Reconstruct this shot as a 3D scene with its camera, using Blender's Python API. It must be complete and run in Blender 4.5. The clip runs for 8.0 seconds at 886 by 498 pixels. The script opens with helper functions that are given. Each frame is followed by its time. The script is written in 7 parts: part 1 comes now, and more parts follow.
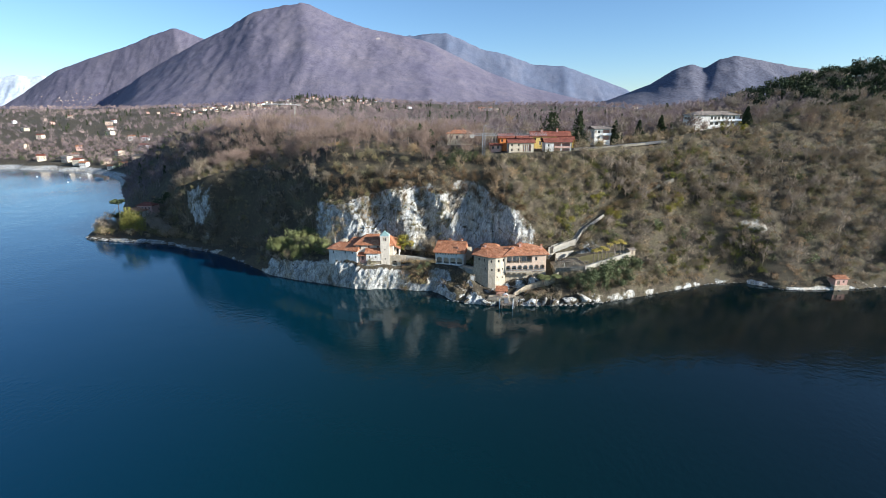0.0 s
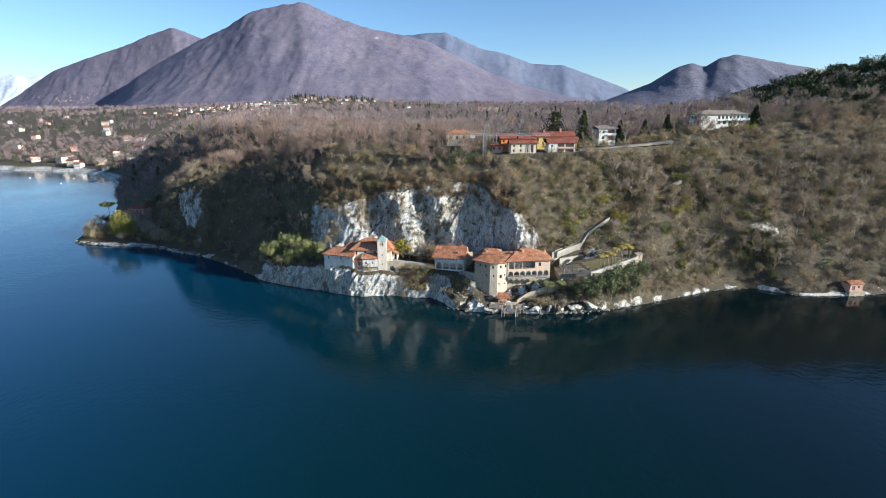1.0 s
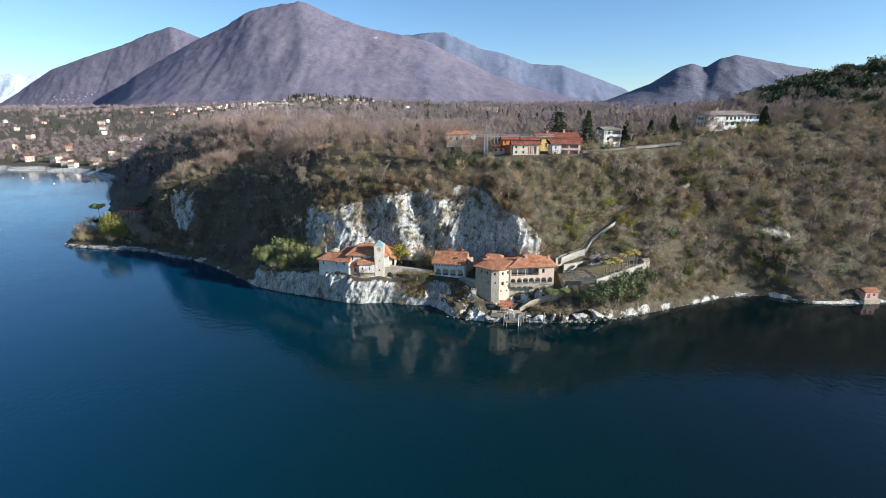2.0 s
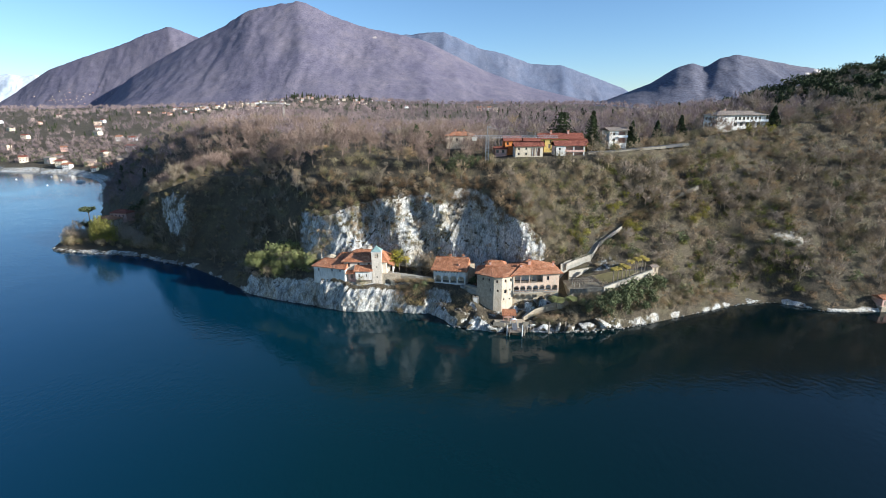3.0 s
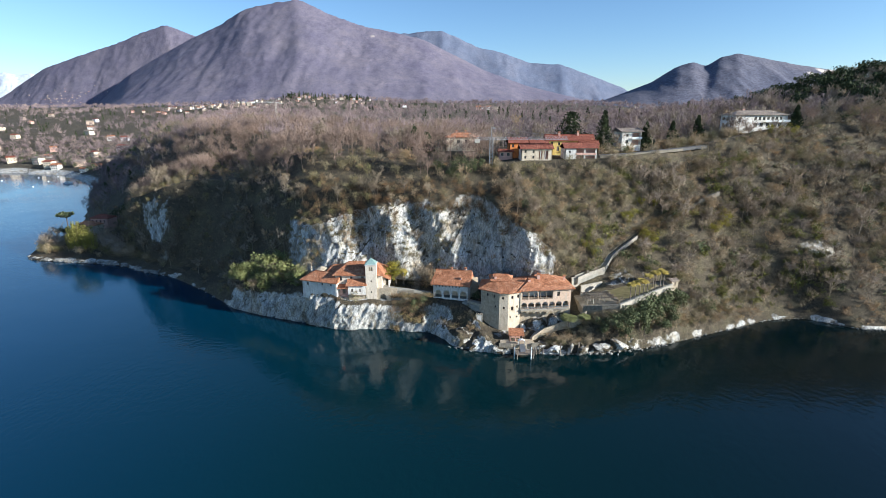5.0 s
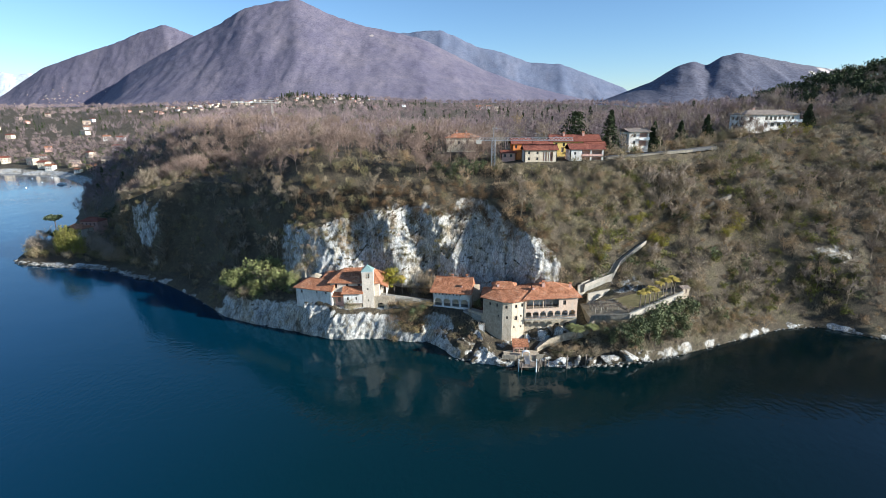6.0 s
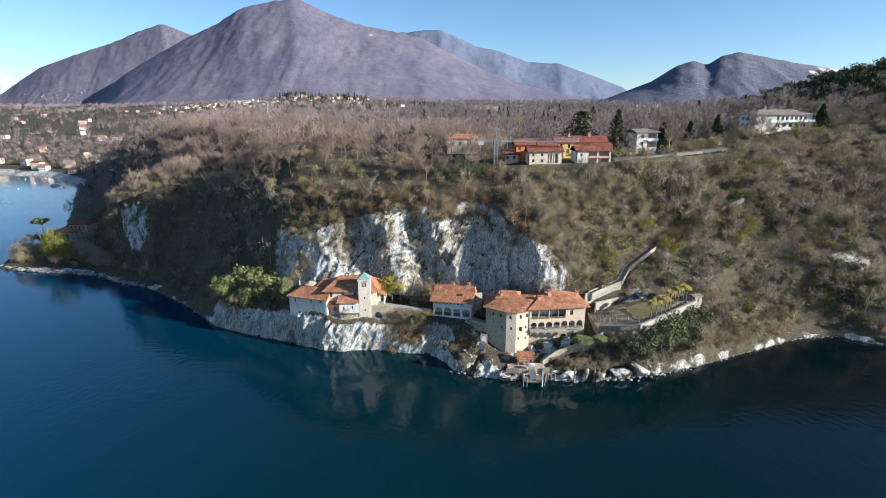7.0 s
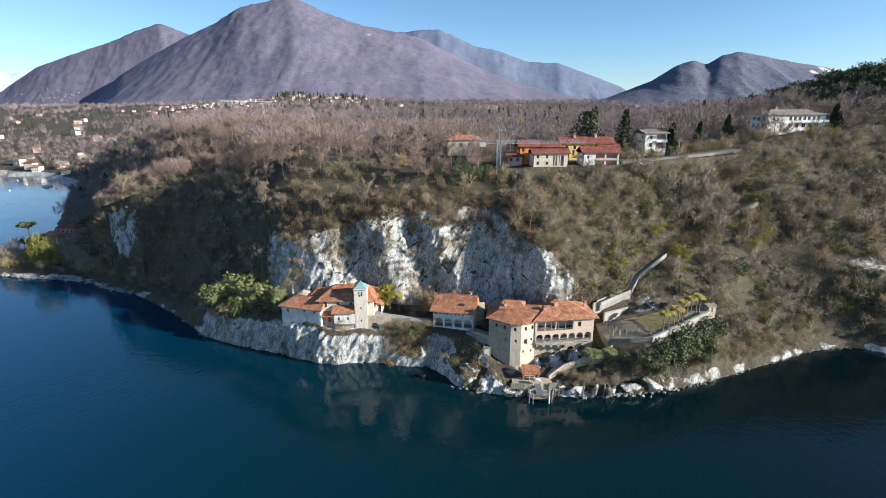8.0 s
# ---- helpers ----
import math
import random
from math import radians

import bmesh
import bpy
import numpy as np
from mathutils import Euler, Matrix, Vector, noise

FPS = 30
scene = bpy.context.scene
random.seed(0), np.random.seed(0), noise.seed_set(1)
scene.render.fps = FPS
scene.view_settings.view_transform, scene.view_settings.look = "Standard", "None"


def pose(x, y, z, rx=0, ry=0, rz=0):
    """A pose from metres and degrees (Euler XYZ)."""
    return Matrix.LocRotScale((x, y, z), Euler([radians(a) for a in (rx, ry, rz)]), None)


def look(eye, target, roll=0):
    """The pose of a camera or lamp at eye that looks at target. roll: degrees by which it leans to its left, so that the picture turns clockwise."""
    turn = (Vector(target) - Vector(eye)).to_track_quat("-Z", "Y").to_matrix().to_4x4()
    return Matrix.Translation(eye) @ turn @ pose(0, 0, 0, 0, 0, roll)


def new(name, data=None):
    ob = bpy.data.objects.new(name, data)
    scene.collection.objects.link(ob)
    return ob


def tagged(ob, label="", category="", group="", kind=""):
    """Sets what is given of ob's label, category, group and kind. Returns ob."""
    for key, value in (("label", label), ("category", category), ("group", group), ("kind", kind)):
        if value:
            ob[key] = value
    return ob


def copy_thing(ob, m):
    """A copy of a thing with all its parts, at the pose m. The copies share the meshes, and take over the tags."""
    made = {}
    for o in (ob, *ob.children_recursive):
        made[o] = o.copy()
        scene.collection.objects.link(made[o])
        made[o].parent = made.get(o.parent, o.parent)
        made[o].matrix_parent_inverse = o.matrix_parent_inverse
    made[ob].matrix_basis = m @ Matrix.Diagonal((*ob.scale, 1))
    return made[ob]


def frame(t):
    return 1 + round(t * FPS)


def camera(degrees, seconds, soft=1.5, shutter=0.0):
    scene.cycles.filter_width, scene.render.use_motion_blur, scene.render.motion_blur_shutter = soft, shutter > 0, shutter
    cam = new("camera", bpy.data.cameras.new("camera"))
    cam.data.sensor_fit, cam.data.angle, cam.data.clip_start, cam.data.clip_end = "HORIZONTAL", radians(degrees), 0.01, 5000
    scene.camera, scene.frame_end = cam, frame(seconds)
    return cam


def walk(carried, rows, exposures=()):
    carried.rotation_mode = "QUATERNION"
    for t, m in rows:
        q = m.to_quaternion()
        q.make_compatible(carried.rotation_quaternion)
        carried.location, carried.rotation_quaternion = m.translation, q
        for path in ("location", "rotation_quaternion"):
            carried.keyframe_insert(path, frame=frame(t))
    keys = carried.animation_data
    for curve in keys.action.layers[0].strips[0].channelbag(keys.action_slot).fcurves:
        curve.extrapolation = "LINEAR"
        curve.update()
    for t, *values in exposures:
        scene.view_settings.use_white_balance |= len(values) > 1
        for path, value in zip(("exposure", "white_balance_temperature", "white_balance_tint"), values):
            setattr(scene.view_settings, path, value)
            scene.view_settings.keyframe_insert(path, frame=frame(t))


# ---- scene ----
cam = camera(85.0, 8.0, soft=0.5)
PATH = [
    (0, (0.162, -4.497, 85.313), (0.16, -2.57, 84.777), -0.2),
    (0.5, (0.101, 0.416, 85.392), (0.1, 2.343, 84.855), -0.2),
    (1, (0.009, 5.228, 85.406), (0.01, 7.155, 84.868), -0.3),
    (1.5, (-0.143, 9.903, 85.409), (-0.14, 11.83, 84.871), -0.2),
    (3, (-0.673, 23.917, 85.617), (-0.664, 25.844, 85.079), -0.2),
    (3.5, (-0.898, 28.681, 85.708), (-0.888, 30.607, 85.169), -0.2),
    (4, (-1.158, 33.392, 85.799), (-1.145, 35.318, 85.26), -0.3),
    (4.5, (-1.337, 38.107, 85.856), (-1.323, 40.033, 85.316), -0.2),
    (6, (-1.623, 52.149, 85.895), (-1.605, 54.074, 85.353), -0.2),
    (6.5, (-1.796, 56.794, 85.909), (-1.777, 58.718, 85.366), -0.2),
    (7, (-2.074, 61.541, 86.009), (-2.052, 63.465, 85.466), -0.2),
    (7.5, (-2.338, 66.269, 86.017), (-2.313, 68.194, 85.473), -0.2),
    (8, (-2.548, 71.094, 86.115), (-2.521, 73.018, 85.571), -0.2),
]
walk(cam, [(t, look(eye, target, roll)) for t, eye, target, roll in PATH], [(0.0, 0.84, 5790, 8), (8.0, 0.84, 5790, 8)])

# ---- light ----
SUN_AZIMUTH, SUN_HEIGHT = radians(-19), radians(20.5)
sun_way = Vector((math.cos(SUN_AZIMUTH) * math.cos(SUN_HEIGHT), math.sin(SUN_AZIMUTH) * math.cos(SUN_HEIGHT), math.sin(SUN_HEIGHT)))
world = bpy.data.worlds.new("sky")
scene.world = world
world.use_nodes = True
sky = world.node_tree.nodes.new("ShaderNodeTexSky")
sky.sky_type, sky.sun_disc = "NISHITA", False
sky.sun_elevation = SUN_HEIGHT
sky.sun_rotation = math.pi / 2 - SUN_AZIMUTH
sky.altitude, sky.air_density, sky.dust_density, sky.ozone_density = 300, 1.0, 0.06, 3.6
world.node_tree.nodes["Background"].inputs["Strength"].default_value = 0.089
world.node_tree.links.new(sky.outputs[0], world.node_tree.nodes["Background"].inputs["Color"])
sun = new("sun", bpy.data.lights.new("sun", "SUN"))
sun.data.energy, sun.data.angle, sun.data.color = 5.4, radians(0.55), (1.0, 0.94, 0.83)
sun.matrix_world = look(sun_way * 3000, (0, 0, 0))

# ---- materials ----


def material(name, rough=0.8, metal=0.0):
    m = bpy.data.materials.new(name)
    m.use_nodes = True
    b = m.node_tree.nodes["Principled BSDF"]
    b.inputs["Roughness"].default_value = rough
    b.inputs["Metallic"].default_value = metal
    b.inputs["Specular IOR Level"].default_value = 0.25
    return m, m.node_tree, b


def node(tree, kind, **sets):
    n = tree.nodes.new(kind)
    for key, value in sets.items():
        n.inputs[key.replace("_", " ")].default_value = value
    return n


def ramp(tree, stops, source=None):
    r = tree.nodes.new("ShaderNodeValToRGB")
    els = r.color_ramp.elements
    while len(els) < len(stops):
        els.new(0.5)
    for e, (at, c) in zip(els, stops):
        e.position = at
        e.color = (*c, 1) if len(c) == 3 else c
    if source is not None:
        tree.links.new(source, r.inputs[0])
    return r


def noise_tex(tree, scale, detail=5, stretch=(1, 1, 1), rough=0.6, local=False, turn=(0, 0, 0)):
    co = tree.nodes.new("ShaderNodeTexCoord")
    mp = tree.nodes.new("ShaderNodeMapping")
    if any(turn):
        mp.vector_type = "TEXTURE"
        stretch = tuple(1 / v for v in stretch)
    mp.inputs["Scale"].default_value = stretch
    mp.inputs["Rotation"].default_value = turn
    n = node(tree, "ShaderNodeTexNoise", Scale=scale, Detail=detail, Roughness=rough)
    if local:
        tree.links.new(co.outputs["Object"], mp.inputs[0])
    else:
        geo = tree.nodes.new("ShaderNodeNewGeometry")
        tree.links.new(geo.outputs["Position"], mp.inputs[0])
    tree.links.new(mp.outputs[0], n.inputs["Vector"])
    return n


def mix(tree, fac, a, b, mode="MIX"):
    m = tree.nodes.new("ShaderNodeMix")
    m.data_type, m.blend_type = "RGBA", mode
    for slot, value in ((0, fac), (6, a), (7, b)):
        if isinstance(value, (int, float)):
            m.inputs[slot].default_value = value
        elif isinstance(value, tuple):
            m.inputs[slot].default_value = (*value, 1)
        else:
            tree.links.new(value, m.inputs[slot])
    return m.outputs[2]


def bump(tree, b, height, strength=0.4, distance=0.1):
    n = node(tree, "ShaderNodeBump", Strength=strength, Distance=distance)
    tree.links.new(height, n.inputs["Height"])
    tree.links.new(n.outputs[0], b.inputs["Normal"])


def plain(name, c1, c2, rough=0.8, scale=0.6, metal=0.0, relief=0.03, stretch=(1, 1, 1), stain=None, local=False):
    """A surface of two mottled tones with fine grain, and stains if given."""
    m, t, b = material(name, rough, metal)
    big = noise_tex(t, scale, 6, stretch, local=local)
    fine = noise_tex(t, scale * 9, 4, stretch, local=local)
    r = ramp(t, [(0.3, c1), (0.7, c2)], big.outputs[0])
    g = ramp(t, [(0.25, (0.72, 0.72, 0.72)), (0.75, (1.15, 1.15, 1.15))], fine.outputs[0])
    col = mix(t, 1.0, r.outputs[0], g.outputs[0], "MULTIPLY")
    if stain:
        s = noise_tex(t, scale * 2.5, 6, (stretch[0] * 1.5, stretch[1] * 1.5, stretch[2] * 0.35), 0.7, local)
        k = ramp(t, [(0.52, (0, 0, 0)), (0.68, (1, 1, 1))], s.outputs[0])
        col = mix(t, k.outputs[0], col, stain)
    t.links.new(col, b.inputs["Base Color"])
    bump(t, b, fine.outputs[0], 0.5, relief)
    return m


def tinted(name, stops, rough=0.85, thin=0.0):
    """Vegetation: its tone goes by the plant's own tint."""
    m, t, b = material(name, rough)
    a = t.nodes.new("ShaderNodeAttribute")
    a.attribute_name = "tint"
    n = noise_tex(t, 1.3, 3)
    r = ramp(t, stops, a.outputs["Fac"])
    g = ramp(t, [(0.3, (0.7, 0.7, 0.7)), (0.7, (1.2, 1.2, 1.2))], n.outputs[0])
    col = mix(t, 1.0, r.outputs[0], g.outputs[0], "MULTIPLY")
    t.links.new(col, b.inputs["Base Color"])
    b.inputs["Specular IOR Level"].default_value = 0.15
    return m


def tiles(name, c1, c2, c3, pitch=0.24):
    """Old clay barrel tiles: mottled rows with a rippled relief."""
    m, t, b = material(name, 0.85)
    big = noise_tex(t, 0.5, 5, local=True)
    fine = noise_tex(t, 2.2, 4, local=True, rough=0.8)
    r = ramp(t, [(0.32, c1), (0.5, c2), (0.68, c3)], big.outputs[0])
    g = ramp(t, [(0.36, (0.4, 0.4, 0.42)), (0.5, (0.95, 0.93, 0.9)), (0.64, (1.5, 1.45, 1.4))], fine.outputs[0])
    col = mix(t, 1.0, r.outputs[0], g.outputs[0], "MULTIPLY")
    t.links.new(col, b.inputs["Base Color"])
    co = t.nodes.new("ShaderNodeTexCoord")
    w = node(t, "ShaderNodeTexWave", Scale=1 / pitch / 3.0, Distortion=0.6, Detail=1.0)
    t.links.new(co.outputs["Object"], w.inputs["Vector"])
    bump(t, b, w.outputs["Fac"], 0.6, 0.08)
    return m


def leafy(name, c):
    return tinted(name, [(0.0, tuple(v * 0.7 for v in c)), (0.5, c), (1.0, tuple(min(1, v * 1.4) for v in c))], 0.9)


M = {}
M["plaster"] = plain("pale_plaster", (0.64, 0.52, 0.37), (0.77, 0.66, 0.5), 0.9, 0.3, stain=(0.46, 0.36, 0.25))
M["plaster_church"] = plain("old_church_plaster", (0.6, 0.51, 0.4), (0.75, 0.66, 0.54), 0.9, 0.35, stain=(0.46, 0.37, 0.28))
M["plaster_white"] = plain("white_plaster", (0.68, 0.63, 0.56), (0.82, 0.78, 0.71), 0.9, 0.3, stain=(0.5, 0.44, 0.37))
M["plaster_peach"] = plain("peach_plaster", (0.62, 0.44, 0.31), (0.7, 0.53, 0.4), 0.9, 0.25, stain=(0.55, 0.45, 0.36))
M["plaster_ochre"] = plain("yellow_plaster", (0.75, 0.52, 0.14), (0.8, 0.58, 0.2), 0.9, 0.2)
M["plaster_orange"] = plain("orange_plaster", (0.75, 0.24, 0.06), (0.8, 0.3, 0.1), 0.9, 0.2)
M["plaster_pink"] = plain("pink_plaster", (0.62, 0.36, 0.28), (0.7, 0.45, 0.36), 0.9, 0.2)
M["masonry"] = plain("old_stone_masonry", (0.36, 0.29, 0.2), (0.58, 0.48, 0.35), 0.95, 0.9, relief=0.15, stain=(0.27, 0.22, 0.16))
M["tile"] = tiles("old_clay_tiles", (0.27, 0.11, 0.055), (0.39, 0.165, 0.085), (0.49, 0.265, 0.16))
M["tile_new"] = tiles("dark_red_clay_tiles", (0.18, 0.056, 0.038), (0.24, 0.078, 0.05), (0.29, 0.11, 0.072))
M["tile_grey"] = tiles("grey_brown_tiles", (0.2, 0.16, 0.13), (0.27, 0.22, 0.18), (0.32, 0.27, 0.22))
M["copper"] = plain("green_copper", (0.22, 0.35, 0.32), (0.31, 0.42, 0.38), 0.6, 1.2, metal=0.2)
# attic and basement floors: indoor shade put into a near-black colour
M["dark"] = plain("shadowy_interior", (0.05, 0.045, 0.04), (0.08, 0.07, 0.06), 0.9, 0.6)
M["wood"] = plain("weathered_wood", (0.2, 0.15, 0.11), (0.32, 0.26, 0.2), 0.85, 1.5, stretch=(1, 1, 0.3))
M["stone_path"] = plain("pale_stone_paving", (0.27, 0.25, 0.21), (0.42, 0.39, 0.33), 0.9, 0.8, relief=0.05)
M["gravel"] = plain("pale_gravel", (0.42, 0.38, 0.32), (0.56, 0.52, 0.45), 0.95, 0.8, relief=0.05)
M["metal"] = plain("galvanised_steel", (0.35, 0.36, 0.37), (0.45, 0.46, 0.47), 0.45, 2.0, metal=0.8)
M["white"] = plain("white_paint", (0.74, 0.74, 0.72), (0.82, 0.82, 0.8), 0.5, 1.0)
M["asphalt"] = plain("worn_road", (0.1, 0.095, 0.09), (0.15, 0.145, 0.14), 0.95, 0.5)
m, t, b = material("window_glass", 0.08)
b.inputs["Base Color"].default_value = (0.03, 0.035, 0.04, 1)
b.inputs["Specular IOR Level"].default_value = 0.5
M["glass"] = m
M["bark"] = plain("grey_brown_bark", (0.17, 0.13, 0.1), (0.27, 0.22, 0.18), 0.95, 1.5, stretch=(1, 1, 0.3))
M["twig"] = tinted("bare_twigs", [(0.0, (0.169, 0.132, 0.093)), (0.25, (0.259, 0.205, 0.139)), (0.45, (0.319, 0.253, 0.186)), (0.7, (0.378, 0.303, 0.232)), (0.85, (0.368, 0.260, 0.149)), (1.0, (0.438, 0.382, 0.298))], 0.9)
# purple-brown of far bare woods, with some distance haze put into the colour
M["twig_far"] = tinted("hazy_distant_twigs", [(0.0, (0.172, 0.131, 0.129)), (0.4, (0.252, 0.189, 0.183)), (0.7, (0.326, 0.242, 0.224)), (1.0, (0.385, 0.287, 0.237))], 0.9)
M["leaf"] = leafy("evergreen_leaves", (0.125, 0.14, 0.066))
M["leaf_olive"] = leafy("olive_leaves", (0.19, 0.195, 0.075))
M["leaf_yellow"] = leafy("yellow_green_leaves", (0.25, 0.22, 0.035))
M["leaf_bamboo"] = leafy("bamboo_leaves", (0.26, 0.235, 0.06))
M["needle"] = leafy("dark_needles", (0.058, 0.072, 0.032))
M["frond"] = leafy("palm_fronds", (0.33, 0.25, 0.06))
M["brush"] = tinted("winter_brush", [(0.0, (0.163, 0.142, 0.068)), (0.2, (0.238, 0.205, 0.092)), (0.4, (0.300, 0.237, 0.150)), (0.6, (0.363, 0.286, 0.194)), (0.8, (0.401, 0.274, 0.150)), (1.0, (0.426, 0.348, 0.229))], 0.9)
M["leaf_laurel"] = leafy("laurel_leaves", (0.16, 0.155, 0.04))
M["leaf_cliff"] = leafy("dry_olive_leaves", (0.17, 0.145, 0.07))
M["twig_rim"] = tinted("brown_bare_twigs", [(0.0, (0.168, 0.121, 0.095)), (0.4, (0.269, 0.189, 0.147)), (0.7, (0.336, 0.236, 0.179)), (1.0, (0.381, 0.284, 0.221))], 0.9)
M["rust"] = tinted("rust_brown_scrub", [(0.0, (0.104, 0.072, 0.043)), (0.4, (0.192, 0.119, 0.062)), (0.7, (0.256, 0.170, 0.095)), (1.0, (0.208, 0.187, 0.085))], 0.9)
M["scrub"] = tinted("dry_scrub", [(0.0, (0.15, 0.12, 0.066)), (0.3, (0.225, 0.174, 0.094)), (0.5, (0.312, 0.222, 0.132)), (0.75, (0.4, 0.246, 0.127)), (1.0, (0.263, 0.234, 0.088))], 0.9)

# the land: pale limestone where it is bare, dry grass and leaf litter elsewhere
m, t, b = material("limestone_and_dry_ground", 0.95)
a = t.nodes.new("ShaderNodeAttribute")
a.attribute_name = "rock"
streak = noise_tex(t, 0.2, 9, (1.25, 1, 0.6), 0.7, turn=(0, 0.12, 0))
crag = noise_tex(t, 2.4, 10, (1.6, 1, 0.42), 0.75, turn=(0, 0.3, 0))
patch = noise_tex(t, 0.05, 5)
stone = ramp(t, [(0.34, (0.2, 0.2, 0.193)), (0.42, (0.37, 0.367, 0.357)), (0.49, (0.52, 0.514, 0.497)), (0.57, (0.63, 0.614, 0.582)), (0.68, (0.7, 0.675, 0.62))], streak.outputs[0])
warm = ramp(t, [(0.42, (1.0, 1.0, 0.98)), (0.56, (1.03, 0.98, 0.9)), (0.72, (1.02, 0.86, 0.66))], patch.outputs[0])
grit = ramp(t, [(0.38, (0.3, 0.3, 0.3)), (0.47, (0.85, 0.85, 0.85)), (0.6, (1.3, 1.3, 1.3))], crag.outputs[0])
stone = mix(t, 1.0, mix(t, 1.0, stone.outputs[0], warm.outputs[0], "MULTIPLY"), grit.outputs[0], "MULTIPLY")
rust = ramp(t, [(0.5, (1, 1, 1)), (0.6, (0.72, 0.66, 0.56)), (0.7, (0.5, 0.44, 0.35))], noise_tex(t, 0.28, 8, (1.2, 1, 0.7), 0.72).outputs[0])
stone = mix(t, 1.0, stone, rust.outputs[0], "MULTIPLY")
crack = node(t, "ShaderNodeTexVoronoi", Scale=0.55)
crack.feature = "DISTANCE_TO_EDGE"
skew = t.nodes.new("ShaderNodeMapping")
skew.vector_type = "TEXTURE"
skew.inputs["Rotation"].default_value = (0.0, 0.32, 0.0)
skew.inputs["Scale"].default_value = (0.55, 0.8, 2.2)
bend = mix(t, 0.16, t.nodes.new("ShaderNodeNewGeometry").outputs["Position"], noise_tex(t, 0.4, 4).outputs["Color"], "LINEAR_LIGHT")
t.links.new(bend, skew.inputs[0])
t.links.new(skew.outputs[0], crack.inputs["Vector"])
lines = ramp(t, [(0.0, (0.5, 0.5, 0.5)), (0.05, (0.86, 0.86, 0.86)), (0.14, (1, 1, 1))], crack.outputs["Distance"])
stone = mix(t, 1.0, stone, lines.outputs[0], "MULTIPLY")
soil_n = noise_tex(t, 0.12, 6, rough=0.7)
soil_f = noise_tex(t, 1.9, 8, rough=0.75)
soil = ramp(t, [(0.3, (0.05, 0.04, 0.028)), (0.5, (0.085, 0.068, 0.045)), (0.62, (0.1, 0.085, 0.05)), (0.75, (0.135, 0.102, 0.068))], soil_n.outputs[0])
soil_g = ramp(t, [(0.36, (0.35, 0.35, 0.35)), (0.5, (1.0, 1.0, 1.0)), (0.64, (2.1, 2.0, 1.85))], soil_f.outputs[0])
soil = mix(t, 1.0, soil.outputs[0], soil_g.outputs[0], "MULTIPLY")
edge = t.nodes.new("ShaderNodeMath")
edge.operation = "ADD"
t.links.new(a.outputs["Fac"], edge.inputs[0])
wob = node(t, "ShaderNodeMath")
wob.operation = "MULTIPLY_ADD"
wob.inputs[1].default_value, wob.inputs[2].default_value = 1.0, -0.5
t.links.new(noise_tex(t, 0.35, 6, rough=0.7).outputs[0], wob.inputs[0])
t.links.new(wob.outputs[0], edge.inputs[1])
cut = ramp(t, [(0.42, (0, 0, 0)), (0.58, (1, 1, 1))], edge.outputs[0])
t.links.new(mix(t, cut.outputs[0], soil, stone), b.inputs["Base Color"])
bump(t, b, mix(t, 0.12, mix(t, 0.2, crag.outputs[0], streak.outputs[0]), lines.outputs[0]), 1.0, 0.55)
M["land"] = m

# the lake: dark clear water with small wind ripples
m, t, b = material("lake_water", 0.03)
# base colour graded along x, imitating bright sky reflection left, dark slope reflection right
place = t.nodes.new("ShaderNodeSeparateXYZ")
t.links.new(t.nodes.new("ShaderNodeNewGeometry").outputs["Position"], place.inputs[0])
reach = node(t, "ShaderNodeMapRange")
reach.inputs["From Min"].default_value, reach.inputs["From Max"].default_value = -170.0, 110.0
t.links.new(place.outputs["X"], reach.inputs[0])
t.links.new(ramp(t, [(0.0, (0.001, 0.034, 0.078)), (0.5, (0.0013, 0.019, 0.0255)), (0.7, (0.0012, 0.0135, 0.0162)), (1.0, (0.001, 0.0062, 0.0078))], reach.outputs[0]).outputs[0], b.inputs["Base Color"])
b.inputs["IOR"].default_value = 1.33
b.inputs["Specular IOR Level"].default_value = 0.5
rip = noise_tex(t, 0.55, 3, (1.0, 0.7, 1), 0.55)
swell = noise_tex(t, 0.12, 3, (1.0, 0.6, 1), 0.5)
calm = noise_tex(t, 0.012, 3)
amp = ramp(t, [(0.35, (0.25, 0.25, 0.25)), (0.65, (1, 1, 1))], calm.outputs[0])
both = mix(t, 0.35, rip.outputs[0], swell.outputs[0])
bump(t, b, mix(t, 1.0, both, amp.outputs[0], "MULTIPLY"), 0.5, 0.4)
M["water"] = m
M["shingle"] = plain("pale_shore_rock", (0.15, 0.145, 0.13), (0.36, 0.34, 0.3), 0.95, 0.5, relief=0.15)
M["wall_old"] = plain("old_rendered_wall", (0.34, 0.3, 0.24), (0.52, 0.46, 0.37), 0.95, 0.4, relief=0.06, stain=(0.3, 0.28, 0.24))
M["garden_ground"] = plain("brown_garden_ground", (0.25, 0.205, 0.135), (0.42, 0.36, 0.26), 0.95, 0.35, relief=0.06)
M["masonry_dark"] = plain("mossy_dark_masonry", (0.16, 0.14, 0.11), (0.32, 0.28, 0.22), 0.95, 0.9, relief=0.15, stain=(0.13, 0.12, 0.08))
M["grass"] = plain("olive_winter_grass", (0.15, 0.135, 0.055), (0.26, 0.21, 0.1), 0.95, 0.5, relief=0.08)


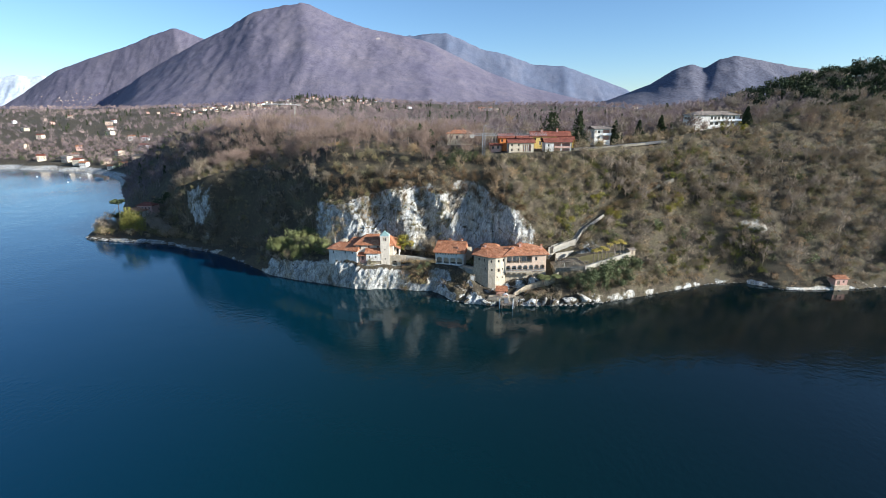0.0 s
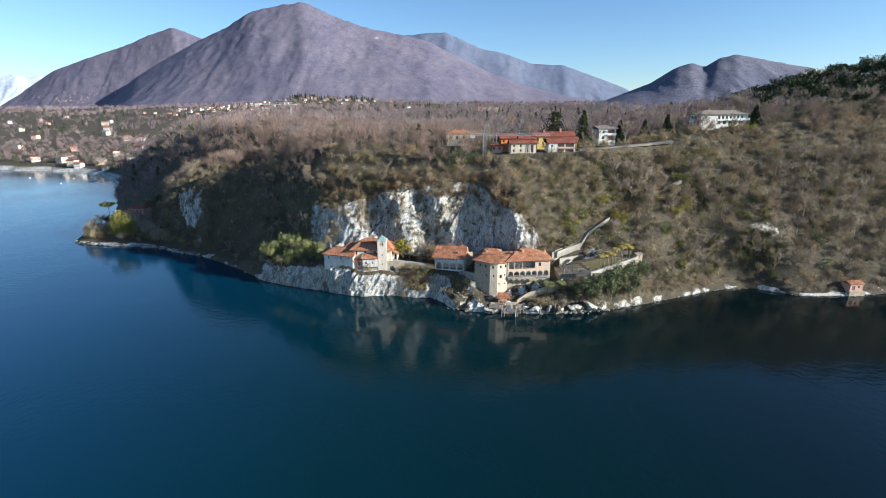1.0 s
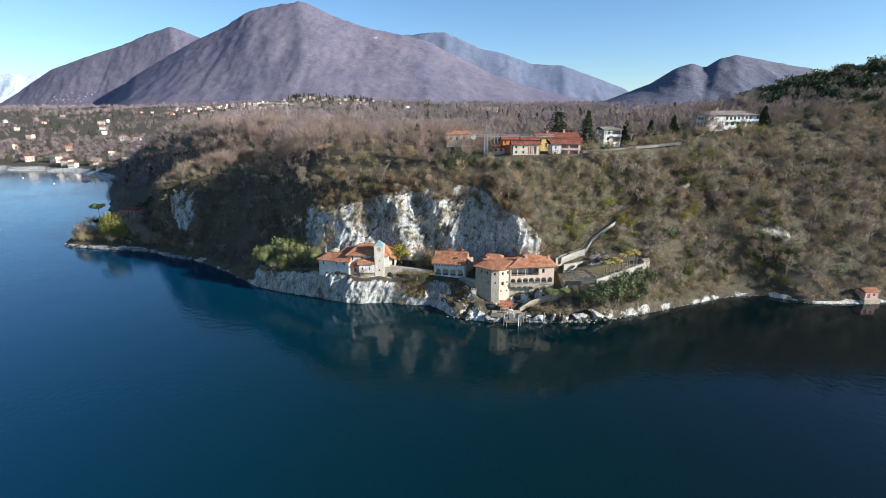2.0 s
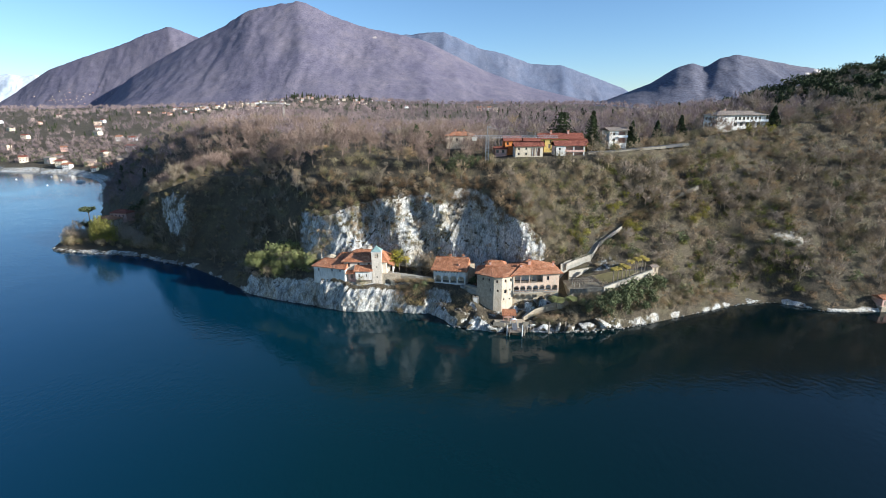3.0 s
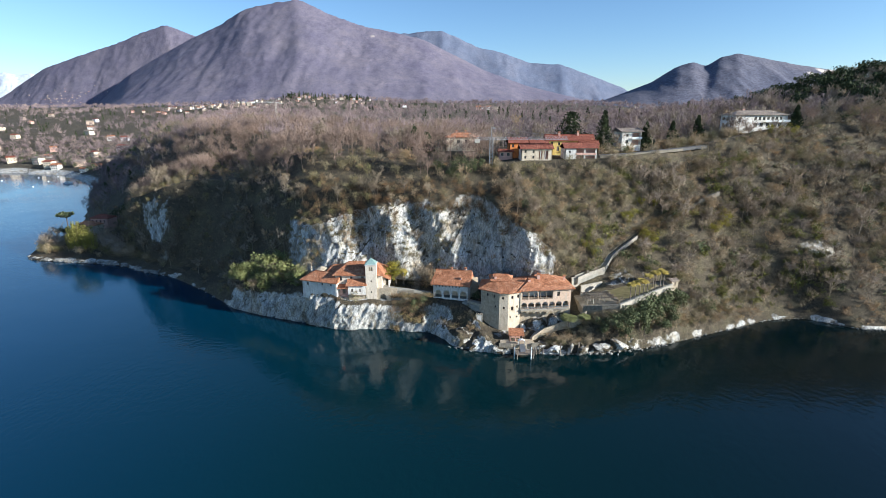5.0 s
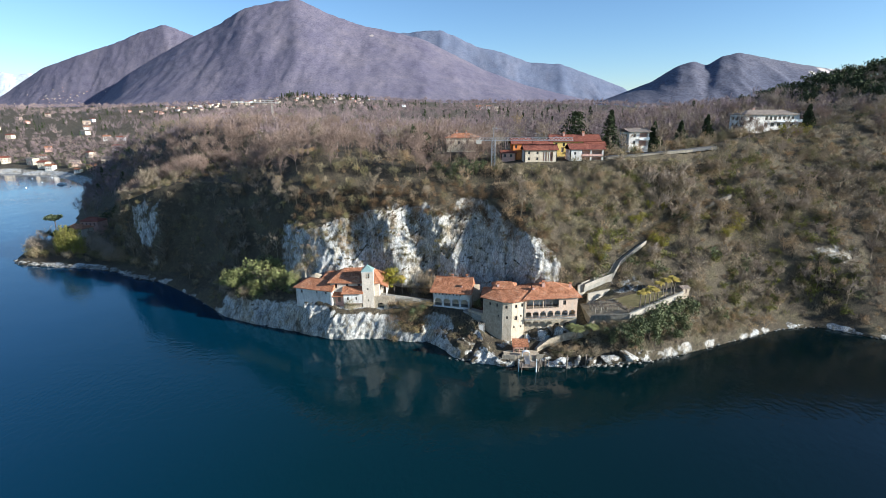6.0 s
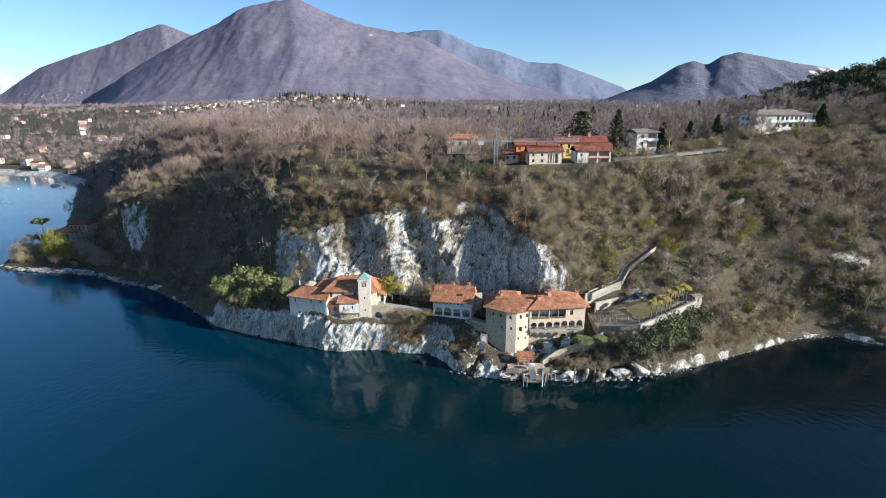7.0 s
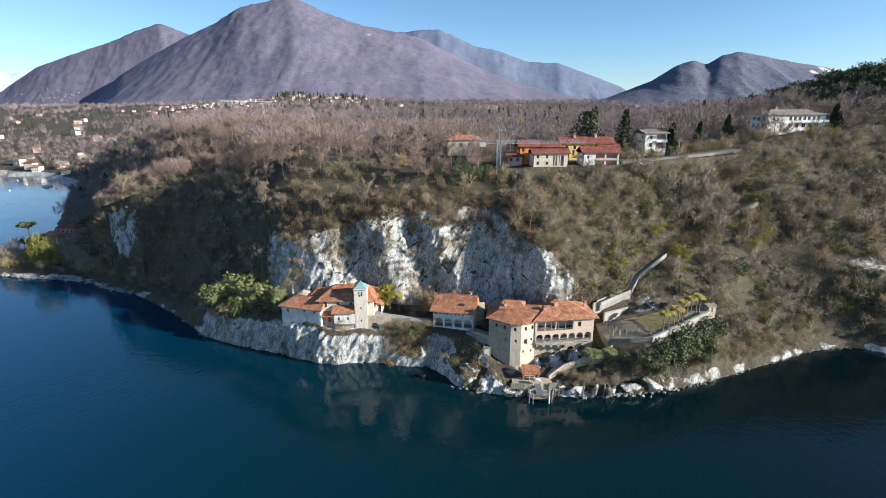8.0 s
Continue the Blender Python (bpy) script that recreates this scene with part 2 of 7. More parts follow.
def mountain_stuff(name, c1, c2, c3, cliff):
    m, t, b = material(name, 0.95)
    big = noise_tex(t, 0.004, 8, (1, 1, 0.5), 0.65)
    fine = noise_tex(t, 0.11, 8, rough=0.75)
    r = ramp(t, [(0.35, c1), (0.52, c2), (0.68, c3)], big.outputs[0])
    g = ramp(t, [(0.3, (0.45, 0.45, 0.48)), (0.7, (1.55, 1.5, 1.42))], fine.outputs[0])
    col = mix(t, 1.0, r.outputs[0], g.outputs[0], "MULTIPLY")
    mid = noise_tex(t, 0.016, 8, (1.6, 1, 0.8), 0.75)
    h = ramp(t, [(0.35, (0.82, 0.82, 0.85)), (0.65, (1.14, 1.12, 1.08))], mid.outputs[0])
    col = mix(t, 1.0, col, h.outputs[0], "MULTIPLY")
    a = t.nodes.new("ShaderNodeAttribute")
    a.attribute_name = "rock"
    k = ramp(t, [(0.5, (0, 0, 0)), (0.62, (1, 1, 1))], mix(t, 0.5, a.outputs["Fac"], fine.outputs[0]))
    t.links.new(mix(t, k.outputs[0], col, cliff), b.inputs["Base Color"])
    bump(t, b, fine.outputs[0], 0.4, 4.0)
    return m


# woods' purple-brown, with the blue of distance haze mixed into each base colour
M["mount"] = mountain_stuff("hazy_wooded_mountain", (0.128, 0.117, 0.166), (0.152, 0.138, 0.182), (0.178, 0.158, 0.192), (0.34, 0.29, 0.27))
M["mount_hazy"] = mountain_stuff("hazy_blue_mountain", (0.12, 0.145, 0.215), (0.14, 0.16, 0.225), (0.16, 0.17, 0.225), (0.3, 0.29, 0.3))
M["hill"] = mountain_stuff("hazy_wooded_hill", (0.09, 0.097, 0.14), (0.115, 0.117, 0.155), (0.14, 0.135, 0.165), (0.6, 0.52, 0.45))
M["snow"] = plain("snowy_range", (0.5, 0.55, 0.62), (0.75, 0.78, 0.82), 0.9, 0.004)

# ---- tools ----
rng = np.random.default_rng(7)


def hash3(ix, iy, iz):
    n = (ix * 374761393 + iy * 668265263 + iz * 2147483647 + 1013904223) & 0xFFFFFFFF
    n = ((n ^ (n >> 13)) * 1274126177) & 0xFFFFFFFF
    return ((n ^ (n >> 16)) & 0xFFFF) / 65535.0


def value_noise(p):
    """Smooth value noise in -1..1 at points p (n, 3)."""
    i = np.floor(p).astype(np.int64)
    f = p - i
    f = f * f * (3 - 2 * f)
    out = 0
    for dx in (0, 1):
        for dy in (0, 1):
            for dz in (0, 1):
                w = (f[:, 0] if dx else 1 - f[:, 0]) * (f[:, 1] if dy else 1 - f[:, 1]) * (f[:, 2] if dz else 1 - f[:, 2])
                out = out + w * hash3(i[:, 0] + dx, i[:, 1] + dy, i[:, 2] + dz)
    return out * 2 - 1


def fbm(p, octaves=4, gain=0.5, ridged=False):
    total, amp, norm = 0, 1.0, 0.0
    for o in range(octaves):
        v = value_noise(p * 2.0**o + 17.3 * o)
        if ridged:
            v = 1 - 2 * np.abs(v)
        total, norm, amp = total + amp * v, norm + amp, amp * gain
    return total / norm


def facets(p, seed=0):
    """Fractured blocks: each cell has its own offset and tilted face, with sharp steps between cells."""
    i = np.floor(p).astype(np.int64)
    best = np.full(len(p), 1e9)
    out = np.zeros(len(p))
    for dx in (-1, 0, 1):
        for dy in (-1, 0, 1):
            for dz in (-1, 0, 1):
                c = i + np.array([dx, dy, dz])
                a, b, g = c[:, 0] + seed * 31, c[:, 1] + seed * 57, c[:, 2] + seed * 13
                q = p - c - np.stack([hash3(a, b, g), hash3(a + 91, b, g), hash3(a, b + 77, g)], -1)
                d = (q * q).sum(1)
                h = 1.2 * hash3(a, b, g + 55) - 0.6 + q[:, 0] * (1.6 * hash3(a + 19, b, g + 3) - 0.5) + q[:, 2] * (1.4 * hash3(a + 7, b + 5, g) - 0.7)
                near = d < best
                best = np.where(near, d, best)
                out = np.where(near, h, out)
    return out


def sheet(name, pts, mat, attrs=(), smooth=True):
    """A grid of points (rows, columns, 3) as one mesh."""
    r, c = pts.shape[:2]
    k = np.arange(r * c).reshape(r, c)
    quads = np.stack([k[:-1, :-1], k[:-1, 1:], k[1:, 1:], k[1:, :-1]], -1).reshape(-1, 4)
    return raw(name, pts.reshape(-1, 3), quads, mat, attrs, smooth)


def raw(name, verts, faces, mat, attrs=(), smooth=False):
    """A mesh object from arrays; faces (n, 3) or (n, 4)."""
    me = bpy.data.meshes.new(name)
    n, w = faces.shape
    me.vertices.add(len(verts))
    me.vertices.foreach_set("co", np.ascontiguousarray(verts, dtype=np.float32).ravel())
    me.loops.add(n * w)
    me.loops.foreach_set("vertex_index", np.ascontiguousarray(faces, dtype=np.int32).ravel())
    me.polygons.add(n)
    me.polygons.foreach_set("loop_start", np.arange(0, n * w, w, dtype=np.int32))
    if smooth:
        me.polygons.foreach_set("use_smooth", np.ones(n, dtype=bool))
    for key, values in attrs:
        me.attributes.new(key, "FLOAT", "POINT").data.foreach_set("value", np.ascontiguousarray(values, dtype=np.float32))
    me.update(calc_edges=True)
    me.materials.append(mat)
    return new(name, me)


def along(table, x, soft=4.0):
    """The smoothed value at x of a table of (x, value)."""
    xs, vs = np.array(table, dtype=float).T
    return np.mean([np.interp(x + d, xs, vs) for d in (-soft, -soft / 2, 0, soft / 2, soft)], axis=0)


def step(a, b, x):
    t = np.clip((x - a) / (b - a), 0, 1)
    return t * t * (3 - 2 * t)


# ---- the land ----
SHORE = [(-420, 332), (-262, 334), (-245, 327), (-188, 316), (-166, 303), (-147, 295), (-131, 282), (-116, 270), (-97, 251), (-82, 243.5), (-57, 233), (-41, 226.5), (-27, 227.5), (-13, 224), (-2, 223.5), (2, 211), (10, 208), (26, 205), (48, 203.8), (65, 205.5), (82, 210), (99, 217), (120, 225.5), (140, 233.5), (157, 235), (166, 227), (172, 223), (197, 223.5), (226, 227.5), (420, 240)]
FOOT = [(-420, -6), (-268, -6), (-258, 2), (-190, 2.5), (-150, 2.5), (-122, 2.5), (-100, 9), (-85, 10), (-65, 13), (-58, 15), (-46, 14.6), (-40, 11.5), (-30, 12.5), (-23, 11), (-10, 12), (-2, 12.5), (4, 12.2), (10, 11.8), (14, 8), (18, 4), (24, 2.6), (40, 2.6), (50, 6), (60, 10.5), (67, 12.5), (80, 13.6), (92, 14.4), (102, 7), (120, 4), (140, 3), (160, 3), (200, 3), (420, 4)]
FOOT_IN = [(-420, 6), (-190, 6), (-122, 4), (-100, 5), (-70, 3), (-58, 1.2), (-28, 1.2), (-22, 3), (-10, 5.5), (-3, 5), (4, 15), (10, 16), (15, 9), (18, 5), (40, 6), (55, 7), (65, 5.2), (80, 8.6), (92, 11), (102, 7), (120, 4), (140, 4), (420, 5)]
LEDGE_Y = [(-420, 350), (-262, 345), (-230, 350), (-214, 348), (-200, 342), (-185, 326), (-172, 314), (-165, 309), (-148, 302), (-130, 297), (-112, 282), (-98, 268), (-80, 258), (-60, 247), (-40, 247), (-20, 246), (0, 248), (14, 247), (22, 242), (28, 234), (32, 230.4), (50, 230), (65, 230), (92, 233), (105, 238), (130, 248), (170, 248), (230, 255), (420, 270)]
LEDGE = [(-420, -6), (-268, -5), (-255, 5), (-230, 7), (-200, 7), (-180, 5), (-165, 4), (-130, 4), (-112, 6), (-98, 12), (-80, 15), (-60, 16), (-40, 17), (-20, 16), (0, 13.5), (15, 13), (30, 13.5), (50, 14), (65, 16.5), (92, 18.5), (105, 22), (130, 24), (170, 24), (230, 25), (420, 27)]
BROW_Y = [(-420, 356), (-252, 350), (-220, 358), (-204, 354), (-195, 348), (-185, 331), (-172, 318), (-160, 313), (-148, 312), (-138, 314), (-122, 312), (-108, 302), (-92, 288), (-80, 277), (-68, 265), (-58, 258.5), (-40, 253), (-15, 250), (8, 254), (18, 251), (25, 243), (30, 235), (34, 231.8), (46, 232), (55, 236), (70, 245), (100, 255), (130, 264), (170, 275), (230, 282), (420, 300)]
BROW = [(-420, -6), (-258, -5), (-245, 7), (-220, 10), (-206, 14), (-200, 28), (-185, 38), (-172, 41), (-158, 46), (-138, 50), (-108, 51), (-92, 52), (-78, 53), (-66, 53), (-55, 53), (-40, 52), (-15, 52), (5, 54), (18, 53), (26, 48), (36, 42), (46, 32), (55, 28), (70, 33), (100, 42), (130, 51), (170, 53), (230, 56), (420, 62)]
RIM_Y = [(-420, 376), (-290, 385), (-252, 398), (-230, 402), (-205, 402), (-190, 398), (-170, 376), (-150, 362), (-130, 352), (-100, 326), (-70, 288), (-50, 276), (-15, 266), (10, 266), (35, 261), (75, 263), (100, 272), (130, 290), (170, 304), (205, 306), (240, 315), (420, 345)]
RIM = [(-420, -6), (-275, -5), (-248, 3), (-235, 9), (-222, 18), (-208, 28), (-195, 40), (-170, 48), (-150, 51), (-100, 58), (-75, 66), (-50, 67), (-15, 63), (10, 62), (35, 65.5), (75, 66), (100, 68), (130, 70), (170, 77), (205, 80), (240, 86), (420, 100)]
BAY = [(-2600, 1060), (-1200, 900), (-736, 806), (-563, 760), (-455, 672), (-400, 590), (-330, 490), (-300, 440), (-270, 400), (600, 380)]


def upland(x, y):
    """Height of the country behind the rim."""
    d = y - along(BAY, x, 20)
    low = np.where(d < 0, -6.0, 1.6 * np.clip(d / 25, 0, 1) + 135 * (1 - np.exp(-np.clip(d, 0, None) / 800)))
    high = 66 + 0.029 * (y - 300) + 4 * value_noise(np.stack([x / 120, y / 120, 0 * x], -1))
    edge = np.where(y < 650, -262 - 0.66 * (y - 400), -427 - 0.1 * (y - 650))
    z = low + (high - low) * step(-10, 110, x - edge)
    z = z + 50 * np.exp(-(((x - 430) / 190) ** 2) - ((y - 440) / 150) ** 2)
    z = z + 30 * np.exp(-(((x + 520) / 420) ** 2) - ((y - 1850) / 330) ** 2)
    return z + np.clip(y - 900, 0, 900) / 900 * 9 * fbm(np.stack([x / 260, y / 260, 0 * x + 3], -1), 3)


def fan(u, y):
    return u * (y + 150) / 370


u = np.concatenate([np.arange(-345, -118, 2.2), np.arange(-118, 108, 0.56), np.arange(108, 215, 1.6), np.arange(215, 345, 3)])


def crossing(table_y, extra=None):
    y = np.full_like(u, 240.0)
    for _ in range(12):
        x = fan(u, y)
        y = 0.5 * y + 0.5 * (along(table_y, x) + (along(extra, x) if extra else 0))
    return fan(u, y), y


shore_x, shore_y = crossing([(a, v) for a, v in SHORE])
foot_x, foot_y = crossing(SHORE, FOOT_IN)
ledge_x, ledge_y = crossing(LEDGE_Y)
brow_x, brow_y = crossing(BROW_Y)
rim_x, rim_y = crossing(RIM_Y)
ledge_y = np.maximum(ledge_y, foot_y + 2)
brow_y = np.maximum(brow_y, ledge_y + 2)
rim_y = np.maximum(rim_y, brow_y + 6)
sunk = step(0, -2, along(FOOT, foot_x))
nodes = [
    (shore_y - 40, np.full_like(u, -22.0)),
    (shore_y - 1.5, np.full_like(u, -2.5)),
    (shore_y + 0.3, 0.5 - 5 * sunk),
    (foot_y, along(FOOT, foot_x, 2)),
    (ledge_y, along(LEDGE, ledge_x)),
    (brow_y, along(BROW, brow_x)),
    (rim_y, along(RIM, rim_x)),
    (rim_y + 45, upland(fan(u, rim_y + 45), rim_y + 45)),
]
rows, band = [], []
for k, n in enumerate((3, 3, 22, 20, 84, 30, 14)):
    (ya, za), (yb, zb) = nodes[k], nodes[k + 1]
    for s in np.arange(n) / n:
        rows.append((ya + (yb - ya) * s, za + (zb - za) * s))
        band.append(k + s)
for s in np.linspace(0, 1, 75) ** 1.9:
    y = (rim_y + 45) * (1 - s) + 2500 * s
    rows.append((y, upland(fan(u, y), y)))
    band.append(7 + s)
band = np.repeat(np.array(band)[:, None], len(u), 1)
land = np.stack([np.stack([fan(u, y), y, z], -1) for y, z in rows])
flat = land.reshape(-1, 3)
bare = (step(3.75, 4.1, band) * (1 - step(4.75, 5.1, band))).ravel()
bare *= step(-72, -60, flat[:, 0]) * (1 - step(38, 52, flat[:, 0]))
top_x = flat[:, 0] + 5 * fbm(flat / 9 + 21, 3)
bare *= 1 - step(-2, 3, flat[:, 2] - np.interp(top_x, [-72, -60, -48, -34, -24, -14], [33, 38, 43, 46, 50, 70]))
shore_rock = (step(1.5, 1.9, band) * (1 - step(2.6, 3.15, band))).ravel()
# near x -13 and 8 darker soil stands in for scrub and shaded rock
patch_rock = step(-102, -94, flat[:, 0]) * (1 - step(14, 22, flat[:, 0])) * (1 - 0.6 * np.exp(-(((flat[:, 0] + 13) / 8) ** 2))) * (1 - 0.7 * np.exp(-(((flat[:, 0] - 8) / 5) ** 2)))
low_rock = (1 - patch_rock) * step(2.15, 2.3, band).ravel() * step(0.7, 2.4, flat[:, 2] + 2.4 * fbm(flat / 7, 3))
west = np.exp(-(((flat[:, 0] + 160) / 16) ** 2)) * np.clip(0.55 + 1.2 * fbm(flat / np.array([9, 9, 14]) + 60, 3), 0, 1) * (step(3.9, 4.1, band) * (1 - step(4.8, 5.1, band))).ravel()
east = np.exp(-(((flat[:, 0] - 168) / 16) ** 2)) * np.exp(-(((flat[:, 2] - 27) / 5) ** 2))
east += 0.75 * np.exp(-(((flat[:, 0] - 75) / 16) ** 2)) * (step(3.95, 4.05, band) * (1 - step(4.2, 4.5, band))).ravel()
spur = np.exp(-(((flat[:, 0] + 64) / 9) ** 2)) * (step(3.9, 4.1, band) * (1 - step(4.5, 4.9, band))).ravel()
broken = np.clip(0.5 + 1.3 * fbm(flat / np.array([14, 14, 9]) + 40, 3), 0, 1)
beach = np.exp(-(((flat[:, 1] - along(BAY, flat[:, 0], 20) - 10) / 13) ** 2)) * (flat[:, 0] < -400)
rock = np.clip(np.maximum.reduce([bare * (0.5 + 0.55 * broken + 0.25 * step(0, 14, flat[:, 0])), shore_rock * (1 - low_rock) * np.clip(patch_rock + 0.4 + 0.9 * fbm(flat / 5 + 90, 3), 0, 1), 0.95 * west, 0.6 * east, 0.7 * spur, beach]), 0, 1)
steepness = step(1, 1.5, band).ravel() * (1 - step(5.5, 7.0, band)).ravel()
# crags, gullies and ledges
amount = 0.35 + 0.5 * bare + (0.6 + 1.5 * patch_rock) * shore_rock + 1.6 * west + 0.9 * steepness * (1 - bare)
big = fbm(np.stack([(flat[:, 0] - 0.1 * flat[:, 2]) / 17, flat[:, 1] / 16, flat[:, 2] / 24], -1), 4, 0.55, True)
lean_x = flat[:, 0] - (0.2 + 0.3 * shore_rock) * flat[:, 2]
small = fbm(np.stack([lean_x / 3.2, flat[:, 1] / 3.2, flat[:, 2] / 6.0], -1) + 3, 3, 0.6, True)
tilted = np.stack([(0.87 * flat[:, 0] - 0.5 * flat[:, 2]) / 1.9, flat[:, 1] / 5, (0.5 * flat[:, 0] + 0.87 * flat[:, 2]) / 9.0], -1)
layers = fbm(tilted, 3, 0.55, True)
gully = fbm(flat * np.array([1 / 34, 1 / 60, 1 / 120]) + 5, 2)
lean_p = np.stack([flat[:, 0] - 0.22 * flat[:, 2], flat[:, 1], flat[:, 2] + 0.2 * flat[:, 0]], -1)
stony = np.clip(bare + 0.75 * shore_rock * (0.35 + patch_rock) + 0.8 * west, 0, 1.2)
blocks = 1.5 * facets(lean_p / np.array([10.0, 13.0, 21.0]), 1) + 0.75 * facets(lean_p / np.array([3.6, 6.0, 6.5]) , 2) + 0.5 * facets(lean_p / np.array([1.4, 3.0, 3.0]), 3)
push = amount * (0.22 * big + 0.08 * small) + stony * blocks * (0.55 + 0.45 * bare) + 4.6 * gully * steepness * (1 - shore_rock) * step(3, 4, band).ravel()
calm_zone = step(2.9, 3.1, band).ravel() * (1 - step(3.85, 4.0, band).ravel()) * step(-60, -50, flat[:, 0]) * (1 - step(95, 105, flat[:, 0]))
warp = 24 * fbm(flat * np.array([1 / 40, 1 / 40, 1 / 30]) + 70, 2) + flat[:, 2] * -0.1
ribs = 1 - np.mod((flat[:, 0] + warp) / 16.0, 1.0)
# tall leaning ribs of the bare cliff
RIBS = [(-75, 0), (-64, 1.5), (-50, 5), (-34, 0), (-23, 5.2), (-9, -0.5), (3, 5.5), (15, 0), (25, -1), (34, 2.5), (48, 0)]
push += bare * along(RIBS, flat[:, 0] + 0.42 * (flat[:, 2] - 36) + 5 * fbm(flat / 14 + 12, 3), 0.8)
push += (0.7 * (0.2 + 0.8 * broken) * bare + 1.2 * shore_rock * patch_rock) * (ribs - 0.5)
push += (0.25 * bare + 1.6 * shore_rock * (0.3 + 0.7 * patch_rock)) * layers
push -= 4.0 * shore_rock * np.exp(-(((flat[:, 0] - 5) / 6.5) ** 2) - ((flat[:, 2] - 6.5) / 3.5) ** 2)
push *= 1 - 0.95 * calm_zone
for (xa, ya), (xb, yb) in (((55, 230.6), (67.4, 235.4)), ((67.4, 235.4), (77.5, 243)), ((77.5, 243), (101.4, 254.6)), ((101.4, 254.6), (126, 260.6))):
    s = np.clip(((flat[:, 0] - xa) * (xb - xa) + (flat[:, 1] - ya) * (yb - ya)) / ((xb - xa) ** 2 + (yb - ya) ** 2), 0, 1)
    off = np.hypot(flat[:, 0] - xa - s * (xb - xa), flat[:, 1] - ya - s * (yb - ya))
    push *= step(1.5, 5.5, off)
flat[:, 1] -= push
flat[:, 2] += 0.25 * push * (1 - calm_zone) + step(7, 7.2, band).ravel() * 1.2 * value_noise(flat / 25)
land = flat.reshape(land.shape)
across, up = np.gradient(land, axis=1), np.gradient(land, axis=0)
facing = np.cross(across, up)
facing /= np.linalg.norm(facing, axis=-1)[..., None] + 1e-9
gentle = facing[..., 2].ravel()
rock *= 1 - 0.75 * step(0.5, 0.75, gentle) * np.clip(bare + 0.8 * shore_rock * (flat[:, 2] > 3), 0, 1)
fringe = calm_zone * step(-62, -58, flat[:, 0]) * (1 - step(48, 52, flat[:, 0])) * (1 - step(231, 233, flat[:, 1]))
rock = np.maximum(rock, fringe * np.clip(0.62 + 0.5 * fbm(flat / 4 + 33, 3) - 0.25 * step(-26, -20, flat[:, 0]), 0, 1))
ground = tagged(sheet("ground", land, M["land"], [("rock", rock)], smooth=False), "pale limestone cliffs and dry brown winter ground rising from the lake", "ground", kind="structure")
water_pts = np.stack(np.meshgrid(np.linspace(-3600, 2600, 12), np.linspace(-900, 1400, 8)), -1)
water_pts = np.concatenate([water_pts, np.zeros((8, 12, 1))], -1)
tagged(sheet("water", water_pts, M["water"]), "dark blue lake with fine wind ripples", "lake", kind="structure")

# cell tables for planting
cells = (land[:-1, :-1] + land[1:, 1:]) / 2
e1, e2 = land[:-1, 1:] - land[:-1, :-1], land[1:, :-1] - land[:-1, :-1]
cell_area = np.linalg.norm(np.cross(e1, e2), axis=-1).ravel()
cells = cells.reshape(-1, 3)
cell_band = band[:-1, :-1].ravel()
cell_rock = rock.reshape(band.shape)[:-1, :-1].ravel()


def height(x, y):
    """The land's height under a point: the nearest cell's."""
    near = np.argmin((cells[:, 0] - x) ** 2 + (cells[:, 1] - y) ** 2)
    return float(cells[near, 2])


# ---- mountains ----
def mountain(name, skyline, y, depth, mat, label, foot=40.0, rough=0.1, cells_x=170, cells_y=44, scale=300.0, bare_at=None):
    xs = np.linspace(skyline[0][0], skyline[-1][0], cells_x)
    top = along(skyline, xs, (xs[-1] - xs[0]) / 160)
    v = np.linspace(0, 1, cells_y)[:, None]
    near = y - depth * (1 - v / 0.8)
    x = xs[None] * near / y
    z = foot + (top[None] - foot) * np.where(v < 0.8, (v / 0.8) ** 1.15, 1 - (v - 0.8) * 1.5)
    p = np.stack([x + 0 * v, near + 0 * x, z], -1).reshape(-1, 3)
    ridges = fbm(p * np.array([1 / scale, 1 / (scale * 2.2), 1 / (scale * 3)]) + 9, 6, 0.56, True)
    fade = (np.sin(np.pi * np.clip(v / 0.8, 0, 1)) ** 0.7 + 0 * x).ravel()
    tall = np.clip(p[:, 2] - foot, 0, None)
    p[:, 1] -= ridges * fade * depth * rough * 1.6
    p[:, 2] += ridges * fade * rough * tall * 0.9 + (fbm(p / (scale / 6), 3) * 0.012 * tall)
    rocky = np.zeros(len(p))
    if bare_at:
        for bx, bz, r in bare_at:
            rocky = np.maximum(rocky, np.exp(-(((p[:, 0] - bx) / r) ** 2) - ((p[:, 2] - bz) / (r * 0.7)) ** 2))
    return tagged(sheet(name, p.reshape(cells_y, cells_x, 3), mat, [("rock", rocky)]), label, "mountain", kind="structure")


mountain("backdrop_snow_range", [(-5280, 380), (-4900, 425), (-4520, 436), (-4200, 445), (-4030, 470), (-3930, 444), (-3790, 460), (-3630, 380), (-3400, 200)], 4850, 300, M["snow"], "far snow-covered alpine range in haze", rough=0.05)
mountain("mountain_back", [(-940, 640), (-630, 700), (-320, 776), (30, 803), (340, 665), (600, 607), (810, 529), (1120, 509), (1380, 420), (1700, 306), (1930, 145)], 4700, 700, M["mount_hazy"], "wooded mountain ridge far behind, blue haze in its colour", rough=0.035, bare_at=None)
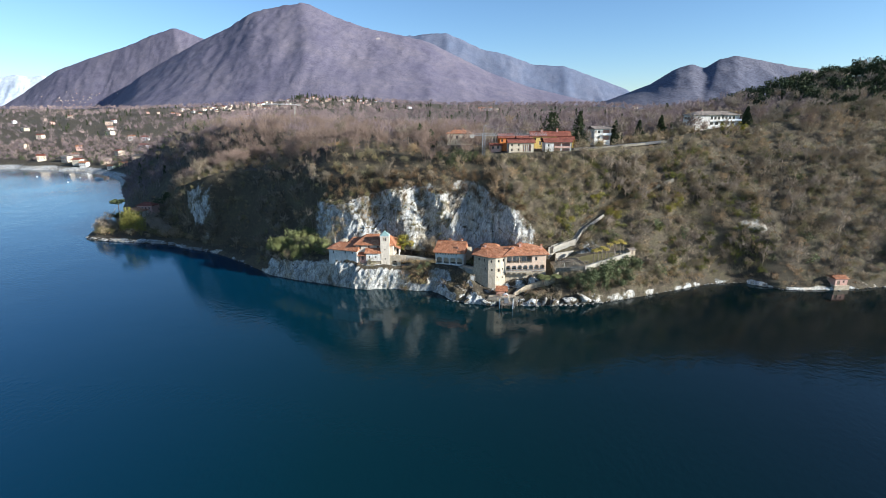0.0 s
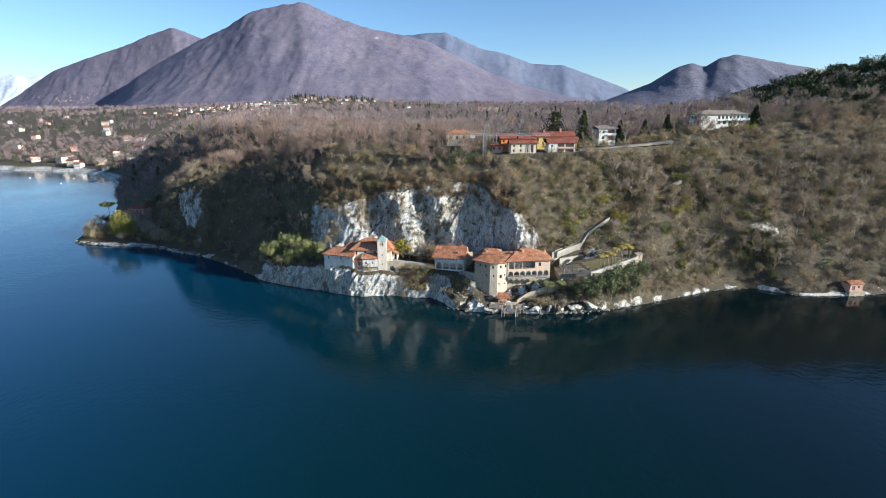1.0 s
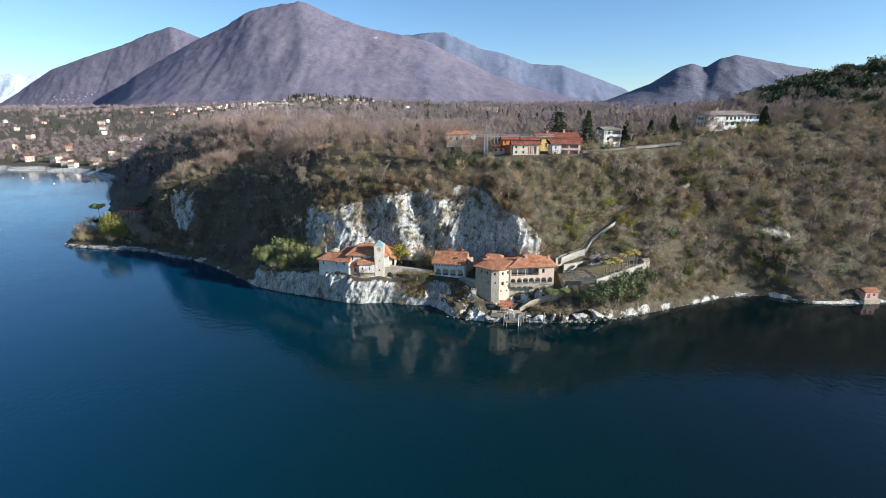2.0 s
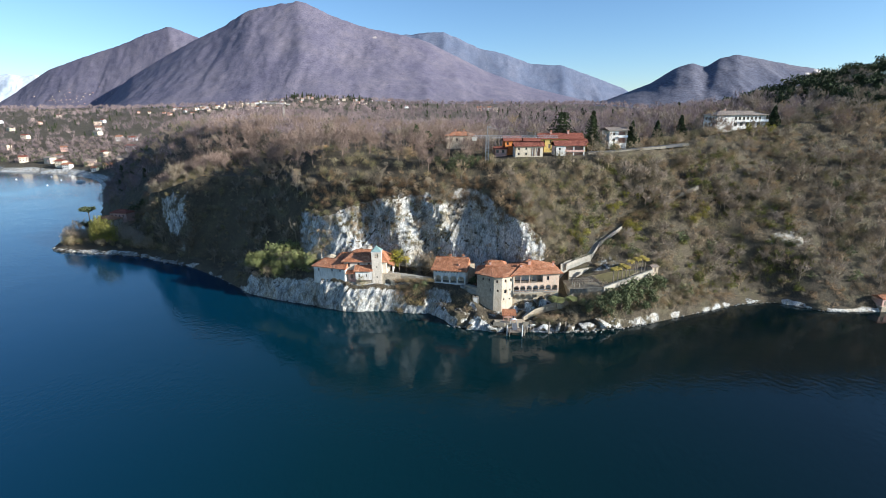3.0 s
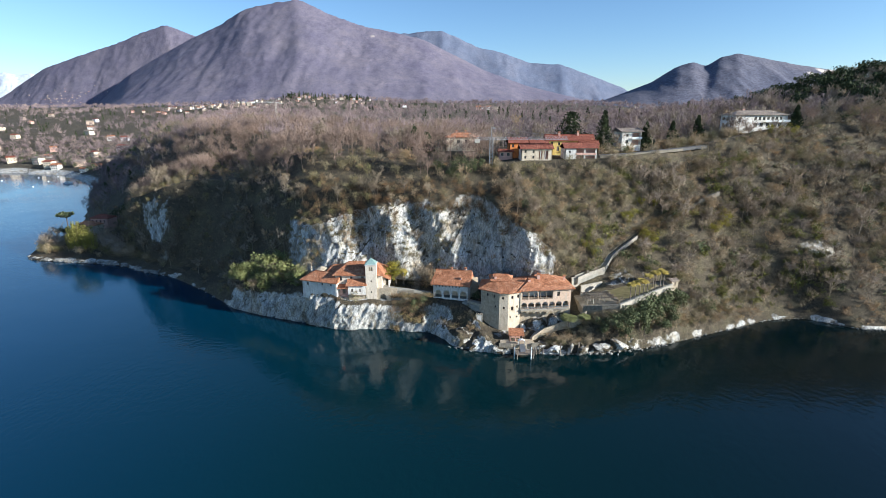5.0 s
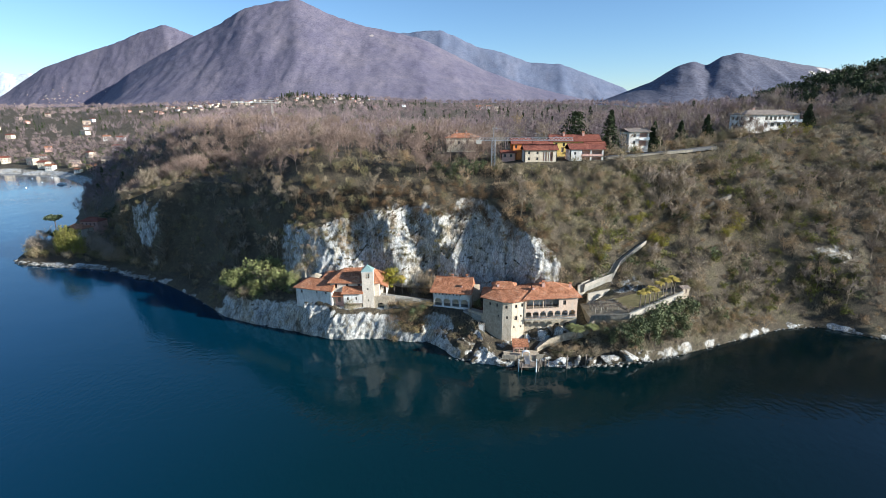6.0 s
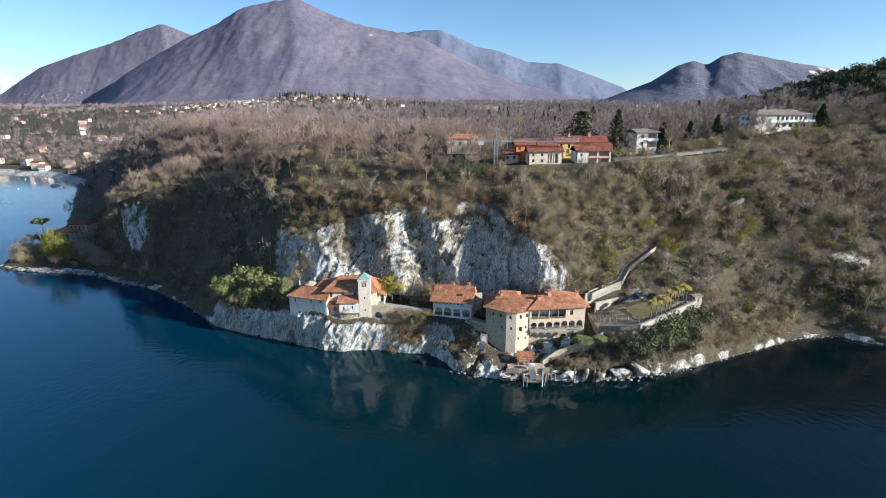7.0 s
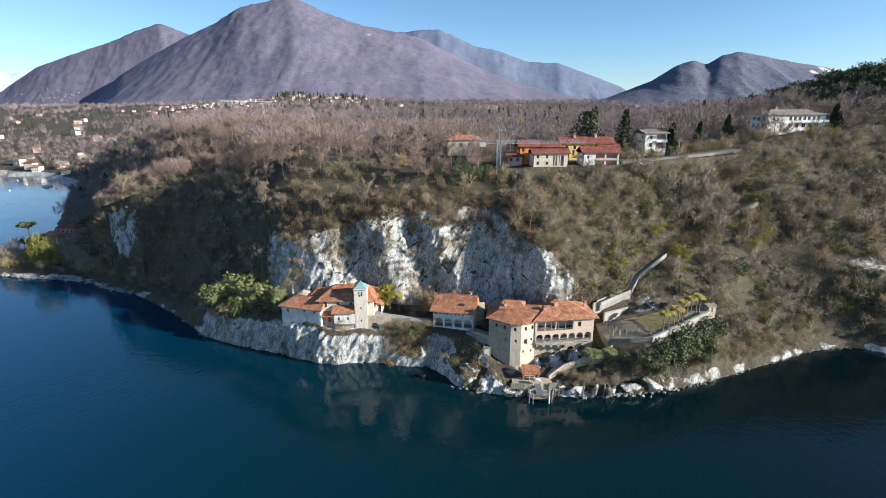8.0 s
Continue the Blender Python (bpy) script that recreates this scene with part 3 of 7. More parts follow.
mountain("mountain_main", [(-3065, -80), (-2906, 74), (-2799, 158), (-2527, 377), (-2224, 537), (-1952, 669), (-1738, 753), (-1545, 861), (-1444, 889), (-1316, 918), (-1103, 946), (-1002, 910), (-830, 830), (-600, 754), (-380, 712), (-110, 652), (120, 541), (400, 410), (730, 298), (1060, 222), (1400, 147)], 4200, 1450, M["mount"], "large mountain of purple-brown bare woods with haze in its colour", rough=0.013, cells_x=260, cells_y=84, scale=210, bare_at=[(-1447, 896, 28), (-500, 652, 24)])
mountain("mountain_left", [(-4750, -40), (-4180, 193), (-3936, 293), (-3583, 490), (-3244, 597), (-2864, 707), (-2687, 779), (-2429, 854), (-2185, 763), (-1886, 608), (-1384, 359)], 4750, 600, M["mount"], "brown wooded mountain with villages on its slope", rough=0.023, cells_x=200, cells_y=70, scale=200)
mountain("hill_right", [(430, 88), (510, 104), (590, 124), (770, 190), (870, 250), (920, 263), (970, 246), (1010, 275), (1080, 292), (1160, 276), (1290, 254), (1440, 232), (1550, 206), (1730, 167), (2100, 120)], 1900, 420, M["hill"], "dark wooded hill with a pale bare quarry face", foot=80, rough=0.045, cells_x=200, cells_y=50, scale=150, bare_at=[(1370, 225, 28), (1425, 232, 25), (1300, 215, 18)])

# ---- plants ----
def prism(a, b, ra, rb, sides=4):
    """A tapered stick from a to b: vertices and triangles."""
    a, b = np.array(a, float), np.array(b, float)
    w = (b - a) / (np.linalg.norm(b - a) + 1e-9)
    p = np.cross(w, [0.3, 0.9, 0.2])
    p /= np.linalg.norm(p)
    q = np.cross(w, p)
    ang = np.arange(sides) * 2 * np.pi / sides
    ring = np.cos(ang)[:, None] * p + np.sin(ang)[:, None] * q
    v = np.concatenate([a + ra * ring, b + rb * ring])
    f = []
    for k in range(sides):
        n = (k + 1) % sides
        f += [(k, n, sides + n), (k, sides + n, sides + k)]
    return v, np.array(f)


def join(pieces):
    vs, fs, base = [], [], 0
    for v, f in pieces:
        vs.append(v)
        fs.append(f + base)
        base += len(v)
    return np.concatenate(vs), np.concatenate(fs)


def slivers(starts, ends, width, r, centre=None):
    """One thin triangle from each start to each end, its face turned away from the centre."""
    d = ends - starts
    out = r.normal(size=d.shape)
    if centre is not None:
        away = (starts + ends) / 2 - np.array(centre)
        out = 0.45 * out + away / (np.linalg.norm(away, axis=1)[:, None] + 1e-9)
    side = np.cross(d, out)
    side /= np.linalg.norm(side, axis=1)[:, None] + 1e-9
    w = (width * r.uniform(0.6, 1.4, len(d)))[:, None] / 2
    v = np.stack([starts + side * w, starts - side * w, ends], 1).reshape(-1, 3)
    return v, np.arange(len(v)).reshape(-1, 3)


def leaves(centres, size, r, out=None):
    """A small tilted four-sided leaf clump at each centre, as two triangles, facing outwards if out is given."""
    n = len(centres)
    a, b = r.normal(size=(n, 3)), r.normal(size=(n, 3))
    if out is not None:
        a = np.cross(out + 0.55 * a, b)
        b = out + 0.3 * b
    a /= np.linalg.norm(a, axis=1)[:, None]
    b = np.cross(a, b)
    b /= np.linalg.norm(b, axis=1)[:, None] + 1e-9
    s = (size * r.uniform(0.6, 1.4, n))[:, None]
    v = np.stack([centres - a * s, centres - b * s * 0.55, centres + a * s, centres + b * s * 0.55], 1).reshape(-1, 3)
    k = np.arange(n)[:, None] * 4
    return v, np.concatenate([k + np.array([[0, 1, 2]]), k + np.array([[0, 2, 3]])])


def bare_tree(seed, tall=9.0, spread=3.2, twigs=340, width=0.17, limbs=10, length=1.25):
    """A leafless tree: trunk and limbs, then its twigs."""
    r = np.random.default_rng(seed)
    lean = r.normal(size=2) * 0.4
    fork = tall * r.uniform(0.14, 0.3)
    top = np.array([lean[0], lean[1], tall * 0.8])
    wood = [prism((0, 0, -1.2), (lean[0] * 0.4, lean[1] * 0.4, fork), 0.17, 0.12), prism((lean[0] * 0.4, lean[1] * 0.4, fork), top, 0.11, 0.03, 3)]
    starts, ends = [], []
    tips = [(np.array([lean[0] * 0.4, lean[1] * 0.4, fork]), top)]
    for k in range(limbs):
        ang = k * 2.4 + r.uniform(-0.4, 0.4)
        z0 = fork + (tall * 0.62 - fork) * r.uniform(0, 1)
        a = np.array([lean[0] * 0.5, lean[1] * 0.5, z0])
        out = spread * r.uniform(0.55, 1.0)
        b = a + np.array([math.cos(ang) * out, math.sin(ang) * out, tall * r.uniform(0.18, 0.36)])
        wood.append(prism(a, b, 0.07, 0.02, 3))
        tips.append((a, b))
    each = max(8, twigs // len(tips))
    stems_a, stems_b = [], []
    for a, b in tips:
        way = (b - a) / np.linalg.norm(b - a)
        k = 5
        p = a + (b - a) * r.uniform(0.35, 1.0, k)[:, None]
        d = way * 0.7 + r.normal(size=(k, 3)) * 0.55 + np.array([0, 0, 0.4])
        d *= (length * r.uniform(0.9, 1.6, k) / np.linalg.norm(d, axis=1))[:, None]
        stems_a.append(p)
        stems_b.append(p + d)
        j = r.integers(0, k, each)
        s = p[j] + d[j] * r.uniform(0.1, 1.0, each)[:, None]
        e = d[j] / np.linalg.norm(d[j], axis=1)[:, None] * 0.4 + r.normal(size=(each, 3)) * 0.6 + np.array([0, 0, 0.35])
        e *= (length * 0.85 * r.uniform(0.5, 1.25, each) / np.linalg.norm(e, axis=1))[:, None]
        starts.append(s)
        ends.append(s + e)
    starts, ends = stems_a + starts, stems_b + ends
    return join(wood), slivers(np.concatenate(starts), np.concatenate(ends), width, r, (lean[0] * 0.6, lean[1] * 0.6, tall * 0.5))


def round_crown(seed, tall=6.0, wide=2.4, n=260, size=0.38, low=0.2, lumps=7):
    """An evergreen: trunk, and leaves gathered into uneven lumps."""
    r = np.random.default_rng(seed)
    centre = np.stack([r.normal(size=lumps) * wide * 0.45, r.normal(size=lumps) * wide * 0.45, r.uniform(low * tall + wide * 0.3, tall - wide * 0.35, lumps)], -1)
    size_l = wide * r.uniform(0.35, 0.62, lumps)
    k = r.integers(0, lumps, n)
    d = r.normal(size=(n, 3))
    d /= np.linalg.norm(d, axis=1)[:, None]
    pts = centre[k] + d * (size_l[k] * r.uniform(0.55, 1.08, n))[:, None]
    wood = [prism((0, 0, -1.0), (0, 0, tall * 0.6), 0.16, 0.06)] + [prism((0, 0, tall * 0.25), c, 0.06, 0.02, 3) for c in centre[:5]]
    return join(wood), leaves(pts, size, r, d)


def conifer(seed, tall=14.0, wide=3.4, n=420, size=0.6, flat=False):
    """A needle tree with tiers of drooping boughs."""
    r = np.random.default_rng(seed)
    tiers = 11
    k = r.integers(0, tiers, n) / tiers
    ang = np.round(r.uniform(0, 8, n)) * 0.785 + k * 5 + r.normal(size=n) * 0.22
    reach = wide * ((1 - k) ** (0.45 if flat else 0.85)) * np.sqrt(r.uniform(0.03, 1, n)) * (0.75 + 0.35 * np.sin(ang * 3 + k * 9))
    z = tall * (0.1 + 0.86 * k) - reach * (0.05 if flat else 0.22) + r.normal(size=n) * 0.5
    pts = np.stack([np.cos(ang) * reach, np.sin(ang) * reach, z], -1)
    v, f = leaves(pts, size, r)
    return prism((0, 0, -1.0), (0, 0, tall * 0.96), 0.3, 0.04), (v, f)


def palm(seed, tall=6.0, fronds=34, reach=2.1):
    r = np.random.default_rng(seed)
    wood = prism((0, 0, -0.5), (r.normal() * 0.15, r.normal() * 0.15, tall), 0.2, 0.15, 6)
    pieces = []
    for k in range(fronds):
        ang, rise = k * 2.4, r.uniform(-0.7, 1.2)
        out = np.array([math.cos(ang), math.sin(ang), 0])
        a = np.array([0, 0, tall])
        bnd = a + out * reach * 0.55 + np.array([0, 0, rise * 0.55])
        tip = a + out * reach + np.array([0, 0, rise * 0.55 - 0.5])
        side = np.cross(out, [0, 0, 1]) * 0.36
        v = np.array([a, bnd + side, bnd - side, tip])
        pieces.append((v, np.array([(0, 2, 1), (1, 2, 3)])))
    return wood, join(pieces)


def tuft(seed, tall=2.3, n=62, width=0.1):
    """A dry shrub: stems fanning from one foot."""
    r = np.random.default_rng(seed)
    d = r.normal(size=(n, 3)) * np.array([0.6, 0.6, 0.35]) + np.array([0, 0, 0.6])
    d *= (tall * r.uniform(0.3, 0.75, n) / np.linalg.norm(d, axis=1))[:, None]
    a = r.normal(size=(n, 3)) * np.array([0.5, 0.5, 0.0]) * tall * 0.6 + np.array([0, 0, 0.5]) * tall * r.uniform(0, 1, n)[:, None] ** 1.5
    return slivers(a, a + d, width, r, (0, 0, -0.2 * tall))


def twig_bush(seed, tall=4.5, wide=2.6, n=240, width=0.09, length=0.95, lumps=7):
    """A leafless rounded bush: stems, and fine twigs bristling out of several lumps."""
    r = np.random.default_rng(seed)
    ang = r.uniform(0, 6.283, lumps)
    out = wide * np.sqrt(r.uniform(0, 0.5, lumps))
    centre = np.stack([np.cos(ang) * out, np.sin(ang) * out, tall * r.uniform(0.35, 0.78, lumps)], -1)
    size = wide * r.uniform(0.38, 0.6, lumps)
    k = r.integers(0, lumps, n)
    d = r.normal(size=(n, 3)) + np.array([0, 0, 0.45])
    d /= np.linalg.norm(d, axis=1)[:, None]
    a = centre[k] + d * (size[k] * r.uniform(0.3, 0.9, n))[:, None]
    e = d * 0.75 + r.normal(size=(n, 3)) * 0.42 + np.array([0, 0, 0.25])
    e *= (length * r.uniform(0.6, 1.3, n) / np.linalg.norm(e, axis=1))[:, None]
    wood = join([prism((0, 0, -0.8), c, 0.07, 0.02, 3) for c in centre[:4]])
    return join([wood, slivers(a, a + e, width, r, (0, 0, tall * 0.3))])


def scatter(shapes, where, sizes, tints, rows=None):
    """Turned and scaled copies of the shapes, as one set of arrays with a tint for each plant."""
    vs, fs, ts, base = [], [], [], 0
    pick = rng.integers(0, len(shapes), len(where))
    turn = rng.uniform(0, 2 * np.pi, len(where))
    for k, (v, f) in enumerate(shapes):
        at = np.where(pick == k)[0]
        if not len(at):
            continue
        c, s = np.cos(turn[at])[:, None], np.sin(turn[at])[:, None]
        size = sizes[at][:, None]
        x = (v[None, :, 0] * c - v[None, :, 1] * s) * size
        y = (v[None, :, 0] * s + v[None, :, 1] * c) * size
        z = v[None, :, 2] * size * rng.uniform(0.85, 1.2, len(at))[:, None]
        p = np.stack([x, y, z], -1) + where[at][:, None, :]
        vs.append(p.reshape(-1, 3))
        fs.append((f[None] + (base + np.arange(len(at)) * len(v))[:, None, None]).reshape(-1, 3))
        ts.append(np.repeat(tints[at], len(v)))
        base += len(at) * len(v)
    return np.concatenate(vs), np.concatenate(fs), np.concatenate(ts)


def stuff(name, shapes, where, sizes, tints, mat, label, category):
    v, f, tint = scatter(shapes, where, sizes, tints)
    return tagged(raw(name, v, f, mat, [("tint", tint)]), label, category, kind="stuff")


# footprints kept free of wild plants: x0, x1, y0, y1
CLEAR = [(-61, -24, 229.8, 246), (-24, -17, 229.3, 243), (-17, -6, 229.3, 234), (-6, 14, 224.5, 240), (66.5, 73, 234, 242), (72, 80, 239, 246), (78, 88, 242, 250), (84, 94, 245, 253), (12, 17, 217, 226), (12, 53, 213.5, 231), (52, 67, 212.5, 233), (67, 75, 214.5, 233), (75, 83, 218.5, 233), (83, 96, 223, 234), (18, 37, 200, 213), (26, 76, 259.5, 292), (87, 99, 282, 294), (162, 192, 300, 326), (2, 19, 283, 295), (72, 96, 267, 275), (96, 118, 273, 282), (118, 134, 281, 288), (134, 149, 287, 297), (-238, -206, 328, 341), (-242, -216, 354, 376), (-1000, -560, 1600, 1800), (-600, -180, 1700, 1860)]


def sow(count, weight, keep_clear=True, jitter=1.0):
    """Places drawn at random over the land by area and weight."""
    w = cell_area * weight
    if keep_clear:
        for x0, x1, y0, y1 in CLEAR:
            w = w * ~((cells[:, 0] > x0) & (cells[:, 0] < x1) & (cells[:, 1] > y0) & (cells[:, 1] < y1))
    k = rng.choice(len(cells), count, p=w / w.sum())
    p = cells[k].copy()
    spread = np.sqrt(cell_area[k])[:, None] * 0.5 * jitter
    p[:, :2] += rng.uniform(-1, 1, (count, 2)) * np.minimum(spread, 3)
    return p, k


def patchy(p, scale, seed):
    return np.clip(0.5 + 0.9 * fbm(np.stack([p[:, 0] / scale, p[:, 1] / scale, 0 * p[:, 0] + seed], -1), 3), 0, 1)


dry = (cells[:, 2] > np.where(cells[:, 0] > 45, 1.3, 2.5)).astype(float)
wooded = dry * (1 - np.clip(cell_rock * 1.6, 0, 1))
near_zone = wooded * ((cell_band > 3.0) & (cell_band < 7.05))
near_zone = near_zone * ~((cells[:, 0] > -62) & (cells[:, 0] < 56) & (cells[:, 1] < 232)) * ~((cells[:, 0] > 26) & (cells[:, 0] < 76) & (cells[:, 1] > 253) & (cells[:, 1] < 262))
grassy = 1 - 0.75 * step(4.95, 5.1, cell_band) * (1 - step(5.5, 5.8, cell_band)) * step(-45, -30, cells[:, 0]) * (1 - step(55, 70, cells[:, 0]))

trees = [bare_tree(100 + k, tall=rng.uniform(7.5, 10), spread=rng.uniform(2.4, 3.6)) for k in range(7)]
whole = [join([w, t]) for w, t in trees]
p, k = sow(1000, near_zone * grassy * (1 - 0.6 * (cell_band > 5.3) * (cells[:, 0] < 20)))
# lower tints in the west: browner woods, and that slope's shade in the colour
stuff("bare_wood", whole, p, rng.uniform(0.75, 1.5, len(p)) * np.where((p[:, 0] > -150) & (p[:, 0] < -62), 0.75, 1), np.clip(0.35 * patchy(p, 18, 2) + 0.65 * rng.uniform(0, 1, len(p)), 0, 1) * np.where(p[:, 0] < 10, 0.5, 1), M["twig"], "bare grey-brown deciduous woods on the steep slopes", "woods")
brush = [twig_bush(250 + k, rng.uniform(4.2, 6.0), rng.uniform(2.6, 3.4), 192, 0.13, 1.1, 8) for k in range(7)]
open_land = dry * (1 - np.clip(cell_rock * 1.5, 0, 1)) * (cell_band > 2.3) * (cell_band < 6.4) * (0.35 + 0.65 * step(0.25, 0.55, patchy(cells, 14, 31)))
p, k = sow(2800, open_land * (1 + 1.1 * (cells[:, 0] > 20) * (cell_band > 3.5)) * (1 + 3.5 * (cells[:, 1] < 226) * (cells[:, 0] > 10)) * (1 - 0.3 * (cells[:, 0] < -95)))
# darker tints west of x = -30, painting in the shade there
stuff("brush_wood", brush, p - np.array([0, 0, 0.6]), rng.uniform(0.5, 1.25, len(p)) * np.where(p[:, 1] < 226, 0.55, 1) * np.where((p[:, 0] > -150) & (p[:, 0] < -62), 0.7, 1), np.clip(0.4 * patchy(p, 20, 42) + 0.6 * rng.uniform(0, 1, len(p)), 0, 1) * np.where(p[:, 0] < -30, 0.55, 1), M["brush"], "dense tan and olive winter brushwood on the slopes", "brushwood")
bushes = [round_crown(200 + k, 3.4, 2.0, 130, 0.27, 0.0) for k in range(4)]
p, k = sow(330, near_zone * (cells[:, 0] > 30) * (0.3 + patchy(cells, 22, 5) ** 3 * 3))
stuff("evergreen_scrub", [join(b) for b in bushes], p, rng.uniform(0.7, 1.9, len(p)), rng.uniform(0, 1, len(p)) ** 1.2, M["leaf"], "dark evergreen bushes among the bare slope trees", "bushes")
p, k = sow(250, near_zone * (cells[:, 0] > 48) * (cells[:, 0] < 175) * (cell_band < 5.8) * (0.15 + patchy(cells, 16, 15) ** 3 * 3))
stuff("laurel_scrub", [join(b) for b in bushes], p, rng.uniform(0.5, 1.25, len(p)), rng.uniform(0, 1, len(p)) ** 1.1, M["leaf_laurel"], "yellow-green laurel and ivy among the slope trees", "bushes")
p, k = sow(150, dry * (cell_rock > 0.4) * (cell_band > 3.9) * (cell_band < 5.0) * patchy(cells, 9, 23) ** 3)
stuff("cliff_shrubs", [join(b) for b in bushes], p, rng.uniform(0.35, 0.75, len(p)), rng.uniform(0, 1, len(p)), M["leaf_cliff"], "olive-brown shrubs clinging to the limestone cliff", "bushes")
p, k = sow(2000, dry * ((cell_band > 2.3) & (cell_band < 6.6)) * np.clip(1.15 - cell_rock, 0.16, 1) * (1 + 2.5 * (cells[:, 1] < 232) * (cells[:, 0] > -30)))
stuff("dry_scrub", [tuft(300 + k) for k in range(5)], p, rng.uniform(0.5, 1.3, len(p)), np.clip(0.6 * patchy(p, 12, 9) + 0.4 * rng.uniform(0, 1, len(p)), 0, 1), M["scrub"], "dry brown grass and scrub on the slopes", "scrub")
steps_x = np.concatenate([rng.uniform(70, 124, 130), rng.uniform(86, 117, 250)])
steps_y = np.interp(steps_x, [67.4, 71.5, 77.5, 84.3, 92, 101.4, 109, 116.4, 126], [235.4, 239.6, 243, 246.6, 250.6, 254.6, 257.2, 259.2, 260.6]) + np.where(steps_x > 86, rng.uniform(-3.2, 1.5, 380), rng.choice([-2.4, -2.0, 2.2], 380))
p = np.stack([steps_x, steps_y, [height(a, b) - 0.1 for a, b in zip(steps_x, steps_y)]], -1)
stuff("stairway_scrub", [tuft(310 + k, 2.2, 50) for k in range(4)], p, rng.uniform(0.5, 1.05, 380), rng.uniform(0, 1, 380), M["scrub"], "dry scrub overgrowing the sides of the stairway", "scrub")
brow_w = dry * (cell_band > 4.68) * (cell_band < 5.3) * step(-66, -58, cells[:, 0]) * (1 - step(40, 50, cells[:, 0]))
p, k = sow(300, brow_w)
low_bush = [twig_bush(270 + k, 3.2, 2.2, 190, 0.09, 0.9, 6) for k in range(4)]
stuff("brow_scrub", low_bush, p - np.array([0, 0, 0.5]), rng.uniform(0.5, 1.05, len(p)), np.clip(0.6 * patchy(p, 9, 44) + 0.4 * rng.uniform(0, 1, len(p)), 0, 1), M["rust"], "rust-brown scrub hanging over the cliff edge", "scrub")
face_w = dry * (cell_rock > 0.25) * (cell_band > 3.95) * (cell_band < 4.85) * step(-70, -62, cells[:, 0]) * (1 - step(-26, -16, cells[:, 0])) * patchy(cells, 8, 51) ** 2
p, k = sow(170, face_w)
stuff("cliff_face_brush", low_bush, p - np.array([0, 0, 0.6]), rng.uniform(0.4, 0.9, len(p)), rng.uniform(0, 1, len(p)), M["brush"], "tan and olive brush on the ledges of the cliff", "brushwood")
# tall trees along the rim
rim_trees = [join(bare_tree(440 + k, 11.5, 4.2, 400, 0.12, 12, 1.8)) for k in range(5)]
p, k = sow(600, wooded * (cell_band > 5.25) * (cell_band < 7.06) * (cells[:, 0] > -230) * (cells[:, 0] < 24) * (1 - (cell_band < 5.5) * (cells[:, 0] > -55)))
stuff("rim_wood", rim_trees, p, rng.uniform(0.75, 1.15, len(p)), np.clip(0.5 * patchy(p, 25, 12) + 0.5 * rng.uniform(0, 1, len(p)), 0, 1), M["twig_rim"], "tall bare brown trees along the edge of the plateau", "woods")
edge_w = dry * (cell_band > 5.3) * (cell_band < 6.35) * step(18, 26, cells[:, 0]) * (1 - step(190, 215, cells[:, 0]))
p, k = sow(330, edge_w)
stuff("edge_brush", brush, p - np.array([0, 0, 0.6]), rng.uniform(0.45, 0.95, len(p)), rng.uniform(0, 1, len(p)), M["brush"], "brown brushwood below the plateau road", "brushwood")
p, k = sow(130, wooded * (cell_band > 5.6) * (cell_band < 7.1) * step(112, 124, cells[:, 0]) * (1 - step(235, 250, cells[:, 0])))
stuff("villa_wood", rim_trees, p, rng.uniform(0.6, 1.0, len(p)), rng.uniform(0, 0.6, len(p)), M["twig_rim"], "bare brown trees round the villa", "woods")
# the woods behind
far_shapes = [join([prism((0, 0, -1), (0, 0, 7), 0.2, 0.06, 3), bare_tree(400 + k, 12, 4.0, 62, 0.26, 6, 2.4)[1]]) for k in range(5)]
behind = wooded * ((cell_band > 6.9) & (cells[:, 1] < 1000)) * (cells[:, 0] > -900) 
pine_hill = np.exp(-(((cells[:, 0] - 370) / 140) ** 2) - ((cells[:, 1] - 420) / 110) ** 2) * (cells[:, 2] > 86) * step(245, 275, cells[:, 0])
p, k = sow(2500, behind * (1 + 4 * (cells[:, 1] < 480)) * (1 - step(0.2, 0.45, pine_hill)))
stuff("upland_wood", far_shapes, p, rng.uniform(0.7, 1.15, len(p)), np.clip(0.6 * patchy(p, 60, 4) + 0.4 * rng.uniform(0, 1, len(p)), 0, 1), M["twig_far"], "bare brown woods on the plateau", "woods")
far_bay = [bare_tree(460 + k, 11, 3.6, 36, 0.42, 4, 2.6)[1] for k in range(4)]
lowland = wooded * (cells[:, 0] < -230) * (cells[:, 0] > -900) * (cells[:, 1] > 560) * (cells[:, 1] < 1050) * (1 - np.clip(cell_rock * 2, 0, 1))
p, k = sow(1600, lowland)
stuff("bay_wood", far_bay, p, rng.uniform(0.6, 1.1, len(p)), rng.uniform(0, 1, len(p)), M["twig_far"], "bare trees round the bay and its gardens", "woods")
p, k = sow(260, lowland * (cells[:, 1] < 900))
stuff("bay_evergreens", [join(round_crown(530 + k, 8, 3.2, 90, 0.7, 0.05)) for k in range(4)], p, rng.uniform(0.5, 1.2, len(p)), rng.uniform(0, 1, len(p)), M["leaf"], "dark evergreen garden trees round the bay", "garden trees")
far_small = [bare_tree(420 + k, 12, 4.5, 22, 0.7, 2, 3.6)[1] for k in range(4)]
p, k = sow(3700, wooded * (cells[:, 1] >= 850) * (0.35 + step(0.3, 0.6, patchy(cells, 180, 6))))
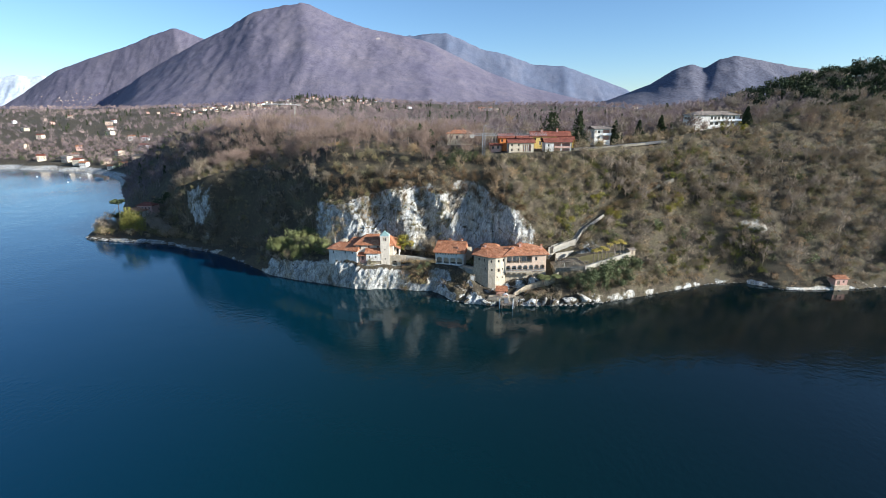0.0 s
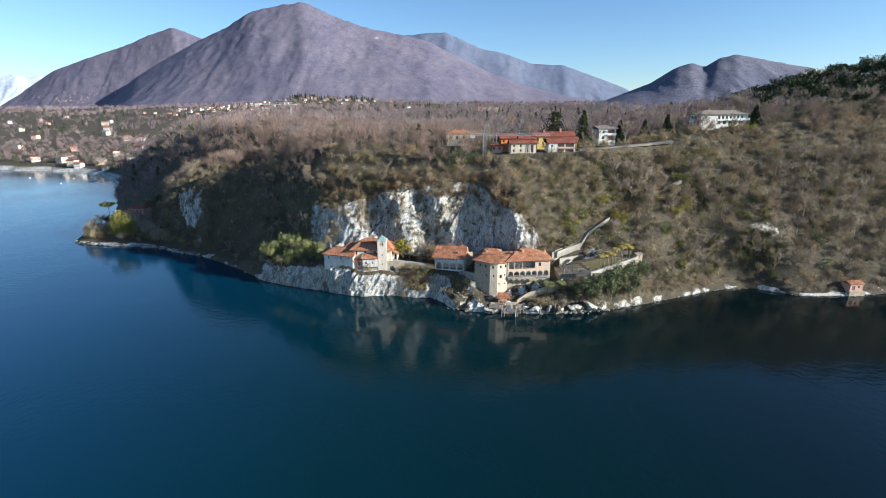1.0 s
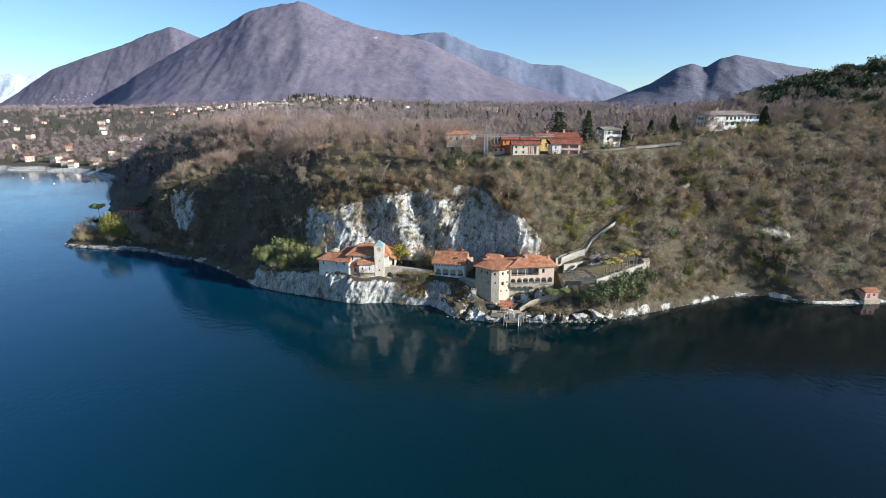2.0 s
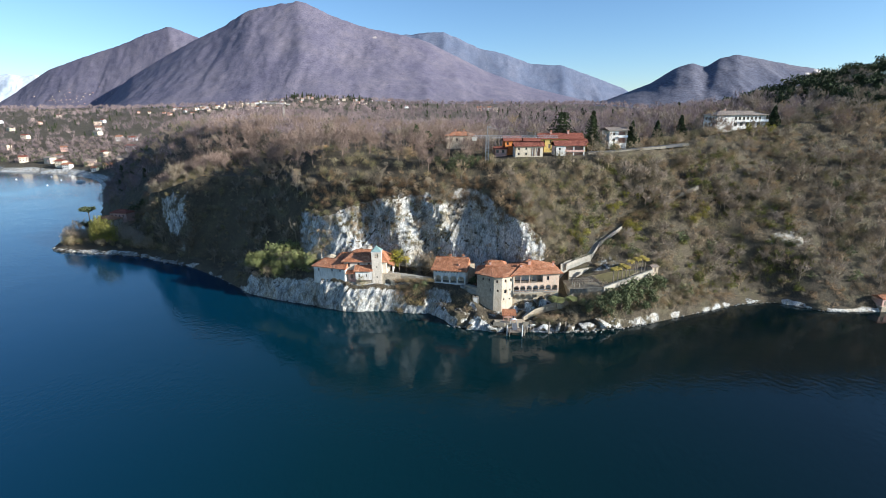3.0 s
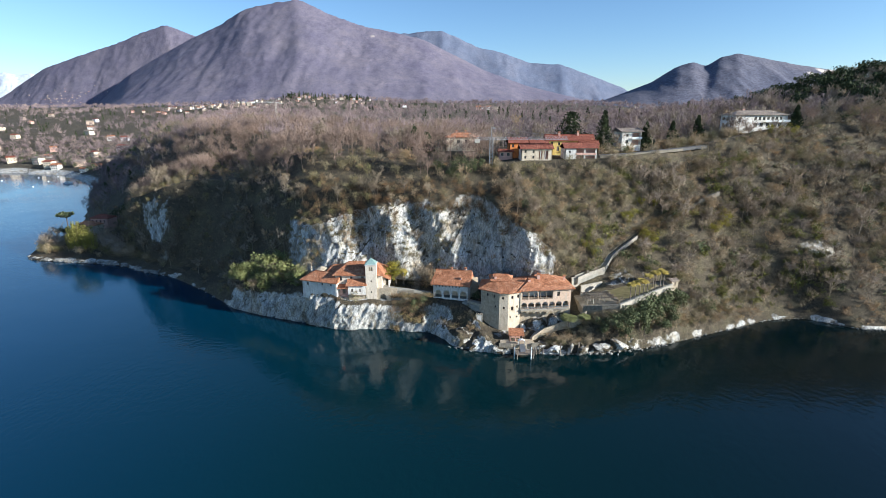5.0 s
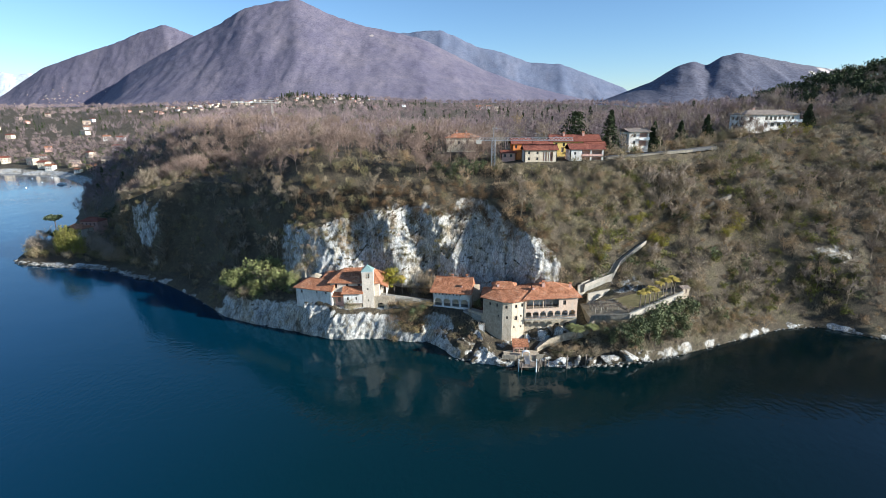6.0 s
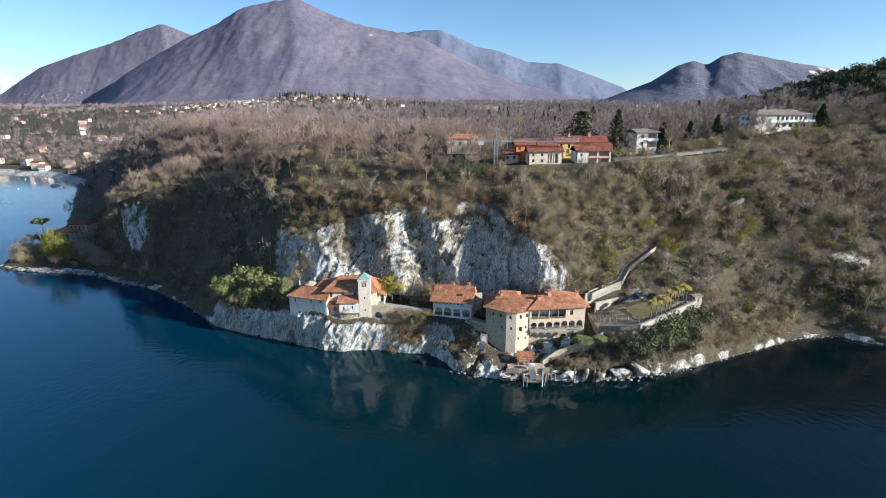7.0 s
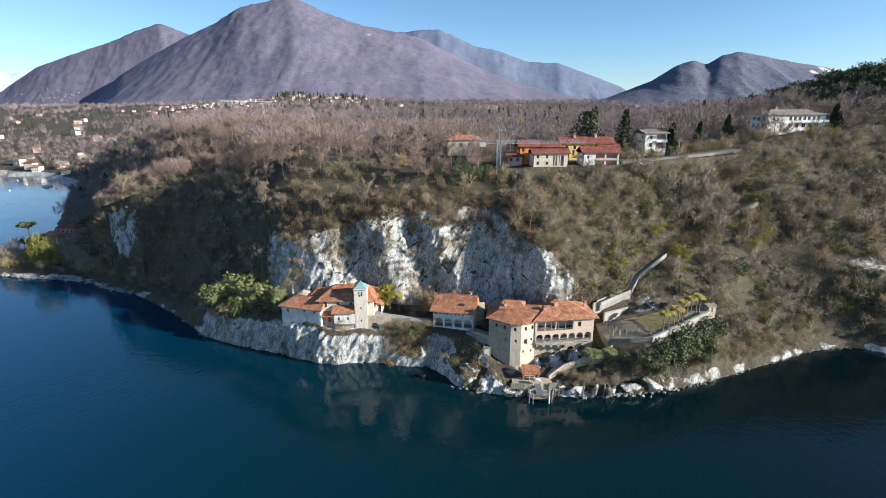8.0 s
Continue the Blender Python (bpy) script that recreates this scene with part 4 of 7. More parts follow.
stuff("distant_wood", far_small, p, rng.uniform(0.8, 1.4, len(p)), np.clip(0.7 * patchy(p, 150, 4) + 0.3 * rng.uniform(0, 1, len(p)), 0, 1), M["twig_far"], "distant bare woods towards the foot of the mountains", "woods")
pines = [join(conifer(500 + k, 11, 3.0, 90, 0.9)) for k in range(3)]
p, k = sow(420, wooded * (cells[:, 1] >= 420) * (cells[:, 0] < 300) * (cells[:, 1] < 2200) * (patchy(cells, 120, 8) > 0.55))
stuff("scattered_conifers", pines, p, rng.uniform(0.6, 1.3, len(p)), rng.uniform(0, 0.7, len(p)), M["needle"], "scattered dark conifers in the distant woods", "conifers")
hill_w = wooded * pine_hill
p, k = sow(720, hill_w)
stuff("pine_wood", [join(round_crown(520 + k, 11, 3.4, 90, 0.72, 0.3, 9)) for k in range(3)], p, rng.uniform(0.85, 1.35, len(p)), rng.uniform(0, 0.6, len(p)), M["needle"], "dark green pines on the hill beside the lake", "pine woods")
vx, vy = rng.uniform(-540, -240, 90), rng.normal(1815, 35, 90)
p = np.stack([vx, vy, upland(vx, vy)], -1)
stuff("village_conifers", pines, p, rng.uniform(1.0, 1.9, 90), rng.uniform(0, 0.6, 90), M["needle"], "dark conifers round the hilltop village", "conifers")

# ---- building tools ----
def thing(name, m, label, category, group=""):
    ob = new(name)
    ob.empty_display_size = 0.5
    ob.matrix_world = m
    return tagged(ob, label, category, group)


def part(name, bm, mat, parent, label="", m=None):
    me = bm if isinstance(bm, bpy.types.Mesh) else bpy.data.meshes.new(name)
    if not isinstance(bm, bpy.types.Mesh):
        bmesh.ops.recalc_face_normals(bm, faces=bm.faces)
        bm.to_mesh(me)
        bm.free()
        me.materials.append(mat)
    ob = new(name, me)
    ob.parent = parent
    if m is not None:
        ob.matrix_local = m
    return tagged(ob, label)


def box(bm, x0, x1, y0, y1, z0, z1):
    v = [bm.verts.new(c) for c in ((x0, y0, z0), (x1, y0, z0), (x1, y1, z0), (x0, y1, z0), (x0, y0, z1), (x1, y0, z1), (x1, y1, z1), (x0, y1, z1))]
    for f in ((0, 3, 2, 1), (4, 5, 6, 7), (0, 1, 5, 4), (1, 2, 6, 5), (2, 3, 7, 6), (3, 0, 4, 7)):
        bm.faces.new([v[k] for k in f])
    return bm


def boxes(*dims):
    bm = bmesh.new()
    for d in dims:
        box(bm, *d)
    return bm


def solid(bm, pts, drop):
    """A polygon with thickness: its corners, and the same lowered by drop."""
    top = [bm.verts.new(p) for p in pts]
    low = [bm.verts.new((p[0], p[1], p[2] - drop)) for p in pts]
    bm.faces.new(top)
    bm.faces.new(low[::-1])
    for k in range(len(pts)):
        n = (k + 1) % len(pts)
        bm.faces.new((top[k], low[k], low[n], top[n]))


def extruded(bm, outline, y0, y1):
    """An outline in x and z, from y0 to y1."""
    a = [bm.verts.new((x, y0, z)) for x, z in outline]
    b = [bm.verts.new((x, y1, z)) for x, z in outline]
    bm.faces.new(a)
    bm.faces.new(b[::-1])
    for k in range(len(outline)):
        n = (k + 1) % len(outline)
        bm.faces.new((a[k], b[k], b[n], a[n]))


def wall_mesh(length, z0, z1, th, holes):
    """A wall along x with rectangular or arched holes (s0, s1, za, zb, kind)."""
    bm = bmesh.new()
    xs = sorted({0.0, length, *(h[0] for h in holes), *(h[1] for h in holes)})
    zs = sorted({z0, z1, *(h[2] for h in holes), *(h[3] for h in holes)})
    full = {(i, j) for i in range(len(xs) - 1) for j in range(len(zs) - 1)
            if not any(h[0] < (xs[i] + xs[i + 1]) / 2 < h[1] and h[2] < (zs[j] + zs[j + 1]) / 2 < h[3] for h in holes)}
    made = {}

    def v(i, y, j):
        if (i, y, j) not in made:
            made[i, y, j] = bm.verts.new((xs[i], y, zs[j]))
        return made[i, y, j]

    for i, j in full:
        bm.faces.new((v(i, 0, j), v(i + 1, 0, j), v(i + 1, 0, j + 1), v(i, 0, j + 1)))
        bm.faces.new((v(i, th, j + 1), v(i + 1, th, j + 1), v(i + 1, th, j), v(i, th, j)))
        for di, dj, c in ((-1, 0, ((i, j), (i, j + 1))), (1, 0, ((i + 1, j + 1), (i + 1, j))), (0, -1, ((i + 1, j), (i, j))), (0, 1, ((i, j + 1), (i + 1, j + 1)))):
            if (i + di, j + dj) not in full:
                (a, b), (c, d) = c
                bm.faces.new((v(a, 0, b), v(c, 0, d), v(c, th, d), v(a, th, b)))
    for s0, s1, za, zb, kind in holes:
        if kind[0] == "a":
            rad, mid = (s1 - s0) / 2, (s0 + s1) / 2
            spring = zb - rad
            arc = [(mid + rad * math.cos(a), spring + rad * math.sin(a)) for a in np.linspace(0, math.pi, 11)]
            extruded(bm, [(s1, zb), *arc[:6]], 0, th)
            extruded(bm, [(s0, zb), *arc[:4:-1]], 0, th)
    bmesh.ops.remove_doubles(bm, verts=bm.verts, dist=0.0005)
    return bm


WINDOW = {}


def window(parent, m, w, h, frame_mat="wood"):
    """A framed window with a glazed pane, set into its hole."""
    key = (round(w, 2), round(h, 2), frame_mat)
    if key not in WINDOW:
        f = min(0.09, w * 0.12)
        fr = boxes((0, w, 0, 0.08, 0, f), (0, w, 0, 0.08, h - f, h), (0, f, 0, 0.08, f, h - f), (w - f, w, 0, 0.08, f, h - f), (w / 2 - f / 2, w / 2 + f / 2, 0.01, 0.07, f, h - f))
        me = bpy.data.meshes.new("window")
        fr.to_mesh(me)
        fr.free()
        me.materials.append(M[frame_mat])
        gl = boxes((f, w - f, 0.03, 0.045, f, h - f))
        mg = bpy.data.meshes.new("pane")
        gl.to_mesh(mg)
        gl.free()
        mg.materials.append(M["glass"])
        WINDOW[key] = (me, mg)
    me, mg = WINDOW[key]
    ob = part("window", me, None, parent, m=m)
    part("pane", mg, None, ob)
    return ob


def facade(parent, p0, p1, z0, z1, th, mat, holes=(), name="wall", inside=True):
    """One wall from p0 to p1 (its outside to the right), its windows and doors."""
    d = Vector((p1[0] - p0[0], p1[1] - p0[1], 0))
    m = Matrix.Translation((p0[0], p0[1], 0)) @ Matrix.Rotation(math.atan2(d.y, d.x), 4, "Z")
    w = part(name, wall_mesh(d.length, z0, z1, th, [h for h in holes]), M[mat], parent, m=m)
    for s0, s1, za, zb, kind in holes:
        if kind == "w":
            window(parent, m @ Matrix.Translation((s0, th * 0.45, za)), s1 - s0, zb - za)
        elif kind == "d":
            part("door", boxes((s0, s1, th * 0.5, th * 0.5 + 0.08, za, zb)), M["wood"], parent, m=m)
    return w


def shell(parent, foot, z0, z1, th, mat, holes=None):
    """Walls round a footprint (anticlockwise), with holes by side."""
    holes = holes or {}
    mats = mat if isinstance(mat, dict) else {}
    for k in range(len(foot)):
        a, b = foot[k], foot[(k + 1) % len(foot)]
        facade(parent, a, b, z0, z1, th, mats.get(k, mats.get(-1)) if mats else mat, holes.get(k, ()))
    bm = bmesh.new()
    solid(bm, [(x, y, z1 - 0.02) for x, y in foot], 0.2)
    part("attic_floor", bm, M["dark"], parent)


def hip(parent, c, r0, r1, th=0.28, mat="tile", name="roof"):
    """A roof over four eave corners (front left, front right, back right, back left) with a ridge from r0 to r1."""
    bm = bmesh.new()
    for poly in ((c[0], c[1], r1, r0), (c[1], c[2], r1), (c[2], c[3], r0, r1), (c[3], c[0], r0)):
        solid(bm, poly, th)
    bmesh.ops.remove_doubles(bm, verts=bm.verts, dist=0.0005)
    roof = part(name, bm, M[mat], parent)
    v = Vector(r1) - Vector(r0)
    if v.length > 0.5:
        bm = bmesh.new()
        bmesh.ops.create_cone(bm, segments=8, radius1=0.17, radius2=0.17, depth=v.length, matrix=Matrix.Translation((Vector(r0) + Vector(r1)) / 2 + Vector((0, 0, 0.03))) @ v.to_track_quat("Z", "Y").to_matrix().to_4x4())
        part("ridge_tiles", bm, M[mat], roof)
    return roof


def chimney(parent, x, y, z, tall=1.3, w=0.8, mat="tile"):
    ob = part("chimney", boxes((-w / 2, w / 2, -w / 2, w / 2, -1.2, tall)), M["plaster_pink"], parent, m=pose(x, y, z))
    bm = boxes((-w * 0.65, w * 0.65, -w * 0.65, w * 0.65, tall, tall + 0.12))
    solid(bm, [(-w * 0.6, -w * 0.6, tall + 0.3), (w * 0.6, -w * 0.6, tall + 0.3), (w * 0.6, 0, tall + 0.6), (-w * 0.6, 0, tall + 0.6)], 0.08)
    solid(bm, [(-w * 0.6, 0, tall + 0.6), (w * 0.6, 0, tall + 0.6), (w * 0.6, w * 0.6, tall + 0.3), (-w * 0.6, w * 0.6, tall + 0.3)], 0.08)
    part("chimney_cap", bm, M[mat], ob)


def row(s0, s1, n, w, za, zb, kind):
    """n equal holes of width w spread between s0 and s1."""
    if n == 1:
        return [((s0 + s1 - w) / 2, (s0 + s1 + w) / 2, za, zb, kind)]
    gap = (s1 - s0 - n * w) / (n - 1)
    return [(s0 + k * (w + gap), s0 + k * (w + gap) + w, za, zb, kind) for k in range(n)]


# ---- the church on its rock ----
church = thing("church", pose(0, 0, 0), "pale plastered church with red roofs and square bell tower", "church")
nave = [(-44.2, 231.2), (-25.2, 231.6), (-24.6, 243.0), (-44.2, 243.0)]
shell(church, nave, 12.0, 22.4, 0.7, "plaster_church", {0: [(1.6, 2.6, 19.6, 21.6, "w"), (6.0, 7.0, 19.6, 21.4, "w"), (10.6, 11.6, 19.6, 21.4, "w")], 1: [(3.2, 4.4, 17.0, 19.6, "w"), (6.5, 7.7, 17.0, 19.6, "w")]})
hip(church, [(-45.2, 230.2, 22.4), (-24.2, 230.6, 22.0), (-23.6, 244, 22.0), (-45.2, 244, 22.4)], (-39.5, 236.8, 26.2), (-28.5, 236.8, 26.4))
wing = [(-58.6, 233.8), (-43.4, 228.8), (-42.0, 236.5), (-57, 241.0)]
shell(church, wing, 11.5, 19.7, 0.6, "plaster_white", {0: [(2.2, 3.0, 17.2, 18.6, "w"), (9.0, 9.8, 17.8, 18.8, "w"), (13.0, 13.8, 17.8, 18.8, "w")]})
hip(church, [(-59.6, 233.2, 19.6), (-43.0, 227.8, 19.5), (-41.4, 237, 19.9), (-57.6, 242, 19.9)], (-54.0, 237.2, 22.2), (-42.2, 233.2, 22.3))
# the low drum between wing and nave
drum = bmesh.new()
bmesh.ops.create_cone(drum, cap_ends=True, segments=8, radius1=2.0, radius2=2.0, depth=3.0, matrix=Matrix.Translation((-51.5, 239.0, 21.0)))
drum = part("drum", drum, M["plaster"], church, "pale octagonal drum with a low stone cap")
cap = bmesh.new()
bmesh.ops.create_cone(cap, cap_ends=True, segments=8, radius1=2.6, radius2=0.3, depth=1.0, matrix=Matrix.Translation((-51.5, 239.0, 22.95)))
part("drum_cap", cap, M["masonry"], drum)
shell(church, [(-48.0, 237.5), (-43.6, 236.6), (-43.6, 243), (-48, 243)], 15, 22.2, 0.5, "plaster")
hip(church, [(-48.8, 236.6, 22.2), (-43.0, 235.8, 22.2), (-43.0, 243.6, 22.6), (-48.8, 243.6, 22.6)], (-46.5, 240, 23.9), (-43.4, 240, 23.9))
# the jutting chapel on its stone base
shell(church, [(-38.8, 228.6), (-31.6, 228.9), (-31.6, 232.0), (-38.8, 232.0)], 14.2, 18.6, 0.4, "plaster_white", {0: [(1.3, 2.0, 15.6, 16.9, "w"), (4.6, 5.2, 15.6, 16.9, "w")]})
facade(church, (-38.6, 228.9), (-31.8, 229.2), 7.0, 14.2, 0.8, "masonry", name="base_wall")
part("chapel_cornice", boxes((-39.0, -31.4, 228.3, 229.0, 14.1, 14.35)), M["wood"], church)
bm = bmesh.new()
solid(bm, [(-39.5, 227.8, 18.6), (-31.0, 228.1, 18.6), (-31.2, 231.6, 20.6), (-39.3, 231.5, 20.6)], 0.25)
part("chapel_roof", bm, M["tile"], church)
# the porch left of the chapel
facade(church, (-42.4, 230.6), (-39.0, 230.8), 10, 17.6, 0.4, "plaster_pink", [(1.0, 2.2, 14.2, 16.4, "d")], name="porch_wall")
bm = bmesh.new()
solid(bm, [(-43.2, 228.6, 17.2), (-38.8, 228.7, 17.2), (-38.8, 231.3, 18.2), (-43.2, 231.2, 18.2)], 0.2)
part("porch_roof", bm, M["tile"], church)
# bell tower
tower = [(-31.4, 229.0), (-27.0, 229.3), (-27.2, 233.6), (-31.6, 233.3)]
shell(church, tower, 9.0, 27.0, 0.7, "plaster_church", {0: [(1.5, 2.05, 24.4, 26.2, "a"), (2.35, 2.9, 24.4, 26.2, "a"), (1.9, 2.4, 19.6, 20.4, "w"), (1.9, 2.4, 14.8, 15.8, "w")], 1: [(1.5, 2.05, 24.4, 26.2, "a"), (2.35, 2.9, 24.4, 26.2, "a"), (1.9, 2.4, 20, 21, "w")]})
part("belfry_cornice", boxes((-31.6, -26.9, 228.8, 233.7, 26.9, 27.2)), M["plaster_white"], church)
bm = bmesh.new()
apex, ring = (-29.3, 231.3, 29.4), [(-31.55, 228.85, 27.2), (-26.95, 229.1, 27.2), (-27.05, 233.65, 27.2), (-31.65, 233.45, 27.2)]
lowring = [(x, y, z - 0.15) for x, y, z in ring]
apex_v, rv = bm.verts.new(apex), [bm.verts.new(p) for p in ring]
lv = [bm.verts.new(p) for p in lowring]
for k in range(4):
    bm.faces.new((rv[k], rv[(k + 1) % 4], apex_v))
    bm.faces.new((lv[k], lv[(k + 1) % 4], rv[(k + 1) % 4], rv[k]))
bm.faces.new(lv[::-1])
part("spire", bm, M["copper"], church, "green copper pyramid cap")
bm = bmesh.new()
bmesh.ops.create_uvsphere(bm, u_segments=10, v_segments=6, radius=0.22, matrix=Matrix.Translation((-29.3, 231.3, 29.5)))
box(bm, -29.34, -29.26, 231.26, 231.34, 29.5, 30.4)
part("finial", bm, M["copper"], church)
bm = bmesh.new()
bmesh.ops.create_cone(bm, cap_ends=True, segments=14, radius1=0.55, radius2=0.25, depth=0.9, matrix=Matrix.Translation((-29.3, 231.3, 25.3)))
part("bell", bm, M["copper"], church, "bronze bell behind the belfry arches")
# the portico facing the terrace
for k in range(4):
    bm = bmesh.new()
    bmesh.ops.create_cone(bm, cap_ends=True, segments=10, radius1=0.24, radius2=0.2, depth=3.2, matrix=Matrix.Translation((-22.6, 234.0 + 2.4 * k, 17.4)))
    box(bm, -22.95, -22.25, 233.65 + 2.4 * k, 234.35 + 2.4 * k, 19.0, 19.3)
    part("column", bm, M["plaster_white"], church)
bm = bmesh.new()
solid(bm, [(-21.9, 232.8, 19.4), (-21.9, 242.6, 19.4), (-24.7, 242.6, 20.8), (-24.7, 232.8, 20.8)], 0.25)
part("portico_roof", bm, M["tile"], church)

# ---- the middle house with its arcade ----
mid = thing("arcaded_house", pose(-4.0, 229.6, 0, 0, 0, -12.7), "small white convent house with four arches and an orange tiled roof", "house")
shell(mid, [(0, 0), (14.6, 0), (14.6, 8.4), (0, 8.4)], 10.5, 18.9, 0.5, {-1: "plaster_white"}, {0: row(0.8, 13.9, 4, 2.7, 13.0, 16.2, "a") + row(0.9, 11.2, 8, 0.55, 17.5, 18.5, "w"), 1: [(3.0, 4.0, 14.0, 16.0, "w"), (5.4, 6.2, 17, 18.2, "w")]})
part("loggia_floor", boxes((0.5, 14.1, 0.5, 8, 12.6, 12.9)), M["stone_path"], mid)
part("loggia_back_wall", boxes((0.5, 14.1, 3.4, 3.7, 12.9, 18.6)), M["plaster"], mid)
hip(mid, [(-1.0, -1.0, 18.9), (15.4, -1.0, 18.9), (15.4, 9.2, 19.6), (-1.0, 9.2, 19.6)], (0.4, 4.6, 23.6), (15.3, 4.6, 23.8), 0.3)
bm = bmesh.new()
extruded(bm, [(0, 18.9), (8.4, 18.9), (4.6, 23.2)], -0.25, 0.25)
part("gable", bm, M["plaster"], mid, m=pose(14.3, 0, 0) @ pose(0, 0, 0, 0, 0, 90))
chimney(mid, 6.8, 5.0, 23.2, 1.0)
chimney(mid, 12.6, 4.9, 23.4, 1.1)
chimney(mid, 11.2, 1.4, 20.2, 1.3, 0.7)
facade(mid, (14.0, 5.0), (17.5, 7.0), 12, 20.5, 0.4, "masonry", name="annex_wall")

# ---- the south convent ----
south = thing("convent", pose(0, 0, 0), "cream and peach convent with arcade and hipped red roof", "convent")
main_foot = [(29.6, 216.0), (49.6, 218.2), (48.6, 230.0), (29.6, 229.5)]
arcade = row(0.5, 19.4, 7, 2.25, 12.9, 15.5, "a")
upper = [(0.7, 3.2, 16.7, 19.9, "o"), (3.5, 6.9, 16.7, 19.9, "o"), (7.2, 13.0, 16.7, 19.9, "o"), (14.6, 15.7, 17.6, 19.4, "w")]
shell(south, main_foot, 11.8, 20.7, 0.55, {-1: "plaster", 0: "plaster_peach"}, {0: arcade + upper, 1: [(3, 4, 17.4, 19.2, "w"), (7, 8, 17.4, 19.2, "w"), (4, 5, 13, 15, "w")]})
part("arcade_floor", boxes((0.2, 19.6, -0.7, 11, 12.5, 12.8)), M["stone_path"], south, m=pose(29.6, 216.0, 0, 0, 0, 6.3))
part("arcade_back_wall", boxes((30.1, 48.6, 221.4, 221.7, 12.8, 20.5)), M["plaster_white"], south)
part("upper_floor", boxes((0.5, 19.4, 0.8, 10, 16.0, 16.3)), M["wood"], south, m=pose(29.6, 216.0, 0, 0, 0, 6.3))
for k in range(6):
    x = 30.4 + 2.4 * k
    part("balcony_post", boxes((x - 30.2 - 0.09, x - 30.2 + 0.09, 0.1, 0.28, 16.3, 20.3)), M["wood"], south, m=pose(30.2, 216.07, 0, 0, 0, 6.3))
rail = boxes((30.2, 42.6, 216.25, 216.35, 17.2, 17.32))
for k in range(40):
    x = 30.3 + 0.31 * k
    box(rail, x - 0.03, x + 0.03, 216.27, 216.33, 16.4, 17.2)
part("balcony_rail", rail, M["wood"], south, m=pose(29.6, 216.0, 0, 0, 0, 6.3) @ pose(-29.6, -216.2, 0))
rail = boxes((30.0, 49.2, 215.75, 215.85, 13.6, 13.72))
for k in range(48):
    x = 30.1 + 0.4 * k
    box(rail, x - 0.03, x + 0.03, 215.77, 215.83, 12.8, 13.6)
part("terrace_rail", rail, M["metal"], south, m=pose(29.6, 216.0, 0, 0, 0, 6.3) @ pose(-29.6, -216.2, 0))
hip(south, [(28.6, 214.8, 20.9), (51.0, 217.2, 20.9), (50.0, 231.0, 20.9), (28.6, 230.6, 20.9)], (36.0, 222.8, 24.6), (41.5, 223.4, 24.6), 0.32)
# vaulted substructure under the arcade
for k in range(5):
    bm = bmesh.new()
    x0 = 30.2 + 2.5 * k
    arc = [(x0 + 1.15 + 1.15 * math.cos(a), 11.0 + 1.0 * math.sin(a)) for a in np.linspace(0, math.pi, 9)]
    extruded(bm, [(x0 + 2.5, 11.0), (x0 + 2.5, 12.5), (x0, 12.5), (x0, 11.0), *arc[::-1]], 215.7, 217.2)
    part("corbel_arch", bm, M["masonry"], south)
facade(south, (29.6, 217.6), (49.6, 218.0), 2.0, 12.4, 0.6, "masonry", [(11.5, 14.0, 6.0, 10.4, "a"), (15.2, 17.6, 6.5, 10.6, "a")], name="basement_wall")
part("basement_floor", boxes((30, 49.2, 218, 229, 5.0, 5.3)), M["dark"], south)
part("basement_back", boxes((30, 49.2, 221, 221.3, 5.3, 12.4)), M["masonry"], south)
# the many-sided west block
block = [(14.8, 219.6), (21.5, 215.4), (24.9, 214.9), (29.7, 216.3), (29.7, 229), (16.5, 229)]
holes = {0: [(2.4, 3.2, 17.5, 18.8, "w"), (5.3, 6.1, 17.4, 18.8, "w"), (6.0, 6.6, 13.4, 14.5, "w")], 1: [(1.0, 1.8, 17.2, 18.5, "w"), (1.4, 2.1, 13.2, 14.3, "w")],
         2: [(1.2, 2.0, 17.4, 18.7, "w"), (3.6, 4.4, 17.6, 19.0, "w"), (1.1, 2.2, 12.6, 14.3, "w"), (3.4, 4.0, 13.6, 14.5, "w"), (0.7, 1.3, 9.6, 10.4, "w"), (3.4, 4.0, 9.5, 10.3, "w")]}
shell(south, block, 0.5, 20.5, 0.7, {-1: "plaster", 0: "masonry", 1: "plaster"}, holes)
bm = bmesh.new()
eaves = [(13.6, 219.4, 20.3), (21.2, 214.2, 20.3), (25.0, 213.8, 20.3), (30.2, 215.2, 20.5), (33.0, 222.5, 23.7), (20.5, 223.0, 22.9)]
solid(bm, [eaves[0], eaves[1], eaves[5]], 0.28)
solid(bm, [eaves[1], eaves[2], eaves[5]], 0.28)
solid(bm, [eaves[2], eaves[3], eaves[4], eaves[5]], 0.28)
solid(bm, [eaves[4], (30.2, 230.2, 20.5), (15.8, 230.2, 20.3), eaves[5]], 0.28)
solid(bm, [(15.8, 230.2, 20.3), eaves[0], eaves[5]], 0.28)
part("roof", bm, M["tile"], south)
shell(south, [(19.0, 222.5), (26.5, 221.5), (27.5, 227.5), (19.5, 228.5)], 20, 22.7, 0.4, "plaster")
hip(south, [(18.2, 221.6, 22.7), (27.4, 220.6, 22.6), (28.4, 228.3, 22.6), (18.7, 229.3, 22.7)], (20.2, 225.0, 24.4), (26.0, 224.4, 24.3), 0.25)
chimney(south, 37.2, 221.2, 23.8, 1.6, 1.0)
chimney(south, 33.4, 219.8, 22.6, 1.3, 1.0)
chimney(south, 48.2, 224.6, 21.8, 1.6, 0.8)
